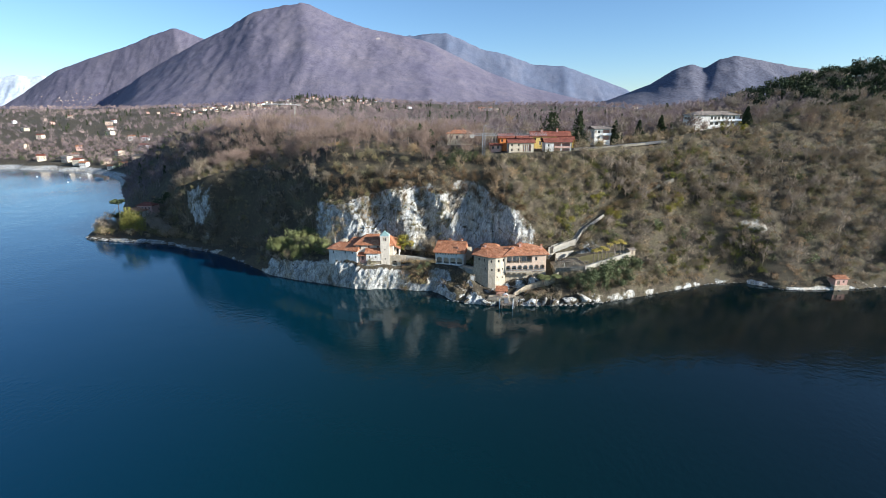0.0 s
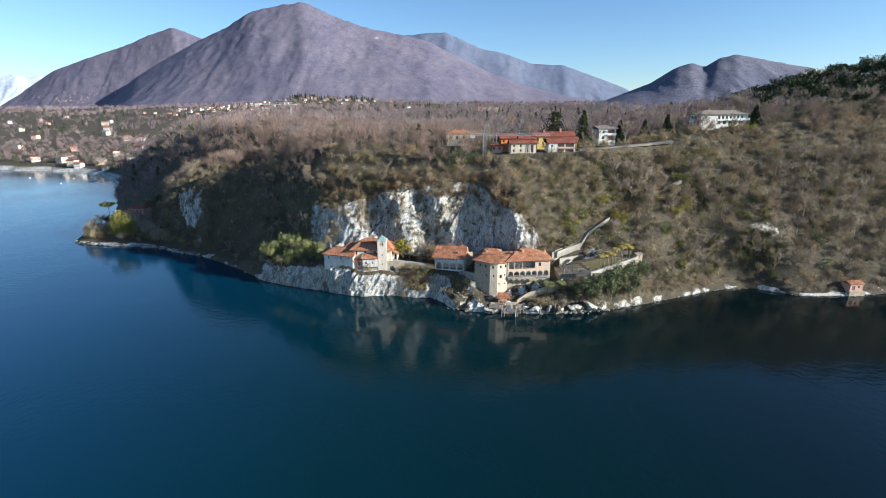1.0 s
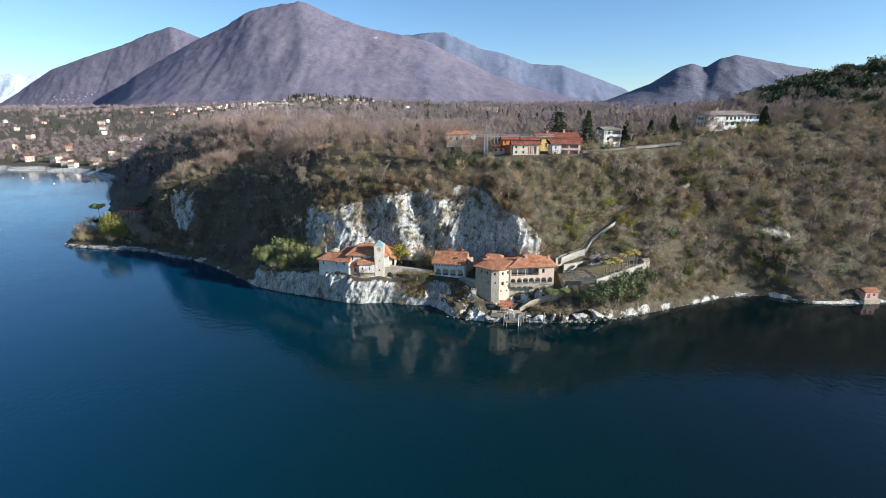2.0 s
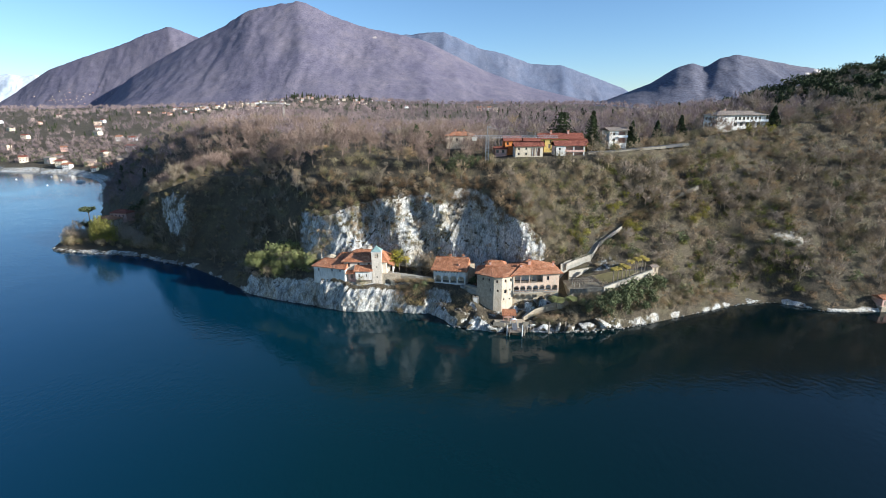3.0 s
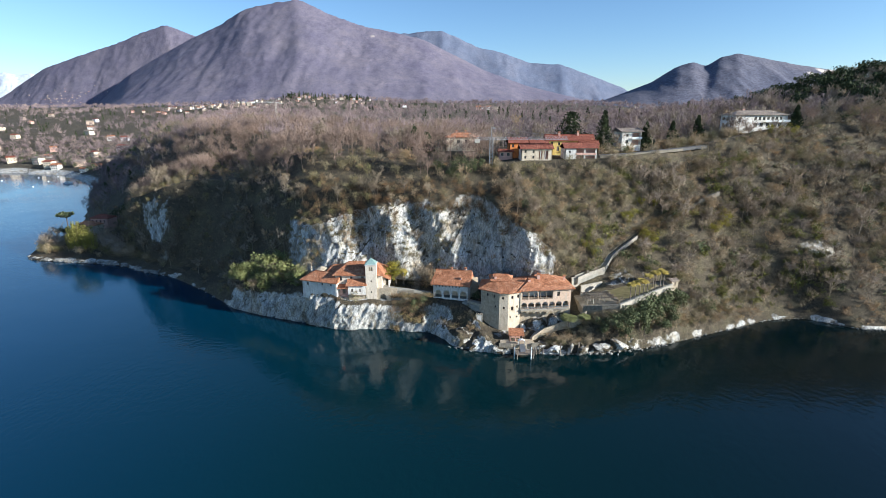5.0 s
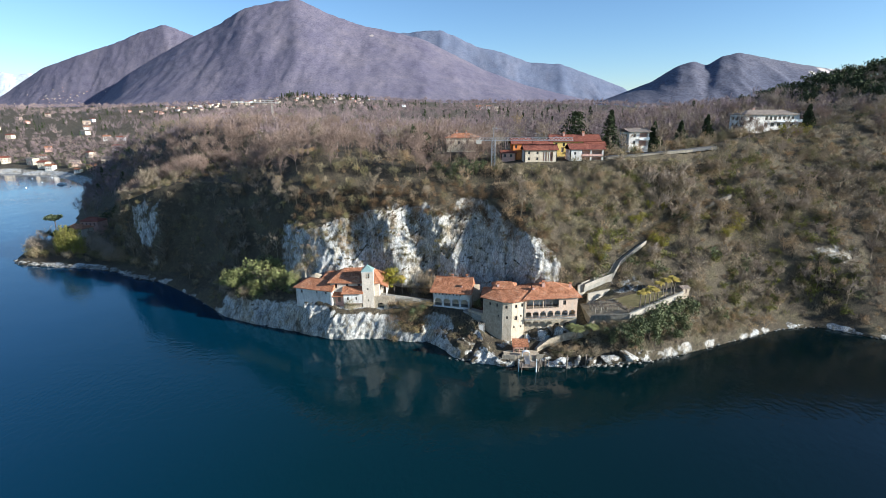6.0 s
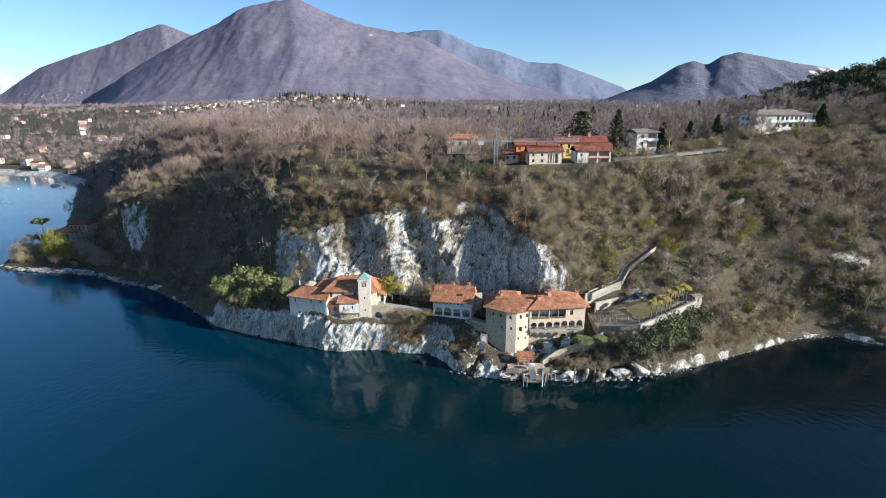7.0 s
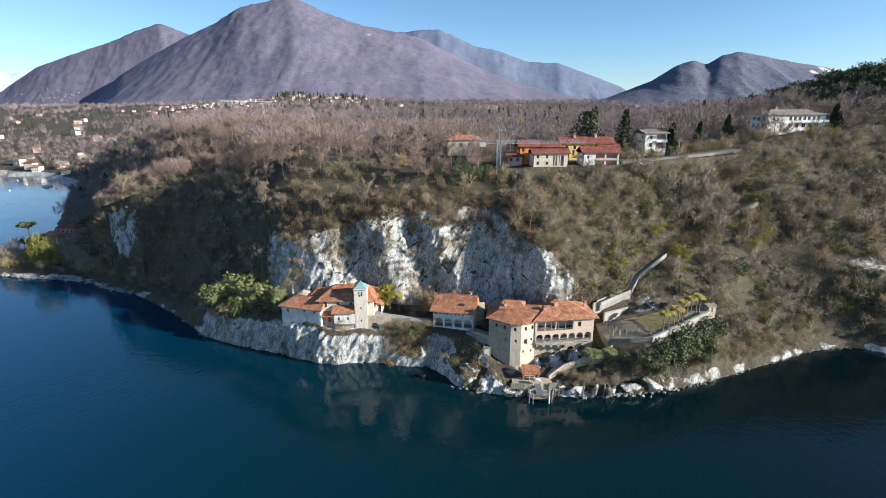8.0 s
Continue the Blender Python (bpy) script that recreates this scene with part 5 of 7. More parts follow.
chimney(south, 20.6, 222.6, 23.1, 1.2, 0.8)

# small stone gatehouse between the houses
gate = thing("gatehouse", pose(12.8, 217.6, 0, 0, 0, -8), "narrow roofless stone gate tower beside the convent", "gate tower")
shell(gate, [(0, 0), (2.6, 0), (2.6, 3.4), (0, 3.4)], 1.5, 10.1, 0.5, {-1: "masonry", 0: "plaster_white"}, {0: [(1.4, 2.1, 3.0, 4.6, "d")]})
for k in range(4):
    part("merlon", boxes((0.05 + 0.68 * k, 0.45 + 0.68 * k, 0, 0.5, 10.1, 10.6)), M["masonry"], gate)

# ---- houses on the plateau ----
def small_house(name, m, w, d, tall, rise, wall, roof, label, openings=None, gable_x=True, group="", over=0.6, panes=True):
    """A gabled house on local axes: front along x at y = 0, floor at z = 0."""
    ob = thing(name, m, label, "house", group)
    openings = openings or {}
    shell(ob, [(0, 0), (w, 0), (w, d), (0, d)], -2.5, tall, 0.35, wall, openings)
    o = over
    if gable_x:
        hip(ob, [(-o, -o, tall), (w + o, -o, tall), (w + o, d + o, tall), (-o, d + o, tall)], (-o, d / 2, tall + rise), (w + o, d / 2, tall + rise), 0.22, roof)
        for x in (0.02, w - 0.32):
            bm = bmesh.new()
            extruded(bm, [(0, tall), (d, tall), (d / 2, tall + rise - 0.25)], -0.3, 0)
            part("gable", bm, M[wall if isinstance(wall, str) else wall[-1]], ob, m=pose(x, 0, 0) @ pose(0, 0, 0, 0, 0, 90))
    else:
        i = min(w, d) * 0.45
        hip(ob, [(-o, -o, tall), (w + o, -o, tall), (w + o, d + o, tall), (-o, d + o, tall)], (i, d / 2, tall + rise), (w - i, d / 2, tall + rise), 0.22, roof)
    return ob


a = small_house("cottage", pose(35.4, 262.0, 65.4), 14.0, 7, 5.2, 1.9, {-1: "plaster_white", 0: "plaster"}, "tile_new", "low cream outbuilding with a dark red tiled roof above the slope", {0: row(1.5, 6.0, 2, 0.9, 3.3, 4.5, "w") + [(8.0, 9.6, 0.4, 4.2, "o"), (10.2, 12.2, 0.4, 4.2, "o")] + row(1.5, 6.0, 2, 0.9, 0.8, 2.0, "w"), 3: row(1.5, 5.5, 2, 0.8, 3.2, 4.4, "w")})
part("loggia_back", boxes((7.6, 12.8, 1.8, 2.1, -0.5, 5.0)), M["plaster_pink"], a)
for k in range(3):
    part("post", boxes((8.6 + 2 * k, 8.9 + 2 * k, 0.05, 0.35, -0.5, 5.0)), M["plaster_white"], a)
b = small_house("cottage", pose(55.2, 262.6, 64.6), 14.6, 8, 6.2, 2.0, {-1: "plaster_white"}, "tile_new", "white two-storey outbuilding with loggia and dark red roof", {0: row(1.2, 3.0, 1, 0.9, 3.8, 5.0, "w") + row(1.2, 3.0, 1, 0.9, 1.0, 2.2, "w") + [(5.0, 8.6, 3.4, 5.8, "o"), (9.2, 13.6, 3.4, 5.8, "o"), (5.0, 8.6, 0.2, 2.8, "o"), (9.2, 13.6, 0.2, 2.8, "o")], 3: row(2, 6, 2, 0.9, 3.6, 4.8, "w")})
part("loggia_back", boxes((4.6, 14.2, 2.0, 2.3, -0.5, 6.0)), M["plaster_pink"], b)
part("balcony", boxes((4.7, 14.1, 0.0, 2.0, 2.85, 3.1)), M["plaster_pink"], b)
part("parapet", boxes((4.8, 14.0, -0.05, 0.08, 3.1, 4.0)), M["plaster_pink"], b)
c = small_house("farmhouse", pose(50.5, 279.5, 68.2, 0, 0, -2), 22.5, 9, 5.0, 2.6, {-1: "plaster_ochre"}, "tile_new", "long yellow farmhouse with a dark red tiled roof", {0: row(2.0, 20.0, 6, 1.0, 2.6, 4.2, "w") + [(4.8, 6.0, 0, 2.2, "d"), (14.5, 15.7, 0, 2.2, "d")]})
chimney(c, 15.5, 4.0, 7.2, 1.4, 0.9)
chimney(c, 6.5, 4.0, 7.2, 1.2, 0.9)
w = small_house("house_wing", pose(66.0, 276.5, 67.0), 8.5, 4.5, 4.3, 1.7, "plaster_ochre", "tile_new", "low yellow house wing with a tiled roof and chimney", {0: row(1, 7.5, 3, 0.9, 1.4, 3.0, "w")})
chimney(w, 6.0, 2.5, 5.6, 1.0, 0.6)
small_house("barn", pose(31.2, 270.0, 68.0), 8.2, 7, 4.8, 2.2, "plaster_orange", "tile_new", "bright orange barn with a dark tiled roof", {0: row(1.2, 6.4, 2, 1.0, 2.6, 4.0, "w"), 3: row(1.5, 5, 2, 0.9, 2.6, 3.9, "w")})
small_house("shed", pose(26.2, 268.5, 66.3), 6.5, 4, 2.6, 0.9, "plaster_pink", "tile_new", "low brick-red shed beside the orange barn", {0: row(1, 5, 2, 1.2, 0.6, 2.0, "w")}, over=0.4)
small_house("barn", pose(42.6, 277.6, 66.8), 8.0, 6, 5.0, 1.9, "plaster_pink", "tile_new", "reddish barn with a dark tiled roof behind the cottages", {0: row(1, 7, 2, 1.0, 2.6, 4.0, "w")})
wh = small_house("white_house", pose(87.8, 283.2, 70.2, 0, 0, 7), 10.0, 9, 7.0, 1.3, "plaster_white", "tile_grey", "white two-storey house with shallow gable and balcony", {0: row(1.2, 4.2, 1, 1.3, 4.4, 5.8, "w") + row(1.2, 4.2, 1, 1.5, 1.2, 2.8, "w") + [(5.2, 9.6, 3.9, 6.3, "o"), (5.2, 9.6, 0.4, 2.8, "o")], 3: row(2, 7, 2, 1.1, 4.2, 5.6, "w")}, over=0.9)
part("loggia_back", boxes((4.9, 9.7, 1.8, 2.1, 0, 6.8)), M["plaster_pink"], wh)
part("balcony", boxes((4.9, 10.0, -0.9, 1.9, 3.2, 3.4)), M["white"], wh)
part("balcony_rail", boxes((4.9, 10.0, -0.9, -0.82, 3.4, 4.3)), M["white"], wh)
v = small_house("villa", pose(157.6, 310.0, 77.6, 0, 0, 4), 30.0, 12, 7.0, 2.2, {-1: "plaster_white"}, "tile_grey", "long white two-storey villa with grey hipped roof and balcony", {0: row(1.2, 5, 1, 1.2, 4.2, 5.8, "w") + row(11.0, 27.0, 7, 1.5, 4.1, 6.0, "w") + row(11.0, 27.0, 5, 2.0, 0.8, 2.8, "w"), 3: row(2, 10, 3, 1.4, 4.1, 5.8, "w") + row(2, 10, 3, 1.4, 0.9, 2.6, "w")}, gable_x=False, over=1.0)
part("balcony", boxes((16.5, 30.6, -1.6, 0.05, 3.2, 3.45)), M["white"], v)
part("balcony_rail", boxes((16.5, 30.6, -1.6, -1.5, 3.45, 4.4)), M["white"], v)
chimney(v, 9.0, 7.0, 8.6, 1.6, 0.9, "tile_grey")
hm = small_house("bungalow", pose(2.4, 284.5, 70.5), 15.5, 9, 4.2, 1.8, "plaster", "tile", "low beige bungalow among bare trees on the plateau", {0: row(1.5, 14, 4, 1.2, 1.2, 2.8, "w")}, gable_x=False)
chimney(hm, 5.0, 4.5, 5.6, 1.1, 0.7)
chimney(hm, 9.5, 4.5, 5.6, 1.1, 0.7)


# the cableway pylon
def lattice(bm, base, tall, w0, w1, bays, bar=0.09):
    for sx in (-1, 1):
        for sy in (-1, 1):
            stick(bm, (sx * w0, sy * w0, base), (sx * w1, sy * w1, base + tall), bar)
    for k in range(bays):
        a, b = k / bays, (k + 1) / bays
        wa, wb = w0 + (w1 - w0) * a, w0 + (w1 - w0) * b
        za, zb = base + tall * a, base + tall * b
        for p, q in (((-1, -1), (1, -1)), ((1, -1), (1, 1)), ((1, 1), (-1, 1)), ((-1, 1), (-1, -1))):
            stick(bm, (p[0] * wa, p[1] * wa, za), (q[0] * wb, q[1] * wb, zb), bar * 0.6)
            stick(bm, (q[0] * wa, q[1] * wa, za), (p[0] * wb, p[1] * wb, zb), bar * 0.6)


def stick(bm, a, b, w):
    a, b = Vector(a), Vector(b)
    d = b - a
    m = Matrix.Translation((a + b) / 2) @ d.to_track_quat("Z", "Y").to_matrix().to_4x4() @ Matrix.Diagonal((w, w, d.length, 1))
    bmesh.ops.create_cube(bm, size=1.0, matrix=m)


pyl = thing("tower_crane", pose(22.1, 263.0, 63.6), "grey steel tower crane with a long zigzag lattice jib", "crane")
bm = bmesh.new()
lattice(bm, 0, 12.0, 0.75, 0.7, 9, 0.13)
part("mast", bm, M["metal"], pyl)
bm = bmesh.new()
for y in (-0.6, 0.6):
    stick(bm, (-7.0, y, 10.8), (34.0, y, 10.8), 0.12)
stick(bm, (-7.0, 0, 12.0), (34.0, 0, 12.0), 0.14)
for k in range(27):
    x = -6.5 + 1.5 * k
    for y in (-0.6, 0.6):
        stick(bm, (x, y, 10.8), (x + 0.75, 0, 12.0), 0.09)
        stick(bm, (x + 0.75, 0, 12.0), (x + 1.5, y, 10.8), 0.09)
part("jib", bm, M["metal"], pyl)
bm = bmesh.new()
stick(bm, (0, 0, 12.0), (0, 0, 16.4), 0.22)
stick(bm, (0, 0, 15.4), (1.1, 0, 15.9), 0.1)
box(bm, 0.7, 1.3, -0.15, 0.15, 15.6, 16.2)
part("cathead", bm, M["metal"], pyl)
bm = bmesh.new()
for x in (-6.5, 14.0, 30.0):
    stick(bm, (0, 0, 16.2), (x, 0, 12.0), 0.05)
part("tie_rods", bm, M["metal"], pyl)
part("counterweight", boxes((-7.4, -5.2, -0.7, 0.7, 9.6, 11.2)), M["gravel"], pyl)
crane = thing("tower_crane", pose(-150, 505, 74), "thin pale construction tower crane above the distant woods", "crane")
bm = bmesh.new()
lattice(bm, 0, 22, 0.6, 0.6, 14, 0.11)
part("mast", bm, M["gravel"], crane)
bm = bmesh.new()
stick(bm, (-36, 0, 21.5), (5, 0, 21.5), 0.2)
stick(bm, (-36, 0, 22.3), (2, 0, 23.2), 0.16)
for k in range(18):
    stick(bm, (-35 + 2 * k, 0, 21.5), (-34 + 2 * k, 0, 22.5), 0.12)
part("jib", bm, M["white"], crane)
bm = boxes((3, 6, -0.6, 0.6, 20.4, 21.6))
part("counterweight", bm, M["gravel"], crane)

# ---- road along the plateau ----
road = [(72, 269, 66.9), (86, 272, 67.4), (100, 275, 68.4), (115, 280, 69.2), (130, 286, 70.0)]


def ribbon(pts, half, drop, lift=0.0):
    """A strip along a line of points, with thickness."""
    bm = bmesh.new()
    left, right = [], []
    for k, p in enumerate(pts):
        a, b = Vector(pts[max(k - 1, 0)]), Vector(pts[min(k + 1, len(pts) - 1)])
        d = (b - a)
        s = Vector((d.y, -d.x, 0)).normalized() * half
        left.append(Vector(p) - s + Vector((0, 0, lift)))
        right.append(Vector(p) + s + Vector((0, 0, lift)))
    for k in range(len(pts) - 1):
        solid(bm, [right[k], right[k + 1], left[k + 1], left[k]], drop)
    bmesh.ops.remove_doubles(bm, verts=bm.verts, dist=0.0005)
    return bm


def side_line(pts, off):
    out = []
    for k, p in enumerate(pts):
        a, b = Vector(pts[max(k - 1, 0)]), Vector(pts[min(k + 1, len(pts) - 1)])
        d = b - a
        out.append(Vector(p) + Vector((d.y, -d.x, 0)).normalized() * off)
    return out


rd = new("road", bpy.data.meshes.new("road"))
bm = ribbon(road, 1.8, 1.2, 0.15)
bm.to_mesh(rd.data)
bm.free()
rd.data.materials.append(M["asphalt"])
tagged(rd, "narrow pale road along the plateau edge", "road", kind="structure")
wl = thing("road_wall", pose(0, 0, 0), "low pale stone wall beside the plateau road", "wall")
edge_pts = side_line(road, 2.1)
for k in range(3):
    part("wall_section", ribbon([edge_pts[k] + Vector((0, 0, 0.25)), edge_pts[k + 1] + Vector((0, 0, 0.1))], 0.2, 1.2), M["masonry_dark"], wl)

# ---- stairway up the slope ----
STAIRS = [(55.0, 230.6, 20.6), (61.0, 233.2, 22.0), (67.4, 235.4, 23.5), (71.5, 239.6, 27.4), (77.5, 243.0, 30.6), (84.3, 246.6, 34.0), (92.0, 250.6, 38.2), (101.4, 254.6, 43.0), (109.0, 257.2, 46.0), (116.4, 259.2, 48.6), (126.0, 260.6, 52.2)]
stair = thing("stone_stairway", pose(0, 0, 0), "long pale stone stairway with parapets climbing the wooded slope", "stairway")
for k in range(len(STAIRS) - 1):
    p, q = Vector(STAIRS[k]), Vector(STAIRS[k + 1])
    n = max(3, int(abs(q.z - p.z) / 0.17))
    d = q - p
    m = Matrix.Translation(p) @ Matrix.Rotation(math.atan2(d.y, d.x), 4, "Z")
    run = math.hypot(d.x, d.y)
    wide, low = (0.95, 0.0) if k < 5 else (0.7, 1.7) if k < 9 else (0.7, 0.9)
    stone_step = bpy.data.meshes.new("step")
    bm = boxes((0, run / n + 0.02, -wide, wide, -2.6, d.z / n - low))
    bm.to_mesh(stone_step)
    bm.free()
    stone_step.materials.append(M["stone_path" if k < 5 else "masonry_dark"])
    for s in range(n):
        part("step", stone_step, None, stair, m=m @ Matrix.Translation((run * s / n, 0, d.z * s / n)))
    for side in (-1.0, 1.0) if k < 5 else ():
        ln = [Vector((0, side, 0.6)), Vector((run, side, d.z + 0.6))]
        part("parapet", ribbon(ln, 0.11, 1.5), M["wall_old"], stair, m=m)

# retaining walls and path behind the convent
rw = thing("retaining_wall", pose(0, 0, 0), "tall pale plastered retaining wall under the stairway", "wall")
for a, b, za, zb in (((53.0, 229.8), (59.8, 232.6), 13.0, 20.8), ((59.8, 232.6), (67.6, 234.0), 15.0, 22.6), ((56.0, 226.4), (66.0, 231.2), 13.0, 18.6)):
    facade(rw, a, b, za, zb, 0.6, "wall_old", name="wall_section")

# ---- garden terrace ----
FRONT = [(53.6, 215.0, 13.6), (60.0, 212.8, 14.6), (66.2, 211.6, 15.6), (79.0, 218.6, 17.0), (92.5, 226.4, 18.2)]
BACK = [(53.6, 230.4, 13.8), (60.0, 231.0, 15.0), (67.0, 232.6, 16.2), (80.0, 234.0, 17.4), (93.5, 234.0, 18.4)]
bm = bmesh.new()
for k in range(len(FRONT) - 1):
    solid(bm, [FRONT[k], FRONT[k + 1], BACK[k + 1], BACK[k]], 3.0)
terrace = new("garden_terrace", bpy.data.meshes.new("garden_terrace"))
bmesh.ops.recalc_face_normals(bm, faces=bm.faces)
bm.to_mesh(terrace.data)
bm.free()
terrace.data.materials.append(M["garden_ground"])
tagged(terrace, "terraced garden ground with gravel and dry grass", "terrace", kind="structure")
gw = thing("garden_wall", pose(0, 0, 0), "long pale rendered wall bounding the terraced garden", "wall")
for k in range(len(FRONT) - 1):
    a, b = Vector(FRONT[k]), Vector(FRONT[k + 1])
    part("wall_section", ribbon([a + Vector((0.12, -0.2, 1.0)), b + Vector((0.12, -0.2, 1.0))], 0.3, 2.0 if k > 1 else 1.6), M["wall_old" if k > 1 else "masonry_dark"], gw)
    part("coping", ribbon([a + Vector((0.12, -0.2, 1.12)), b + Vector((0.12, -0.2, 1.12))], 0.42, 0.11), M["stone_path" if k > 1 else "masonry_dark"], gw)
kiosk = small_house("garden_lodge", pose(93.0, 227.5, 17.6, 0, 0, 20), 3.6, 3.0, 2.3, 0.5, "masonry", "tile_grey", "small grey stone lodge at the end of the garden wall", {0: [(1.2, 2.2, 0, 2.0, "d")]}, over=0.3)
lawn = new("lawn", bpy.data.meshes.new("lawn"))
bm = bmesh.new()
solid(bm, [(68.0, 216.5, 16.35), (80, 222.0, 17.3), (88, 229, 18.1), (76, 230, 17.3), (66, 226.5, 16.25)], 0.25)
bm.to_mesh(lawn.data)
bm.free()
lawn.data.materials.append(M["grass"])
tagged(lawn, "patch of dull olive winter lawn", "lawn", kind="structure")
perg = thing("pergola", pose(56.0, 217.0, 14.2, 0, 0, 4), "weathered wooden pergola covered with bare vines", "pergola")
for k in range(6):
    for j in range(3):
        part("post", boxes((2.2 * k - 0.1, 2.2 * k + 0.1, 3.0 * j - 0.1, 3.0 * j + 0.1, -1.0, 2.6)), M["wall_old"], perg)
for j in range(3):
    part("beam", boxes((-0.6, 11.6, 3.0 * j - 0.08, 3.0 * j + 0.08, 2.6, 2.8)), M["wood"], perg)
for k in range(16):
    part("rafter", boxes((0.72 * k - 0.4, 0.72 * k - 0.3, -0.6, 6.6, 2.8, 2.92)), M["wood"], perg)
# terrace of the church with its arch
fore = new("church_terrace", bpy.data.meshes.new("church_terrace"))
bm = bmesh.new()
TF = [(-27.0, 230.6, 15.9), (-19.0, 230.4, 15.9), (-12.0, 230.6, 15.6), (-4.5, 230.9, 14.2)]
TB = [(-27.0, 237.5, 15.9), (-19.0, 233.4, 15.9), (-12.0, 231.9, 15.6), (-4.5, 232.5, 14.2)]
for k in range(3):
    solid(bm, [TF[k], TF[k + 1], TB[k + 1], TB[k]], 1.2)
bm.to_mesh(fore.data)
bm.free()
fore.data.materials.append(M["stone_path"])
tagged(fore, "pale paved terrace in front of the church", "terrace", kind="structure")
tw = thing("terrace_wall", pose(0, 0, 0), "old stone terrace wall with an arched niche below the church", "wall")
facade(tw, (-27.1, 229.6), (-21.6, 229.6), 6.0, 16.8, 0.8, "masonry", [(1.2, 3.8, 10.2, 14.2, "a")], name="arched_wall")
facade(tw, (-21.6, 229.9), (-18.8, 229.9), 13.4, 16.6, 0.6, "masonry", name="wall_section")
facade(tw, (-18.8, 229.9), (-11.9, 230.2), 13.0, 15.5, 0.6, "masonry_dark", name="wall_section")
facade(tw, (-11.9, 230.2), (-4.2, 230.6), 12.0, 14.1, 0.6, "masonry_dark", name="wall_section")
part("niche_back", boxes((-26.2, -22.6, 231.4, 231.7, 7.5, 13.0)), M["masonry"], tw)
walkway = new("convent_path", bpy.data.meshes.new("convent_path"))
bm = ribbon([(9.0, 226.6, 12.6), (13.0, 223.8, 12.4), (16.5, 222.0, 12.4)], 2.4, 2.2)
bm.to_mesh(walkway.data)
bm.free()
walkway.data.materials.append(M["stone_path"])
tagged(walkway, "stone path joining the convent houses", "path", kind="structure")
pw = thing("path_wall", pose(0, 0, 0), "dark old stone wall below the convent path", "wall")
facade(pw, (9.6, 224.2), (15.6, 219.4), 2.5, 13.3, 0.7, "masonry", name="wall_section")

# ---- landing stage ----
quay = thing("quay", pose(0, 0, 0), "grey stone quay at the foot of the convent", "quay")
part("platform", ribbon([(21.5, 209.2, 2.9), (27.0, 208.9, 2.9), (34.0, 209.2, 2.9)], 2.7, 5.0), M["masonry"], quay)
part("quay_wall", ribbon([(20.6, 206.3, 3.5), (25.0, 206.1, 3.5)], 0.25, 4.6), M["masonry_dark"], quay)
part("quay_wall", ribbon([(32.6, 206.1, 3.5), (35.2, 206.5, 3.5)], 0.25, 4.6), M["masonry_dark"], quay)
part("ramp", ribbon([(33.0, 211.4, 3.2), (38.0, 213.6, 5.6), (44.0, 214.4, 7.4), (50.0, 213.6, 9.4), (54.6, 214.4, 12.4)], 1.1, 3.0), M["stone_path"], quay)
part("ramp_wall", ribbon([(33.6, 210.2, 4.1), (38.4, 212.4, 6.5), (44.0, 213.2, 8.3), (50.0, 212.4, 10.3), (54.6, 213.2, 13.3)], 0.2, 3.0), M["masonry"], quay)
jetty = thing("landing_stage", pose(0, 0, 0), "grey wooden boat landing stage with tall mooring posts", "landing stage")
part("deck", boxes((26.0, 32.2, 200.6, 204.6, 1.5, 1.75)), M["wood"], jetty)
part("gangway", ribbon([(29.0, 202.6, 1.9), (29.2, 206.5, 3.05)], 0.9, 0.15), M["metal"], jetty)
for x, y, t in ((25.6, 200.8, 4.6), (26.6, 200.4, 3.6), (31.6, 200.4, 4.8), (32.5, 200.8, 3.8), (25.8, 204.0, 4.0), (33.4, 203.2, 3.2), (34.2, 204.0, 3.0), (35.4, 204.2, 3.6), (28.0, 204.4, 3.2), (30.2, 204.4, 3.2), (36.6, 204.0, 2.6)):
    bm = bmesh.new()
    bmesh.ops.create_cone(bm, cap_ends=True, segments=8, radius1=0.2, radius2=0.17, depth=t + 4, matrix=Matrix.Translation((x, y, (t - 4) / 2)))
    part("mooring_post", bm, M["white"] if t > 4.2 else M["wood"], jetty)
for a, b in (((26, 204.5, 2.8), (26, 200.6, 2.8)), ((32.2, 204.5, 2.8), (32.2, 200.6, 2.8)), ((26, 200.6, 2.8), (27.4, 200.6, 2.8)), ((30.8, 200.6, 2.8), (32.2, 200.6, 2.8)), ((28.1, 202.6, 2.9), (28.3, 206.5, 4.0)), ((29.9, 202.6, 2.9), (30.1, 206.5, 4.0))):
    rails = bmesh.new()
    stick(rails, a, b, 0.08)
    for s in (0, 0.33, 0.66, 1):
        p = Vector(a).lerp(Vector(b), s)
        stick(rails, p, p - Vector((0, 0, 1.1)), 0.06)
    part("railing", rails, M["metal"], jetty)
shade = bmesh.new()
for s in range(7):
    a0, a1 = math.pi * s / 7, math.pi * (s + 1) / 7
    solid(shade, [(29.0 + 1.3 * math.cos(a0), 205.8, 4.2 + 0.7 * math.sin(a0)), (29.0 + 1.3 * math.cos(a0), 207.2, 4.2 + 0.7 * math.sin(a0)), (29.0 + 1.3 * math.cos(a1), 207.2, 4.2 + 0.7 * math.sin(a1)), (29.0 + 1.3 * math.cos(a1), 205.8, 4.2 + 0.7 * math.sin(a1))], 0.06)
part("gate_hood", shade, M["white"], jetty, "white arched gate hood")
for x in (27.75, 30.25):
    part("gate_post", boxes((x - 0.08, x + 0.08, 206.0, 206.2, 2.8, 4.3)), M["white"], jetty)
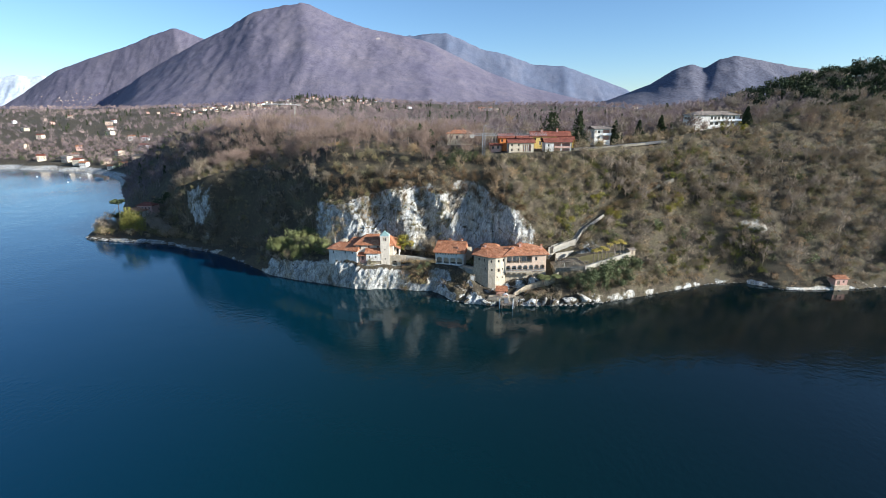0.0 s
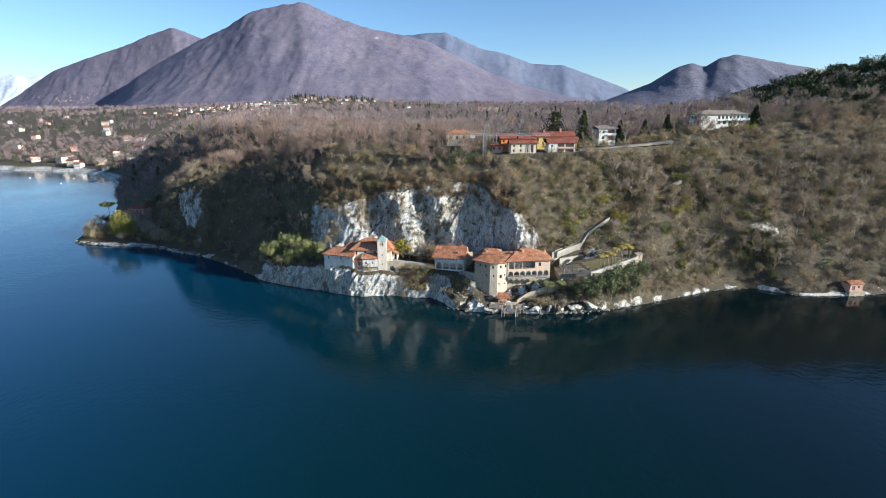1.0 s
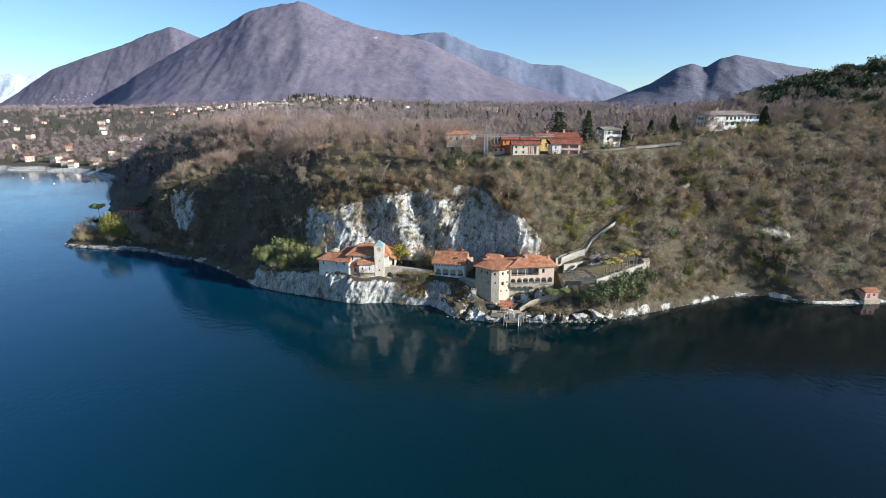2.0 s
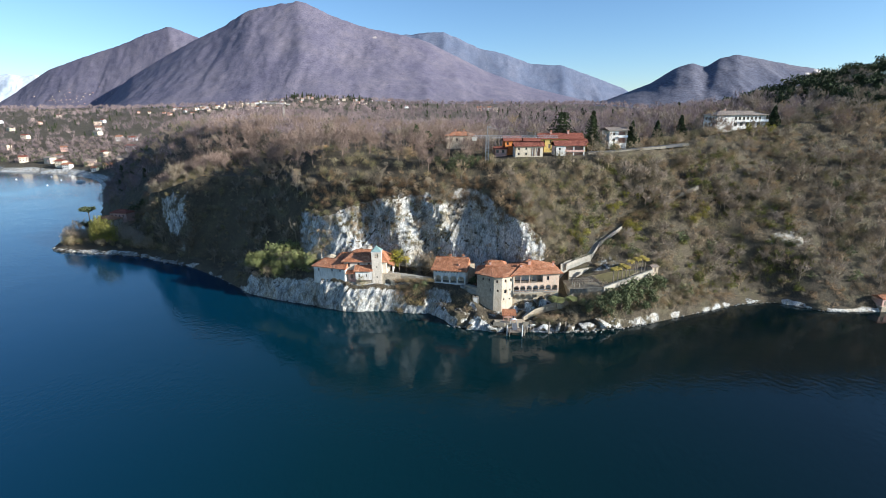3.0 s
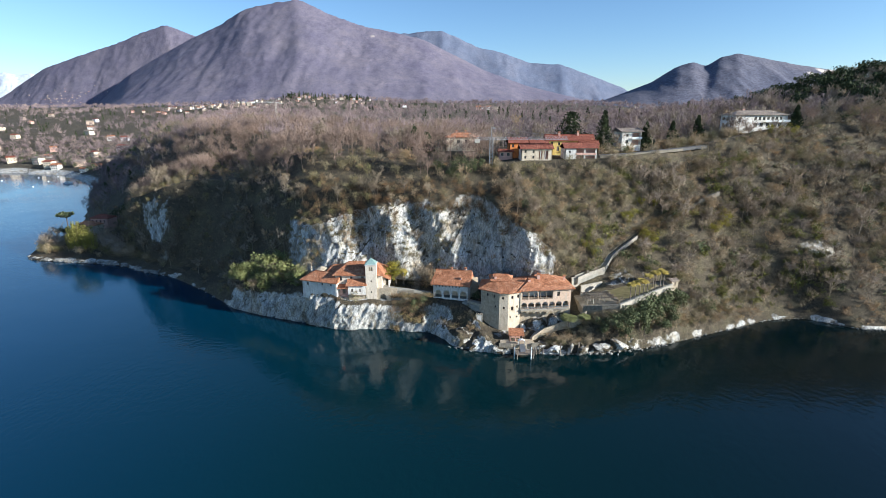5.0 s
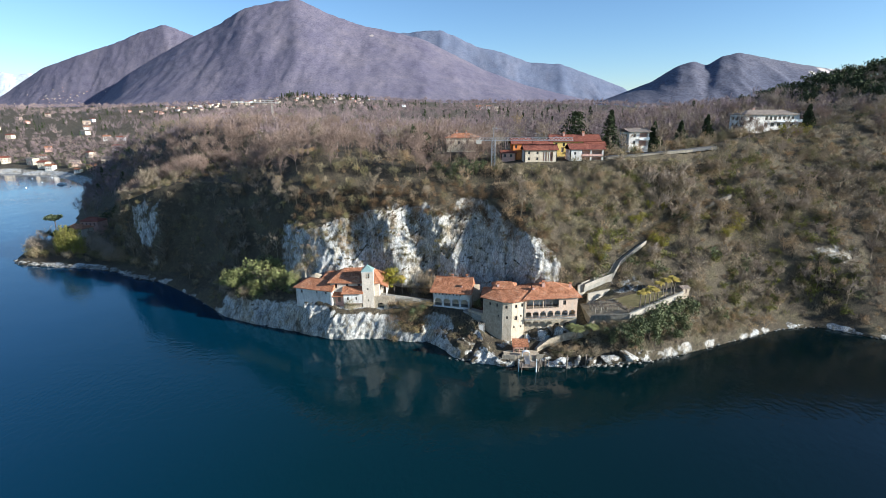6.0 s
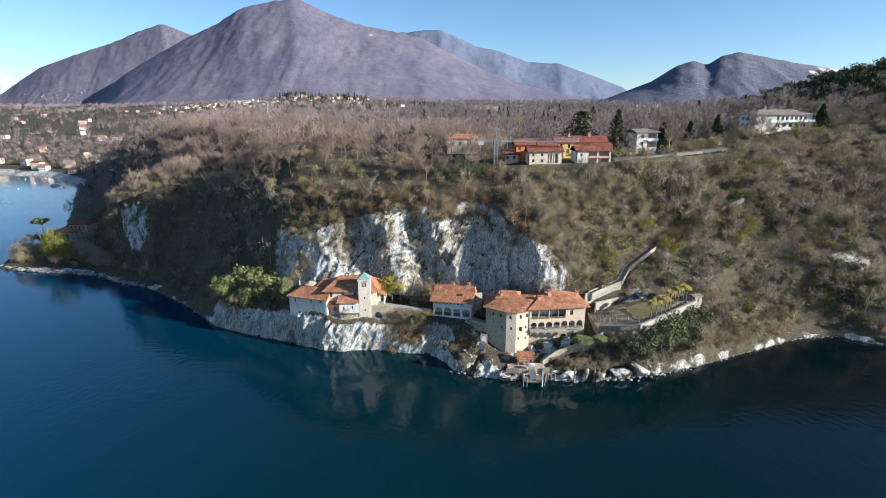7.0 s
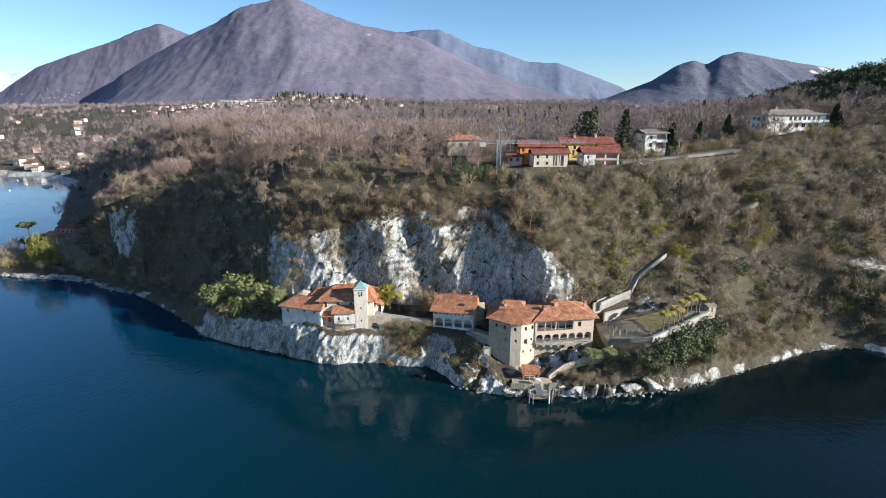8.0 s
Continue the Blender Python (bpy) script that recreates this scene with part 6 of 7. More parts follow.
pav = thing("pavilion", pose(25.0, 209.3, 2.9, 0, 0, -3), "small open shelter with a red tiled roof on the quay", "shelter")
shell(pav, [(0, 0), (5.0, 0), (5.0, 2.6), (0, 2.6)], -0.2, 2.7, 0.3, "plaster_pink", {0: [(0.4, 2.0, 0.0, 2.4, "o"), (2.3, 3.6, 0.0, 2.4, "o"), (3.9, 4.7, 0.9, 2.2, "w")], 1: [(0.6, 2.0, 0, 2.3, "o")]})
bm = bmesh.new()
solid(bm, [(-0.5, -0.7, 2.55), (5.5, -0.7, 2.55), (5.3, 2.8, 4.1), (-0.3, 2.8, 4.1)], 0.2)
part("roof", bm, M["tile"], pav)
for x, y in ((42.6, 202.6), (49.3, 203.0), (42.9, 203.4), (49.7, 203.7)):
    bm = bmesh.new()
    bmesh.ops.create_cone(bm, cap_ends=True, segments=8, radius1=0.24, radius2=0.2, depth=8.5, matrix=Matrix.Translation((0, 0, 0.6)))
    pst = new("mooring_pile", bpy.data.meshes.new("mooring_pile"))
    bm.to_mesh(pst.data)
    bm.free()
    pst.data.materials.append(M["wood"])
    pst.matrix_world = pose(x, y, 0)
    tagged(pst, "weathered grey wooden mooring pile in shallow water", "mooring pile", "mooring piles")

# boathouse along the shore
hut = small_house("boathouse", pose(195.6, 223.6, 2.4, 0, 0, 3), 6.6, 5.0, 3.4, 1.0, "plaster_pink", "tile", "small red-roofed boathouse on the rocky shore", {0: [(1.0, 2.6, 0.2, 2.4, "d"), (4.0, 5.0, 1.2, 2.4, "w")]}, over=0.4)
part("jetty_base", boxes((-0.6, 7.2, -1.0, 5.4, -4.0, -0.1)), M["masonry"], hut)

# ---- the low cape ----
small_house("cape_house", pose(-241.0, 356.0, 10.4, 0, 0, -10), 13.0, 8, 5.2, 2.2, "plaster", "tile", "cream house with a red tiled roof on the low cape", {0: row(1, 11, 4, 1.2, 2.6, 4.2, "w")}, gable_x=False)
small_house("cape_house", pose(-238.0, 366.0, 11.0, 0, 0, -8), 13.0, 8, 7.2, 2.0, "plaster_pink", "tile_new", "pink shaded house with a dark red roof on the cape", {0: row(1, 11, 4, 1.2, 4.4, 6.0, "w")}, gable_x=False)


def plant(name, wood, crown, m, leaf, label, category, group="", tint=0.5):
    """A tree of its own: trunk and crown."""
    ob = new(name)
    ob.empty_display_size = 0.5
    tr = raw("trunk", *wood, M["bark"], smooth=True)
    cr = raw("crown", *crown, M[leaf], [("tint", np.repeat(np.clip(tint + rng.uniform(-0.35, 0.35, len(crown[0]) // 2 + 1), 0, 1), 2)[: len(crown[0])])])
    tr.parent = cr.parent = ob
    ob.matrix_world = m
    return tagged(ob, label, category, group)


# stone pine with a flat crown
r = np.random.default_rng(31)
k = 420
ang, rad = r.uniform(0, 6.283, k), np.sqrt(r.uniform(0, 1, k)) * 4.6
flat_crown = np.stack([np.cos(ang) * rad, np.sin(ang) * rad, 10.6 + r.uniform(-1, 1, k) * (1.9 - rad * 0.28) + 0.3 * np.sin(ang * 3)], -1)
plant("stone_pine", join([prism((0, 0, -6), (0.6, 0, 8.6), 0.35, 0.25, 6)] + [prism((0.6, 0, 8.0), (math.cos(a) * 3, math.sin(a) * 3, 10.2), 0.15, 0.05, 4) for a in (0, 1.2, 2.5, 3.8, 5.0)]), leaves(flat_crown, 0.7, r), pose(-241, 349, 13.6), "leaf", "umbrella-shaped stone pine on the cape", "pine tree", tint=0.7)
n = 6500
clump = rng.integers(0, 34, n)
cx, cy, ch = rng.uniform(-9, 9, 34), rng.uniform(-3, 3, 34), rng.uniform(8, 14, 34)
hgt = rng.uniform(0.12, 1, n) ** 0.8
reach = 0.4 + 1.3 * hgt
ang = rng.uniform(0, 6.283, n)
bam = np.stack([cx[clump] + np.cos(ang) * reach, cy[clump] + np.sin(ang) * reach, ch[clump] * hgt * (1 - 0.05 * np.abs(cx[clump]))], -1)
plant("bamboo_grove", join([prism((cx[i], cy[i], -2), (cx[i] + 0.4, cy[i], ch[i] * 0.9), 0.08, 0.03, 3) for i in range(34)]), leaves(bam, 0.34, rng), pose(-223, 334.5, 4.0, 0, 0, -12) @ Matrix.Diagonal((1.15, 1, 1.55, 1)), "leaf_bamboo", "tall yellow-green bamboo grove on the cape", "bamboo")
for x, y, z, s, nm in ((-234, 350, 9, 1.5, 0), (-246, 352, 8, 1.3, 1), (-222, 376, 14, 2.1, 2), (-214, 372, 18, 1.8, 3)):
    w_, c_ = round_crown(600 + nm, 6, 2.7, 300, 0.42)
    plant("evergreen_tree", w_, c_, pose(x, y, z) @ Matrix.Scale(s, 4), "needle", "dark round evergreen tree on the cape", "tree", "evergreen trees", 0.35)

for i, (x, y, s_) in enumerate(((-251, 343, 2.0), (-246, 340, 2.3), (-240, 339, 1.9), (-254, 346, 1.5), (-209, 336, 2.2), (-204, 333, 2.6), (-199, 331, 2.3), (-194, 327, 1.8), (-212, 340, 2.4), (-188, 322, 1.7))):
    v, f = twig_bush(280 + i, 4.6, 2.6, 620, 0.1, 1.0, 10)
    ob = raw("bare_shrub", v, f, M["twig"], [("tint", np.full(len(v), 0.35 + 0.05 * i))])
    ob.matrix_world = pose(x, y, height(x, y) - 0.5, 0, 0, 37 * i) @ Matrix.Scale(s_, 4)
    tagged(ob, "big leafless grey shrub on the low cape", "shrub", "bare shrubs on the cape")

# ---- boulders and shore rocks ----
def crag(seed, detail=4):
    """A broken limestone block about 1 m in half-size: flat leaning faces with stepped edges."""
    bm = bmesh.new()
    bmesh.ops.create_icosphere(bm, subdivisions=detail, radius=1.0)
    p = np.array([v.co for v in bm.verts])
    f = np.array([[v.index for v in q.verts] for q in bm.faces])
    bm.free()
    r = np.random.default_rng(seed)
    for _ in range(12):
        n = r.normal(size=3)
        n /= np.linalg.norm(n)
        p = p - np.clip(p @ n - r.uniform(0.4, 0.75), 0, None)[:, None] * n
    q = np.stack([p[:, 0] - 0.5 * p[:, 2], p[:, 1], p[:, 2] + 0.3 * p[:, 0]], -1) + seed * 2.7
    if detail > 2:
        p = p * (1 + 0.2 * facets(q * np.array([2.2, 1.6, 1.2]), seed) + 0.12 * facets(q * np.array([6.0, 3.0, 2.6]), seed + 1))[:, None]
    return p, f


def outcrop(name, seed, m, scale, label):
    v, f = crag(seed)
    ob = raw(name, v * np.array(scale) * np.array([1.1, 1.0, 0.85]), f, M["land"], [("rock", np.clip(0.58 + 0.75 * fbm(v * 1.6 + seed * 5.1, 3) - 0.15 * step(0.3, 0.9, v[:, 2]), 0, 1))])
    ob.matrix_world = m
    return tagged(ob, label, "rock", "rock outcrops")


outcrop("boulder", 1, pose(6.2, 213.0, 2.0, 0, 12, 20), (5.2, 4.2, 6.4), "big pale angular boulder at the water's edge")
outcrop("boulder", 2, pose(13.0, 210.6, 1.2, 0, -15, 50), (4.6, 3.4, 3.4), "pale slanting boulder beside the quay")
outcrop("boulder", 3, pose(10.5, 215.5, 3.0, 0, 0, 0), (5.0, 3.6, 4.4), "grey boulder with dry scrub below the path")
outcrop("rock_outcrop", 4, pose(36.0, 216.0, 5.5, 0, 0, 0), (7.4, 3.0, 7.6), "pale rough rock face under the arcade")
outcrop("rock_outcrop", 5, pose(42.0, 215.8, 5.0, 0, 10, 20), (5.0, 2.6, 6.2), "pale rough rock face under the arcade")
outcrop("rock_outcrop", 6, pose(31.0, 215.8, 4.0, 0, 0, 80), (2.6, 2.4, 5.4), "pale rough rock beside the convent wall")
outcrop("boulder", 7, pose(58.0, 205.6, 1.6, 0, 20, 10), (5.0, 3.0, 3.8), "pale tilted shore boulder")
outcrop("boulder", 8, pose(64.5, 206.0, 2.2, 0, 25, 0), (4.4, 2.6, 4.2), "pale tilted shore boulder")
outcrop("boulder", 9, pose(70.5, 207.8, 1.4, 0, -10, 30), (3.6, 2.4, 3.0), "pale tilted shore boulder")
outcrop("boulder", 10, pose(52.0, 204.8, 1.2, 0, 15, 70), (3.8, 2.4, 3.4), "grey shore boulder below the palms")
outcrop("boulder", 12, pose(21.5, 205.6, 0.6, 0, 8, 10), (3.6, 1.8, 2.2), "grey rock under the quay edge")
outcrop("boulder", 13, pose(35.6, 205.4, 0.5, 0, -8, 30), (2.6, 1.6, 2.0), "grey rock under the quay edge")
outcrop("boulder", 11, pose(41.0, 205.2, 1.2, 0, 5, 20), (4.2, 2.0, 3.4), "grey shore boulder beside the landing stage")
for i, (x, y, z, sx, sy, sz) in enumerate(((18.5, 206.5, 1.0, 3.4, 2.2, 3.4), (23.5, 205.2, 0.4, 2.4, 1.4, 2.0), (36.5, 207.5, 1.4, 3.0, 2.4, 3.6), (46.5, 205.0, 0.8, 3.4, 2.0, 3.2))):
    outcrop("boulder", 60 + i, pose(x, y, z, 0, 20 - 9 * i, 25 * i), (sx, sy, sz), "grey angular shore rock beside the landing stage")
sx_ = rng.uniform(-21, -4, 70)
sy_ = 229.4 - rng.uniform(0, 4.5, 70)
stuff("terrace_scrub", [tuft(330 + k, 2.6, 80) for k in range(4)], np.stack([sx_, sy_, np.maximum([height(a, b) - 0.2 for a, b in zip(sx_, sy_)], np.where(sy_ > 228.6, 13.2, 0))], -1), rng.uniform(0.7, 1.2, 70), rng.uniform(0, 1, 70), M["scrub"], "brown scrub hanging below the terrace wall", "scrub")
sx_ = rng.uniform(53, 68, 60)
sy_ = np.interp(sx_, [53, 60, 66, 70], [214.4, 212.0, 210.8, 212.6]) - rng.uniform(0, 2.6, 60)
stuff("garden_edge_scrub", brush, np.stack([sx_, sy_, [height(a, b) - 0.2 for a, b in zip(sx_, sy_)]], -1), rng.uniform(0.4, 0.8, 60), rng.uniform(0, 1, 60), M["brush"], "brown bare shrubs along the front of the garden", "scrub")
sx_ = np.concatenate([rng.uniform(38, 56, 50), rng.uniform(60, 122, 190)])
sy_ = np.interp(sx_, *np.array(SHORE).T) + rng.uniform(2.2, 7.5, 240)
keep = ~((sx_ > 66) & (sx_ < 93) & (sy_ > np.interp(sx_, [66, 79, 92.5], [209.5, 216.5, 224.3]))) & ~((sx_ < 56) & (sy_ > 211))
sx_, sy_ = sx_[keep], sy_[keep]
stuff("shore_brush", brush, np.stack([sx_, sy_, [height(a, b) - 0.3 for a, b in zip(sx_, sy_)]], -1), rng.uniform(0.3, 0.6, len(sx_)), rng.uniform(0, 1, len(sx_)), M["brush"], "tan brushwood above the rocky waterline", "brushwood")
sx_ = rng.uniform(69, 93, 60)
sy_ = np.interp(sx_, [67.4, 77.5, 92], [235.4, 243.0, 250.6]) - rng.uniform(3.2, 6.0, 60) * rng.choice([1, 1, -0.9], 60)
stuff("stair_side_brush", brush, np.stack([sx_, sy_, [height(a, b) - 0.5 for a, b in zip(sx_, sy_)]], -1), rng.uniform(0.35, 0.6, 60), rng.uniform(0, 1, 60), M["brush"], "olive and tan brush beside the stairway", "brushwood")
xs_ = np.concatenate([-255 + 360 * rng.uniform(0, 1, 420), 40 + 190 * rng.uniform(0, 1, 520)])
ys_ = np.interp(xs_, *np.array(SHORE).T) + rng.normal(0.4, 0.9, len(xs_))
shapes_ = [crag(20 + i, 1) for i in range(6)]
stuff("shore_rocks", [(v * np.array([1.0, 0.7, 0.5]), f) for v, f in shapes_], np.stack([xs_, ys_, np.full_like(xs_, 0.15)], -1), rng.uniform(0.25, 1.15, len(xs_)) ** 1.3, rng.uniform(0, 1, len(xs_)), M["shingle"], "pale broken rocks along the waterline", "rocks")

xs_ = rng.uniform(-258, -150, 150)
ys_ = np.interp(xs_, *np.array(SHORE).T) + rng.uniform(-0.5, 4.0, len(xs_))
stuff("cape_rocks", [(v * np.array([1.2, 0.9, 0.55]), f) for v, f in shapes_], np.stack([xs_, ys_, np.full_like(xs_, 0.7)], -1), rng.uniform(0.8, 2.4, len(xs_)), rng.uniform(0, 1, len(xs_)), M["shingle"], "pale flat slabs along the shore of the cape", "rocks")
xs_ = rng.uniform(-255, -170, 110)
ys_ = np.interp(xs_, *np.array(SHORE).T) + rng.uniform(6, 16, len(xs_))
stuff("cape_brush", brush, np.stack([xs_, ys_, [height(a, b) - 0.3 for a, b in zip(xs_, ys_)]], -1), rng.uniform(0.5, 1.2, len(xs_)), rng.uniform(0, 1, len(xs_)), M["brush"], "tan brushwood above the shore of the cape", "brushwood")

# ---- trees by the buildings ----
w_, c_ = round_crown(640, 9.6, 3.3, 1500, 0.3, 0.24, 14)
plant("magnolia_tree", w_, c_, pose(-20.0, 238.6, 15.8), "leaf_yellow", "yellow-green broadleaf tree on the church terrace", "tree", tint=0.65)
for x, y, z, s in ((-94, 256, 11, 1.1), (-88, 252, 10.5, 1.3), (-82, 255, 12, 1.55), (-76, 251, 11.5, 1.5), (-70, 249, 11.5, 1.45), (-65, 245, 11.5, 1.25), (-61.5, 241, 12, 1.1), (-80, 248, 10, 1.1), (-72, 257, 15, 1.3)):
    i = int(rng.integers(0, 1000))
    w_, c_ = round_crown(i, 6.8, 3.1, 1500, 0.25, 0.05, 14)
    plant("evergreen_oak", w_, c_, pose(x, y, z, 0, 0, i) @ Matrix.Scale(s * 1.25, 4), "leaf_olive", "dense olive-green evergreen oak on the rocky shore", "tree", "evergreen oaks by the church", rng.uniform(0.35, 0.75))
for i, (x, y, s_) in enumerate(((-98, 256, 1.2), (-91, 250, 1.1), (-84, 247, 1.2), (-68, 245.5, 1.1), (-75, 246.5, 0.9))):
    v, f = twig_bush(295 + i, 5.4, 2.8, 520, 0.09, 1.0, 9)
    ob = raw("bare_shrub", v, f, M["twig"], [("tint", np.full(len(v), 0.7 + 0.05 * i))])
    ob.matrix_world = pose(x, y, height(x, y) - 0.5, 0, 0, 61 * i) @ Matrix.Scale(s_, 4)
    tagged(ob, "pale grey leafless shrub among the evergreen oaks", "shrub", "bare shrubs by the church")
for x, y, z, s in ((60, 208, 7, 0.8), (65, 207.5, 6.5, 0.95), (70, 209.5, 7.5, 1.1), (74.5, 211.5, 8, 1.25), (78.5, 214, 8.5, 1.2), (83, 217, 9.5, 1.2), (87, 219.5, 9.5, 1.15), (91, 222.5, 10, 1.1), (96, 224.5, 9.5, 1.0), (76, 209.5, 5.5, 0.9), (84, 213.5, 6, 0.9), (90, 217.5, 6.5, 0.9), (68, 206.6, 4.5, 0.7), (-8, 228.5, 8.5, 0.75), (-11.5, 227.5, 8, 0.6), (14.0, 228.0, 12.6, 0.5)):
    i = int(rng.integers(0, 1000))
    w_, c_ = round_crown(i, 6.6, 2.7, 900, 0.26, 0.0, 12)
    plant("evergreen_tree", w_, c_, pose(x, y, z, 0, 0, i) @ Matrix.Scale(s * 1.25, 4), "leaf", "dark green evergreen tree below the garden wall", "tree", "evergreens below the garden", rng.uniform(0.1, 0.6))
PALMS = ((71.3, 214.9, 6.4), (73.8, 216.6, 6.0), (76.0, 217.6, 6.6), (78.2, 219.2, 5.2), (80.4, 221.0, 6.8), (84.5, 223.8, 6.6), (87.6, 226.0, 6.4), (89.5, 227.4, 5.0), (85.0, 226.6, 5.8))
for i, (x, y, t) in enumerate(PALMS):
    plant("palm_tree", *palm(700 + i, t + 0.8, 40, 2.0), pose(x, y, 16.2 + 0.1 * (x - 71.3)), "frond", "slim palm tree with yellowish fronds in the garden", "palm tree", "garden palms", 0.6)
plant("palm_tree", *palm(720, 6.0), pose(-16.6, 238.4, 15.5), "frond", "slim palm beside the yellow-green tree on the terrace", "palm tree", tint=0.75)
plant("date_palm", *palm(721, 3.4, 90, 3.9), pose(47.4, 211.3, 8.2), "leaf_olive", "broad low palm below the convent arcade", "palm tree", tint=0.2)
plant("date_palm", *palm(722, 2.4, 60, 2.8), pose(53.2, 211.2, 9.6), "leaf_olive", "small spreading palm beside the ramp", "palm tree", tint=0.5)

# conifers on the plateau
for x, y, z, t, wd, fl, nm, lb in ((64.8, 292, 68, 18, 7.0, True, "cedar_tree", "wide dark grey-green cedar behind the farmhouse"), (79.6, 286, 67.5, 19, 5.2, False, "conifer_tree", "tall dark conifer beside the white house"), (101, 287, 68.5, 12, 3.8, False, "conifer_tree", "rounded dark green conifer beside the white house"), (192, 312, 77, 12, 3.4, False, "conifer_tree", "dark conifer beside the villa"), (-14, 300, 66, 13, 4.2, False, "conifer_tree", "dark pine among bare plateau trees"), (-8, 296, 66, 10, 3.6, True, "conifer_tree", "low dark pine among bare plateau trees"), (120, 300, 70, 11, 3.0, False, "conifer_tree", "dark conifer beside the plateau road"), (134, 302, 72, 12, 3.0, False, "conifer_tree", "slim dark conifer beside the plateau road"), (-118, 420, 62, 15, 3.6, False, "conifer_tree", "tall dark spruce in the bare woods"), (-104, 430, 64, 14, 3.4, False, "conifer_tree", "tall dark spruce in the bare woods")):
    plant(nm, *conifer(int(x * 3) % 97, t * 1.1, wd * 1.35, 1700, 0.55, fl), pose(x, y, z), "needle", lb, "conifer", tint=0.4)
for x, y, s in ((4, 259, 1.1), (9, 260, 1.2), (13.5, 260.5, 1.0), (17, 262, 0.8), (-1, 262, 0.9)):
    i = int(rng.integers(0, 1000))
    w_, c_ = round_crown(i, 6.5, 2.8, 800, 0.24, 0.0, 9)
    plant("evergreen_tree", w_, c_, pose(x, y, height(x, y) - 0.3) @ Matrix.Scale(s, 4), "leaf", "dense green evergreen at the plateau edge", "tree", "evergreens at the plateau edge", 0.3)
for x, y, s, tn in ((121, 253, 1.0, 0.8), (125, 255, 0.9, 0.9), (128.5, 256, 0.8, 0.7), (170, 300, 1.2, 0.6), (178, 301, 1.1, 0.7), (186, 302, 1.2, 0.5), (88, 247, 1.0, 0.7), (92, 246, 1.1, 0.5), (84, 252, 0.9, 0.6), (80, 250, 0.9, 0.6), (96, 258, 0.8, 0.5), (88, 256, 0.8, 0.7), (128, 258, 1.3, 0.8), (64, 238, 0.8, 0.6), (66.5, 241, 0.9, 0.7), (62, 236, 0.7, 0.5), (60, 239, 0.8, 0.8)):
    i = int(rng.integers(0, 1000))
    w_, c_ = round_crown(i, 5.0, 2.4, 700, 0.2, 0.0, 10)
    plant("laurel_bush", w_, c_, pose(x, y, height(x, y) - 0.5) @ Matrix.Scale(s, 4), "leaf_yellow", "sunlit yellow-green laurel bush on the slope", "bush", "laurel bushes", tn)

# ---- single bare trees on the near slopes ----
kinds = []
for i, (wood, crown) in enumerate(trees):
    ob = new("bare_tree")
    ob.empty_display_size = 0.5
    tr, cr = raw("trunk", *wood, M["bark"]), raw("crown", *crown, M["twig"], [("tint", np.full(len(crown[0]), 0.15 + 0.12 * i))])
    tr.parent = cr.parent = ob
    kinds.append(tagged(ob, ("leafless grey-brown tree rooted on the steep slope", "leafless brown tree with fine twigs on the slope")[i % 2], "tree", "bare slope trees"))
near_p, _ = sow(270, near_zone * (cell_band < 5.2) * (cells[:, 0] > -110))
cape_p = np.array([(x, y, height(x, y)) for x, y in ((-247, 341), (-243, 338), (-240, 345), (-208, 336), (-204, 333), (-211, 339), (-200, 332), (-213, 366), (-250, 346))])
near_p = np.concatenate([near_p, cape_p])
for i, q in enumerate(near_p):
    s = rng.uniform(0.6, 1.15)
    m = pose(q[0], q[1], q[2] - 0.3, 0, 0, rng.uniform(0, 360)) @ Matrix.Scale(s, 4)
    if i < len(kinds):
        kinds[i].matrix_world = m
    else:
        ob = copy_thing(kinds[i % len(kinds)], m)
        ob.matrix_world = m

# ---- distant houses ----
PAINT = ["plaster_white", "plaster", "plaster_peach", "plaster_pink", "white", "plaster"]
models = []
for i in range(6):
    ob = thing("distant_house", pose(0, 0, 0), "small pale distant house with a tiled roof", "house", "distant houses")
    w, d, t = 9 + 2 * (i % 3), 8 + (i % 2) * 2, 5.5 + (i % 3)
    part("wall", boxes((-w / 2, w / 2, -d / 2, d / 2, -3, t)), M[PAINT[i]], ob)
    bm = bmesh.new()
    solid(bm, [(-w / 2 - 0.6, -d / 2 - 0.6, t), (w / 2 + 0.6, -d / 2 - 0.6, t), (w / 2 + 0.6, 0, t + 2.2), (-w / 2 - 0.6, 0, t + 2.2)], 0.25)
    solid(bm, [(-w / 2 - 0.6, 0, t + 2.2), (w / 2 + 0.6, 0, t + 2.2), (w / 2 + 0.6, d / 2 + 0.6, t), (-w / 2 - 0.6, d / 2 + 0.6, t)], 0.25)
    part("roof", bm, M[("tile", "tile_new", "tile_grey")[i % 3]], ob)
    for k in range(3):
        for z in (1.0, 3.6):
            part("window", boxes((-w / 2 + 1.2 + k * (w - 2.4) / 2.4, -w / 2 + 2.3 + k * (w - 2.4) / 2.4, -d / 2 - 0.05, -d / 2 + 0.1, z, z + 1.3)), M["glass"], ob)
    models.append(ob)


def settle(x, y, s=1.0, i=None, turn=None):
    i = int(rng.integers(0, 6)) if i is None else i
    m = pose(x, y, height(x, y) + 0.3, 0, 0, rng.uniform(-35, 35) if turn is None else turn) @ Matrix.Scale(s, 4)
    if not models[i].get("placed"):
        models[i]["placed"] = 1
        models[i].matrix_world = m
    else:
        copy_thing(models[i], m).matrix_world = m


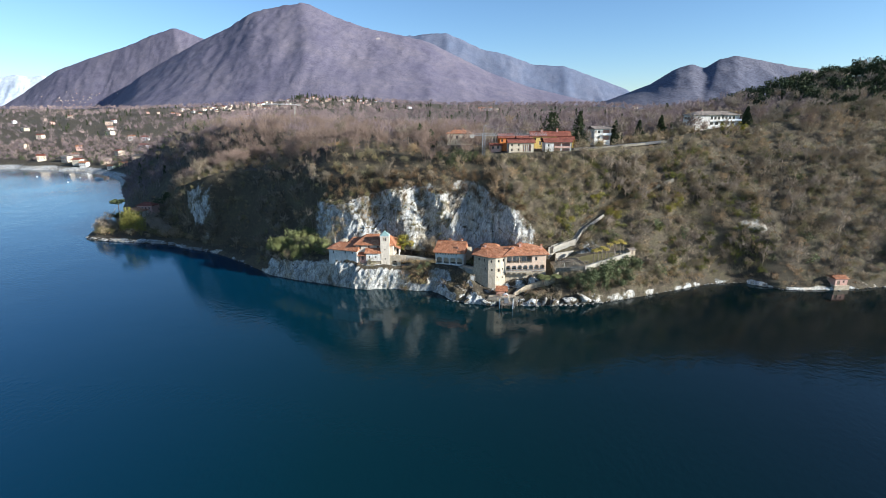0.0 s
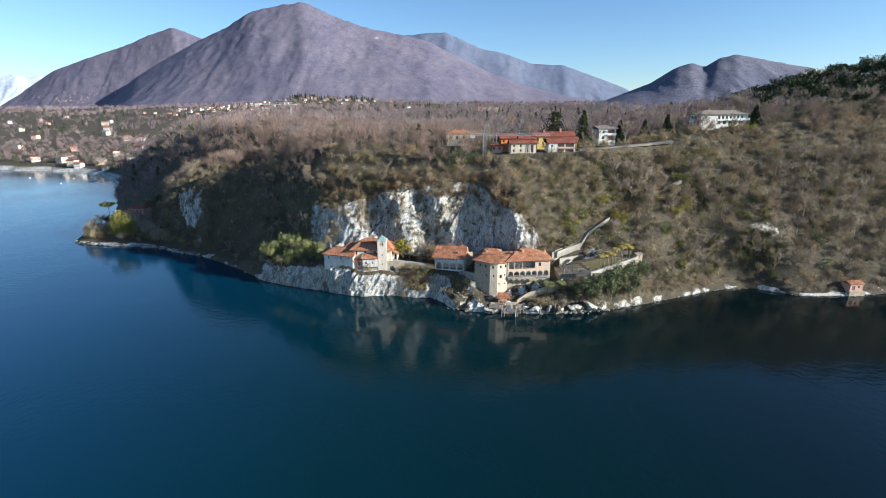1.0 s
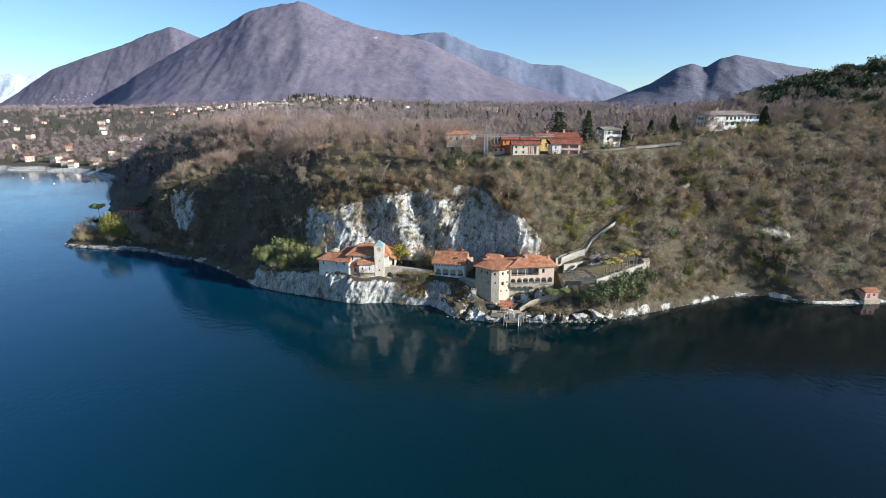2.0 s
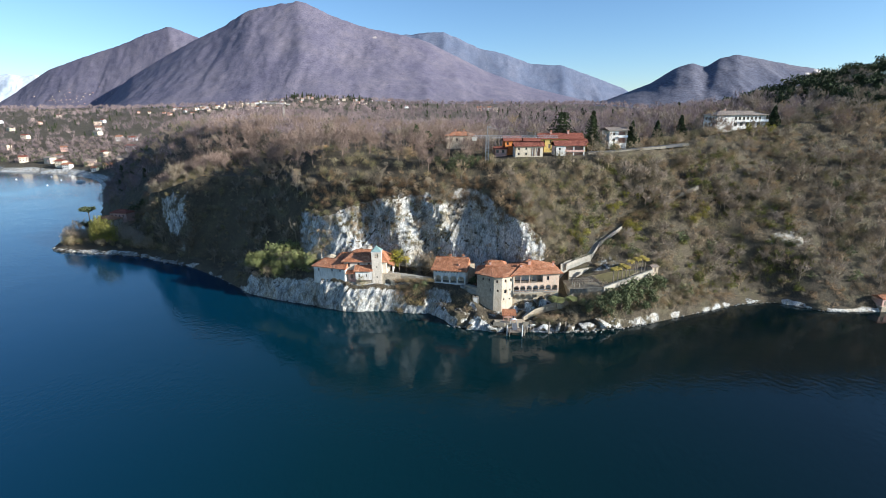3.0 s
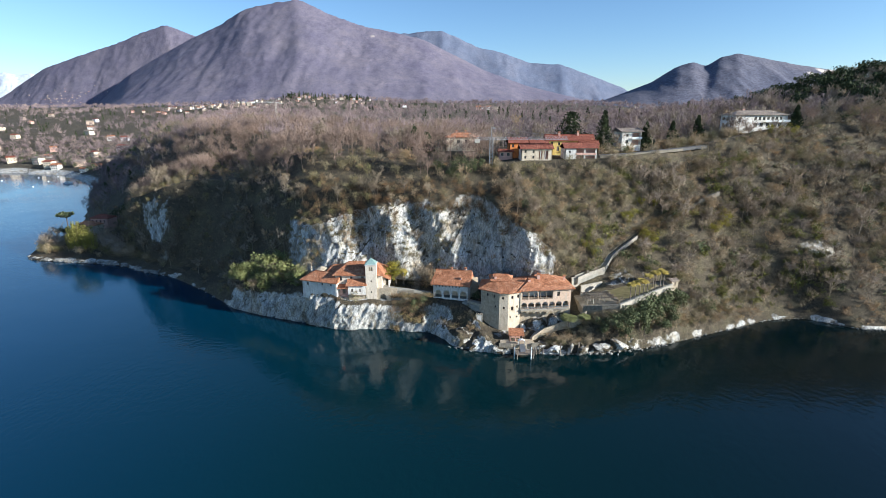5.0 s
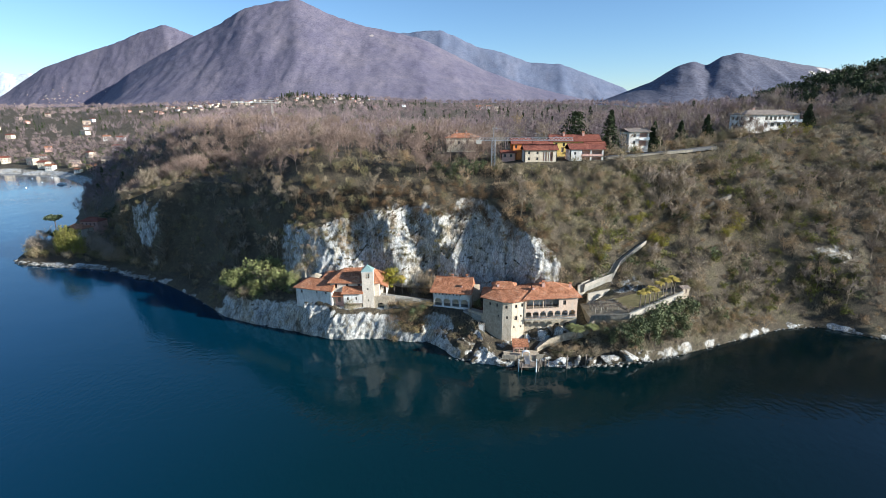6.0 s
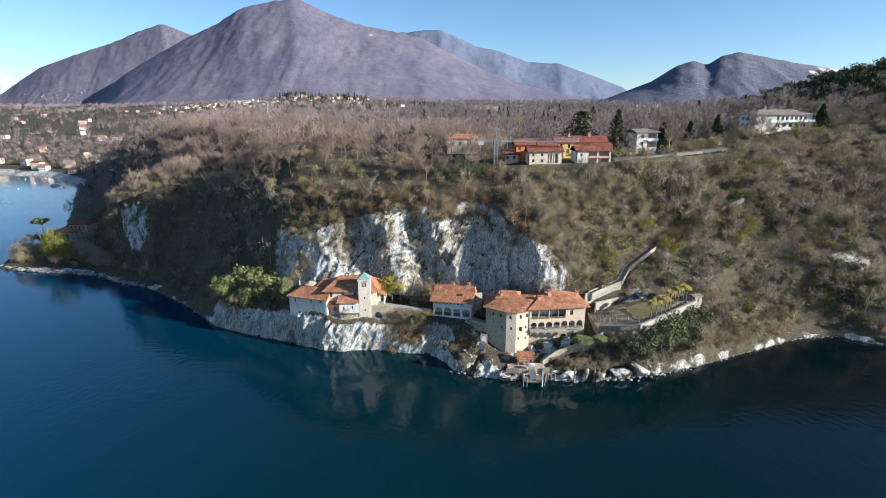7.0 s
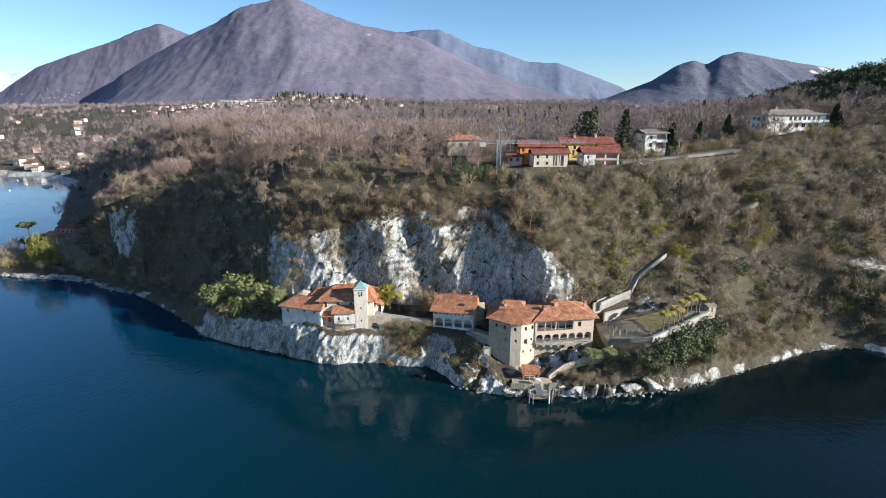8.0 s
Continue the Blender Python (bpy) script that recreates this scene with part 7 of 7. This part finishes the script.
for x, y, s, i in ((-497, 755, 1.25, 3), (-478, 765, 1.2, 2), (-512, 748, 0.9, 0), (-583, 790, 1.2, 0), (-600, 800, 1.1, 1), (-553, 800, 1.1, 2), (-570, 862, 1.1, 1), (-548, 900, 1.4, 4), (-640, 830, 1.1, 5), (-655, 870, 1.0, 0), (-700, 850, 1.1, 1), (-400, 745, 1.0, 0), (-375, 770, 1.0, 5), (-610, 1010, 1.2, 4), (-640, 1015, 1.2, 0), (-560, 1130, 1.0, 5), (-740, 1100, 1.2, 5), (-790, 1180, 1.2, 0), (-880, 1080, 1.1, 1), (-690, 930, 1.0, 3), (-820, 960, 1.1, 2), (-860, 900, 1.1, 0), (-330, 900, 1.0, 1), (-300, 760, 0.9, 4)):
    settle(x, y, s, i)
for k in range(52):
    settle(rng.normal(-740, 110), rng.uniform(1480, 1790), rng.uniform(0.65, 1.05))
for k in range(34):
    settle(rng.uniform(-560, -180), rng.uniform(1560, 1850), rng.uniform(0.6, 0.95))
for k in range(22):
    settle(rng.uniform(-1500, 900), rng.uniform(1100, 1700), rng.uniform(0.8, 1.2))
settle(95, 1250, 1.3, 3, 0)
settle(120, 1260, 1.2, 0, 0)
left_pts = np.array([v.co for v in bpy.data.objects["mountain_left"].data.vertices])
for k in range(46):
    x, z = rng.normal(-3120, 175), rng.normal(219, 38)
    near = left_pts[np.argmin((left_pts[:, 0] - x) ** 2 + (left_pts[:, 2] - z) ** 2 * 2)]
    i = (1, 2, 5, 3)[int(rng.integers(0, 4))]
    m = pose(near[0] + rng.uniform(-8, 8), near[1] - 3, near[2] + 1, 0, 0, rng.uniform(-30, 30)) @ Matrix.Scale(rng.uniform(0.35, 0.6), 4)
    copy_thing(models[i], m).matrix_world = m

# boat and buoys in the bay
bt = thing("motor_boat", pose(-478, 668, 0, 0, 0, 12), "white covered motor boat moored in the bay", "boat")
bm = bmesh.new()
ring = [(-5, -1.5), (3, -1.6), (6, 0), (3, 1.6), (-5, 1.5)]
for (x, y), (x2, y2) in zip(ring, ring[1:] + ring[:1]):
    bm.faces.new([bm.verts.new(p) for p in ((x * 0.9, y * 0.8, -0.6), (x2 * 0.9, y2 * 0.8, -0.6), (x2, y2, 1.5), (x, y, 1.5))])
bm.faces.new([bm.verts.new((x, y, 1.45)) for x, y in ring])
part("hull", bm, M["white"], bt)
bm = boxes((-3.5, 2.0, -1.1, 1.1, 1.4, 2.6))
bmesh.ops.bevel(bm, geom=bm.edges[:], offset=0.3, segments=2, affect="EDGES")
part("cover", bm, M["white"], bt)
for x, y in ((-563, 728), (-520, 690), (-455, 652), (-590, 700), (-500, 640), (-545, 740)):
    bm = bmesh.new()
    bmesh.ops.create_uvsphere(bm, u_segments=10, v_segments=6, radius=0.9)
    by = new("buoy", bpy.data.meshes.new("buoy"))
    bm.to_mesh(by.data)
    bm.free()
    by.data.materials.append(M["white"])
    by.matrix_world = pose(x, y, 0.2)
    tagged(by, "round white mooring buoy floating in the bay", "buoy", "mooring buoys")
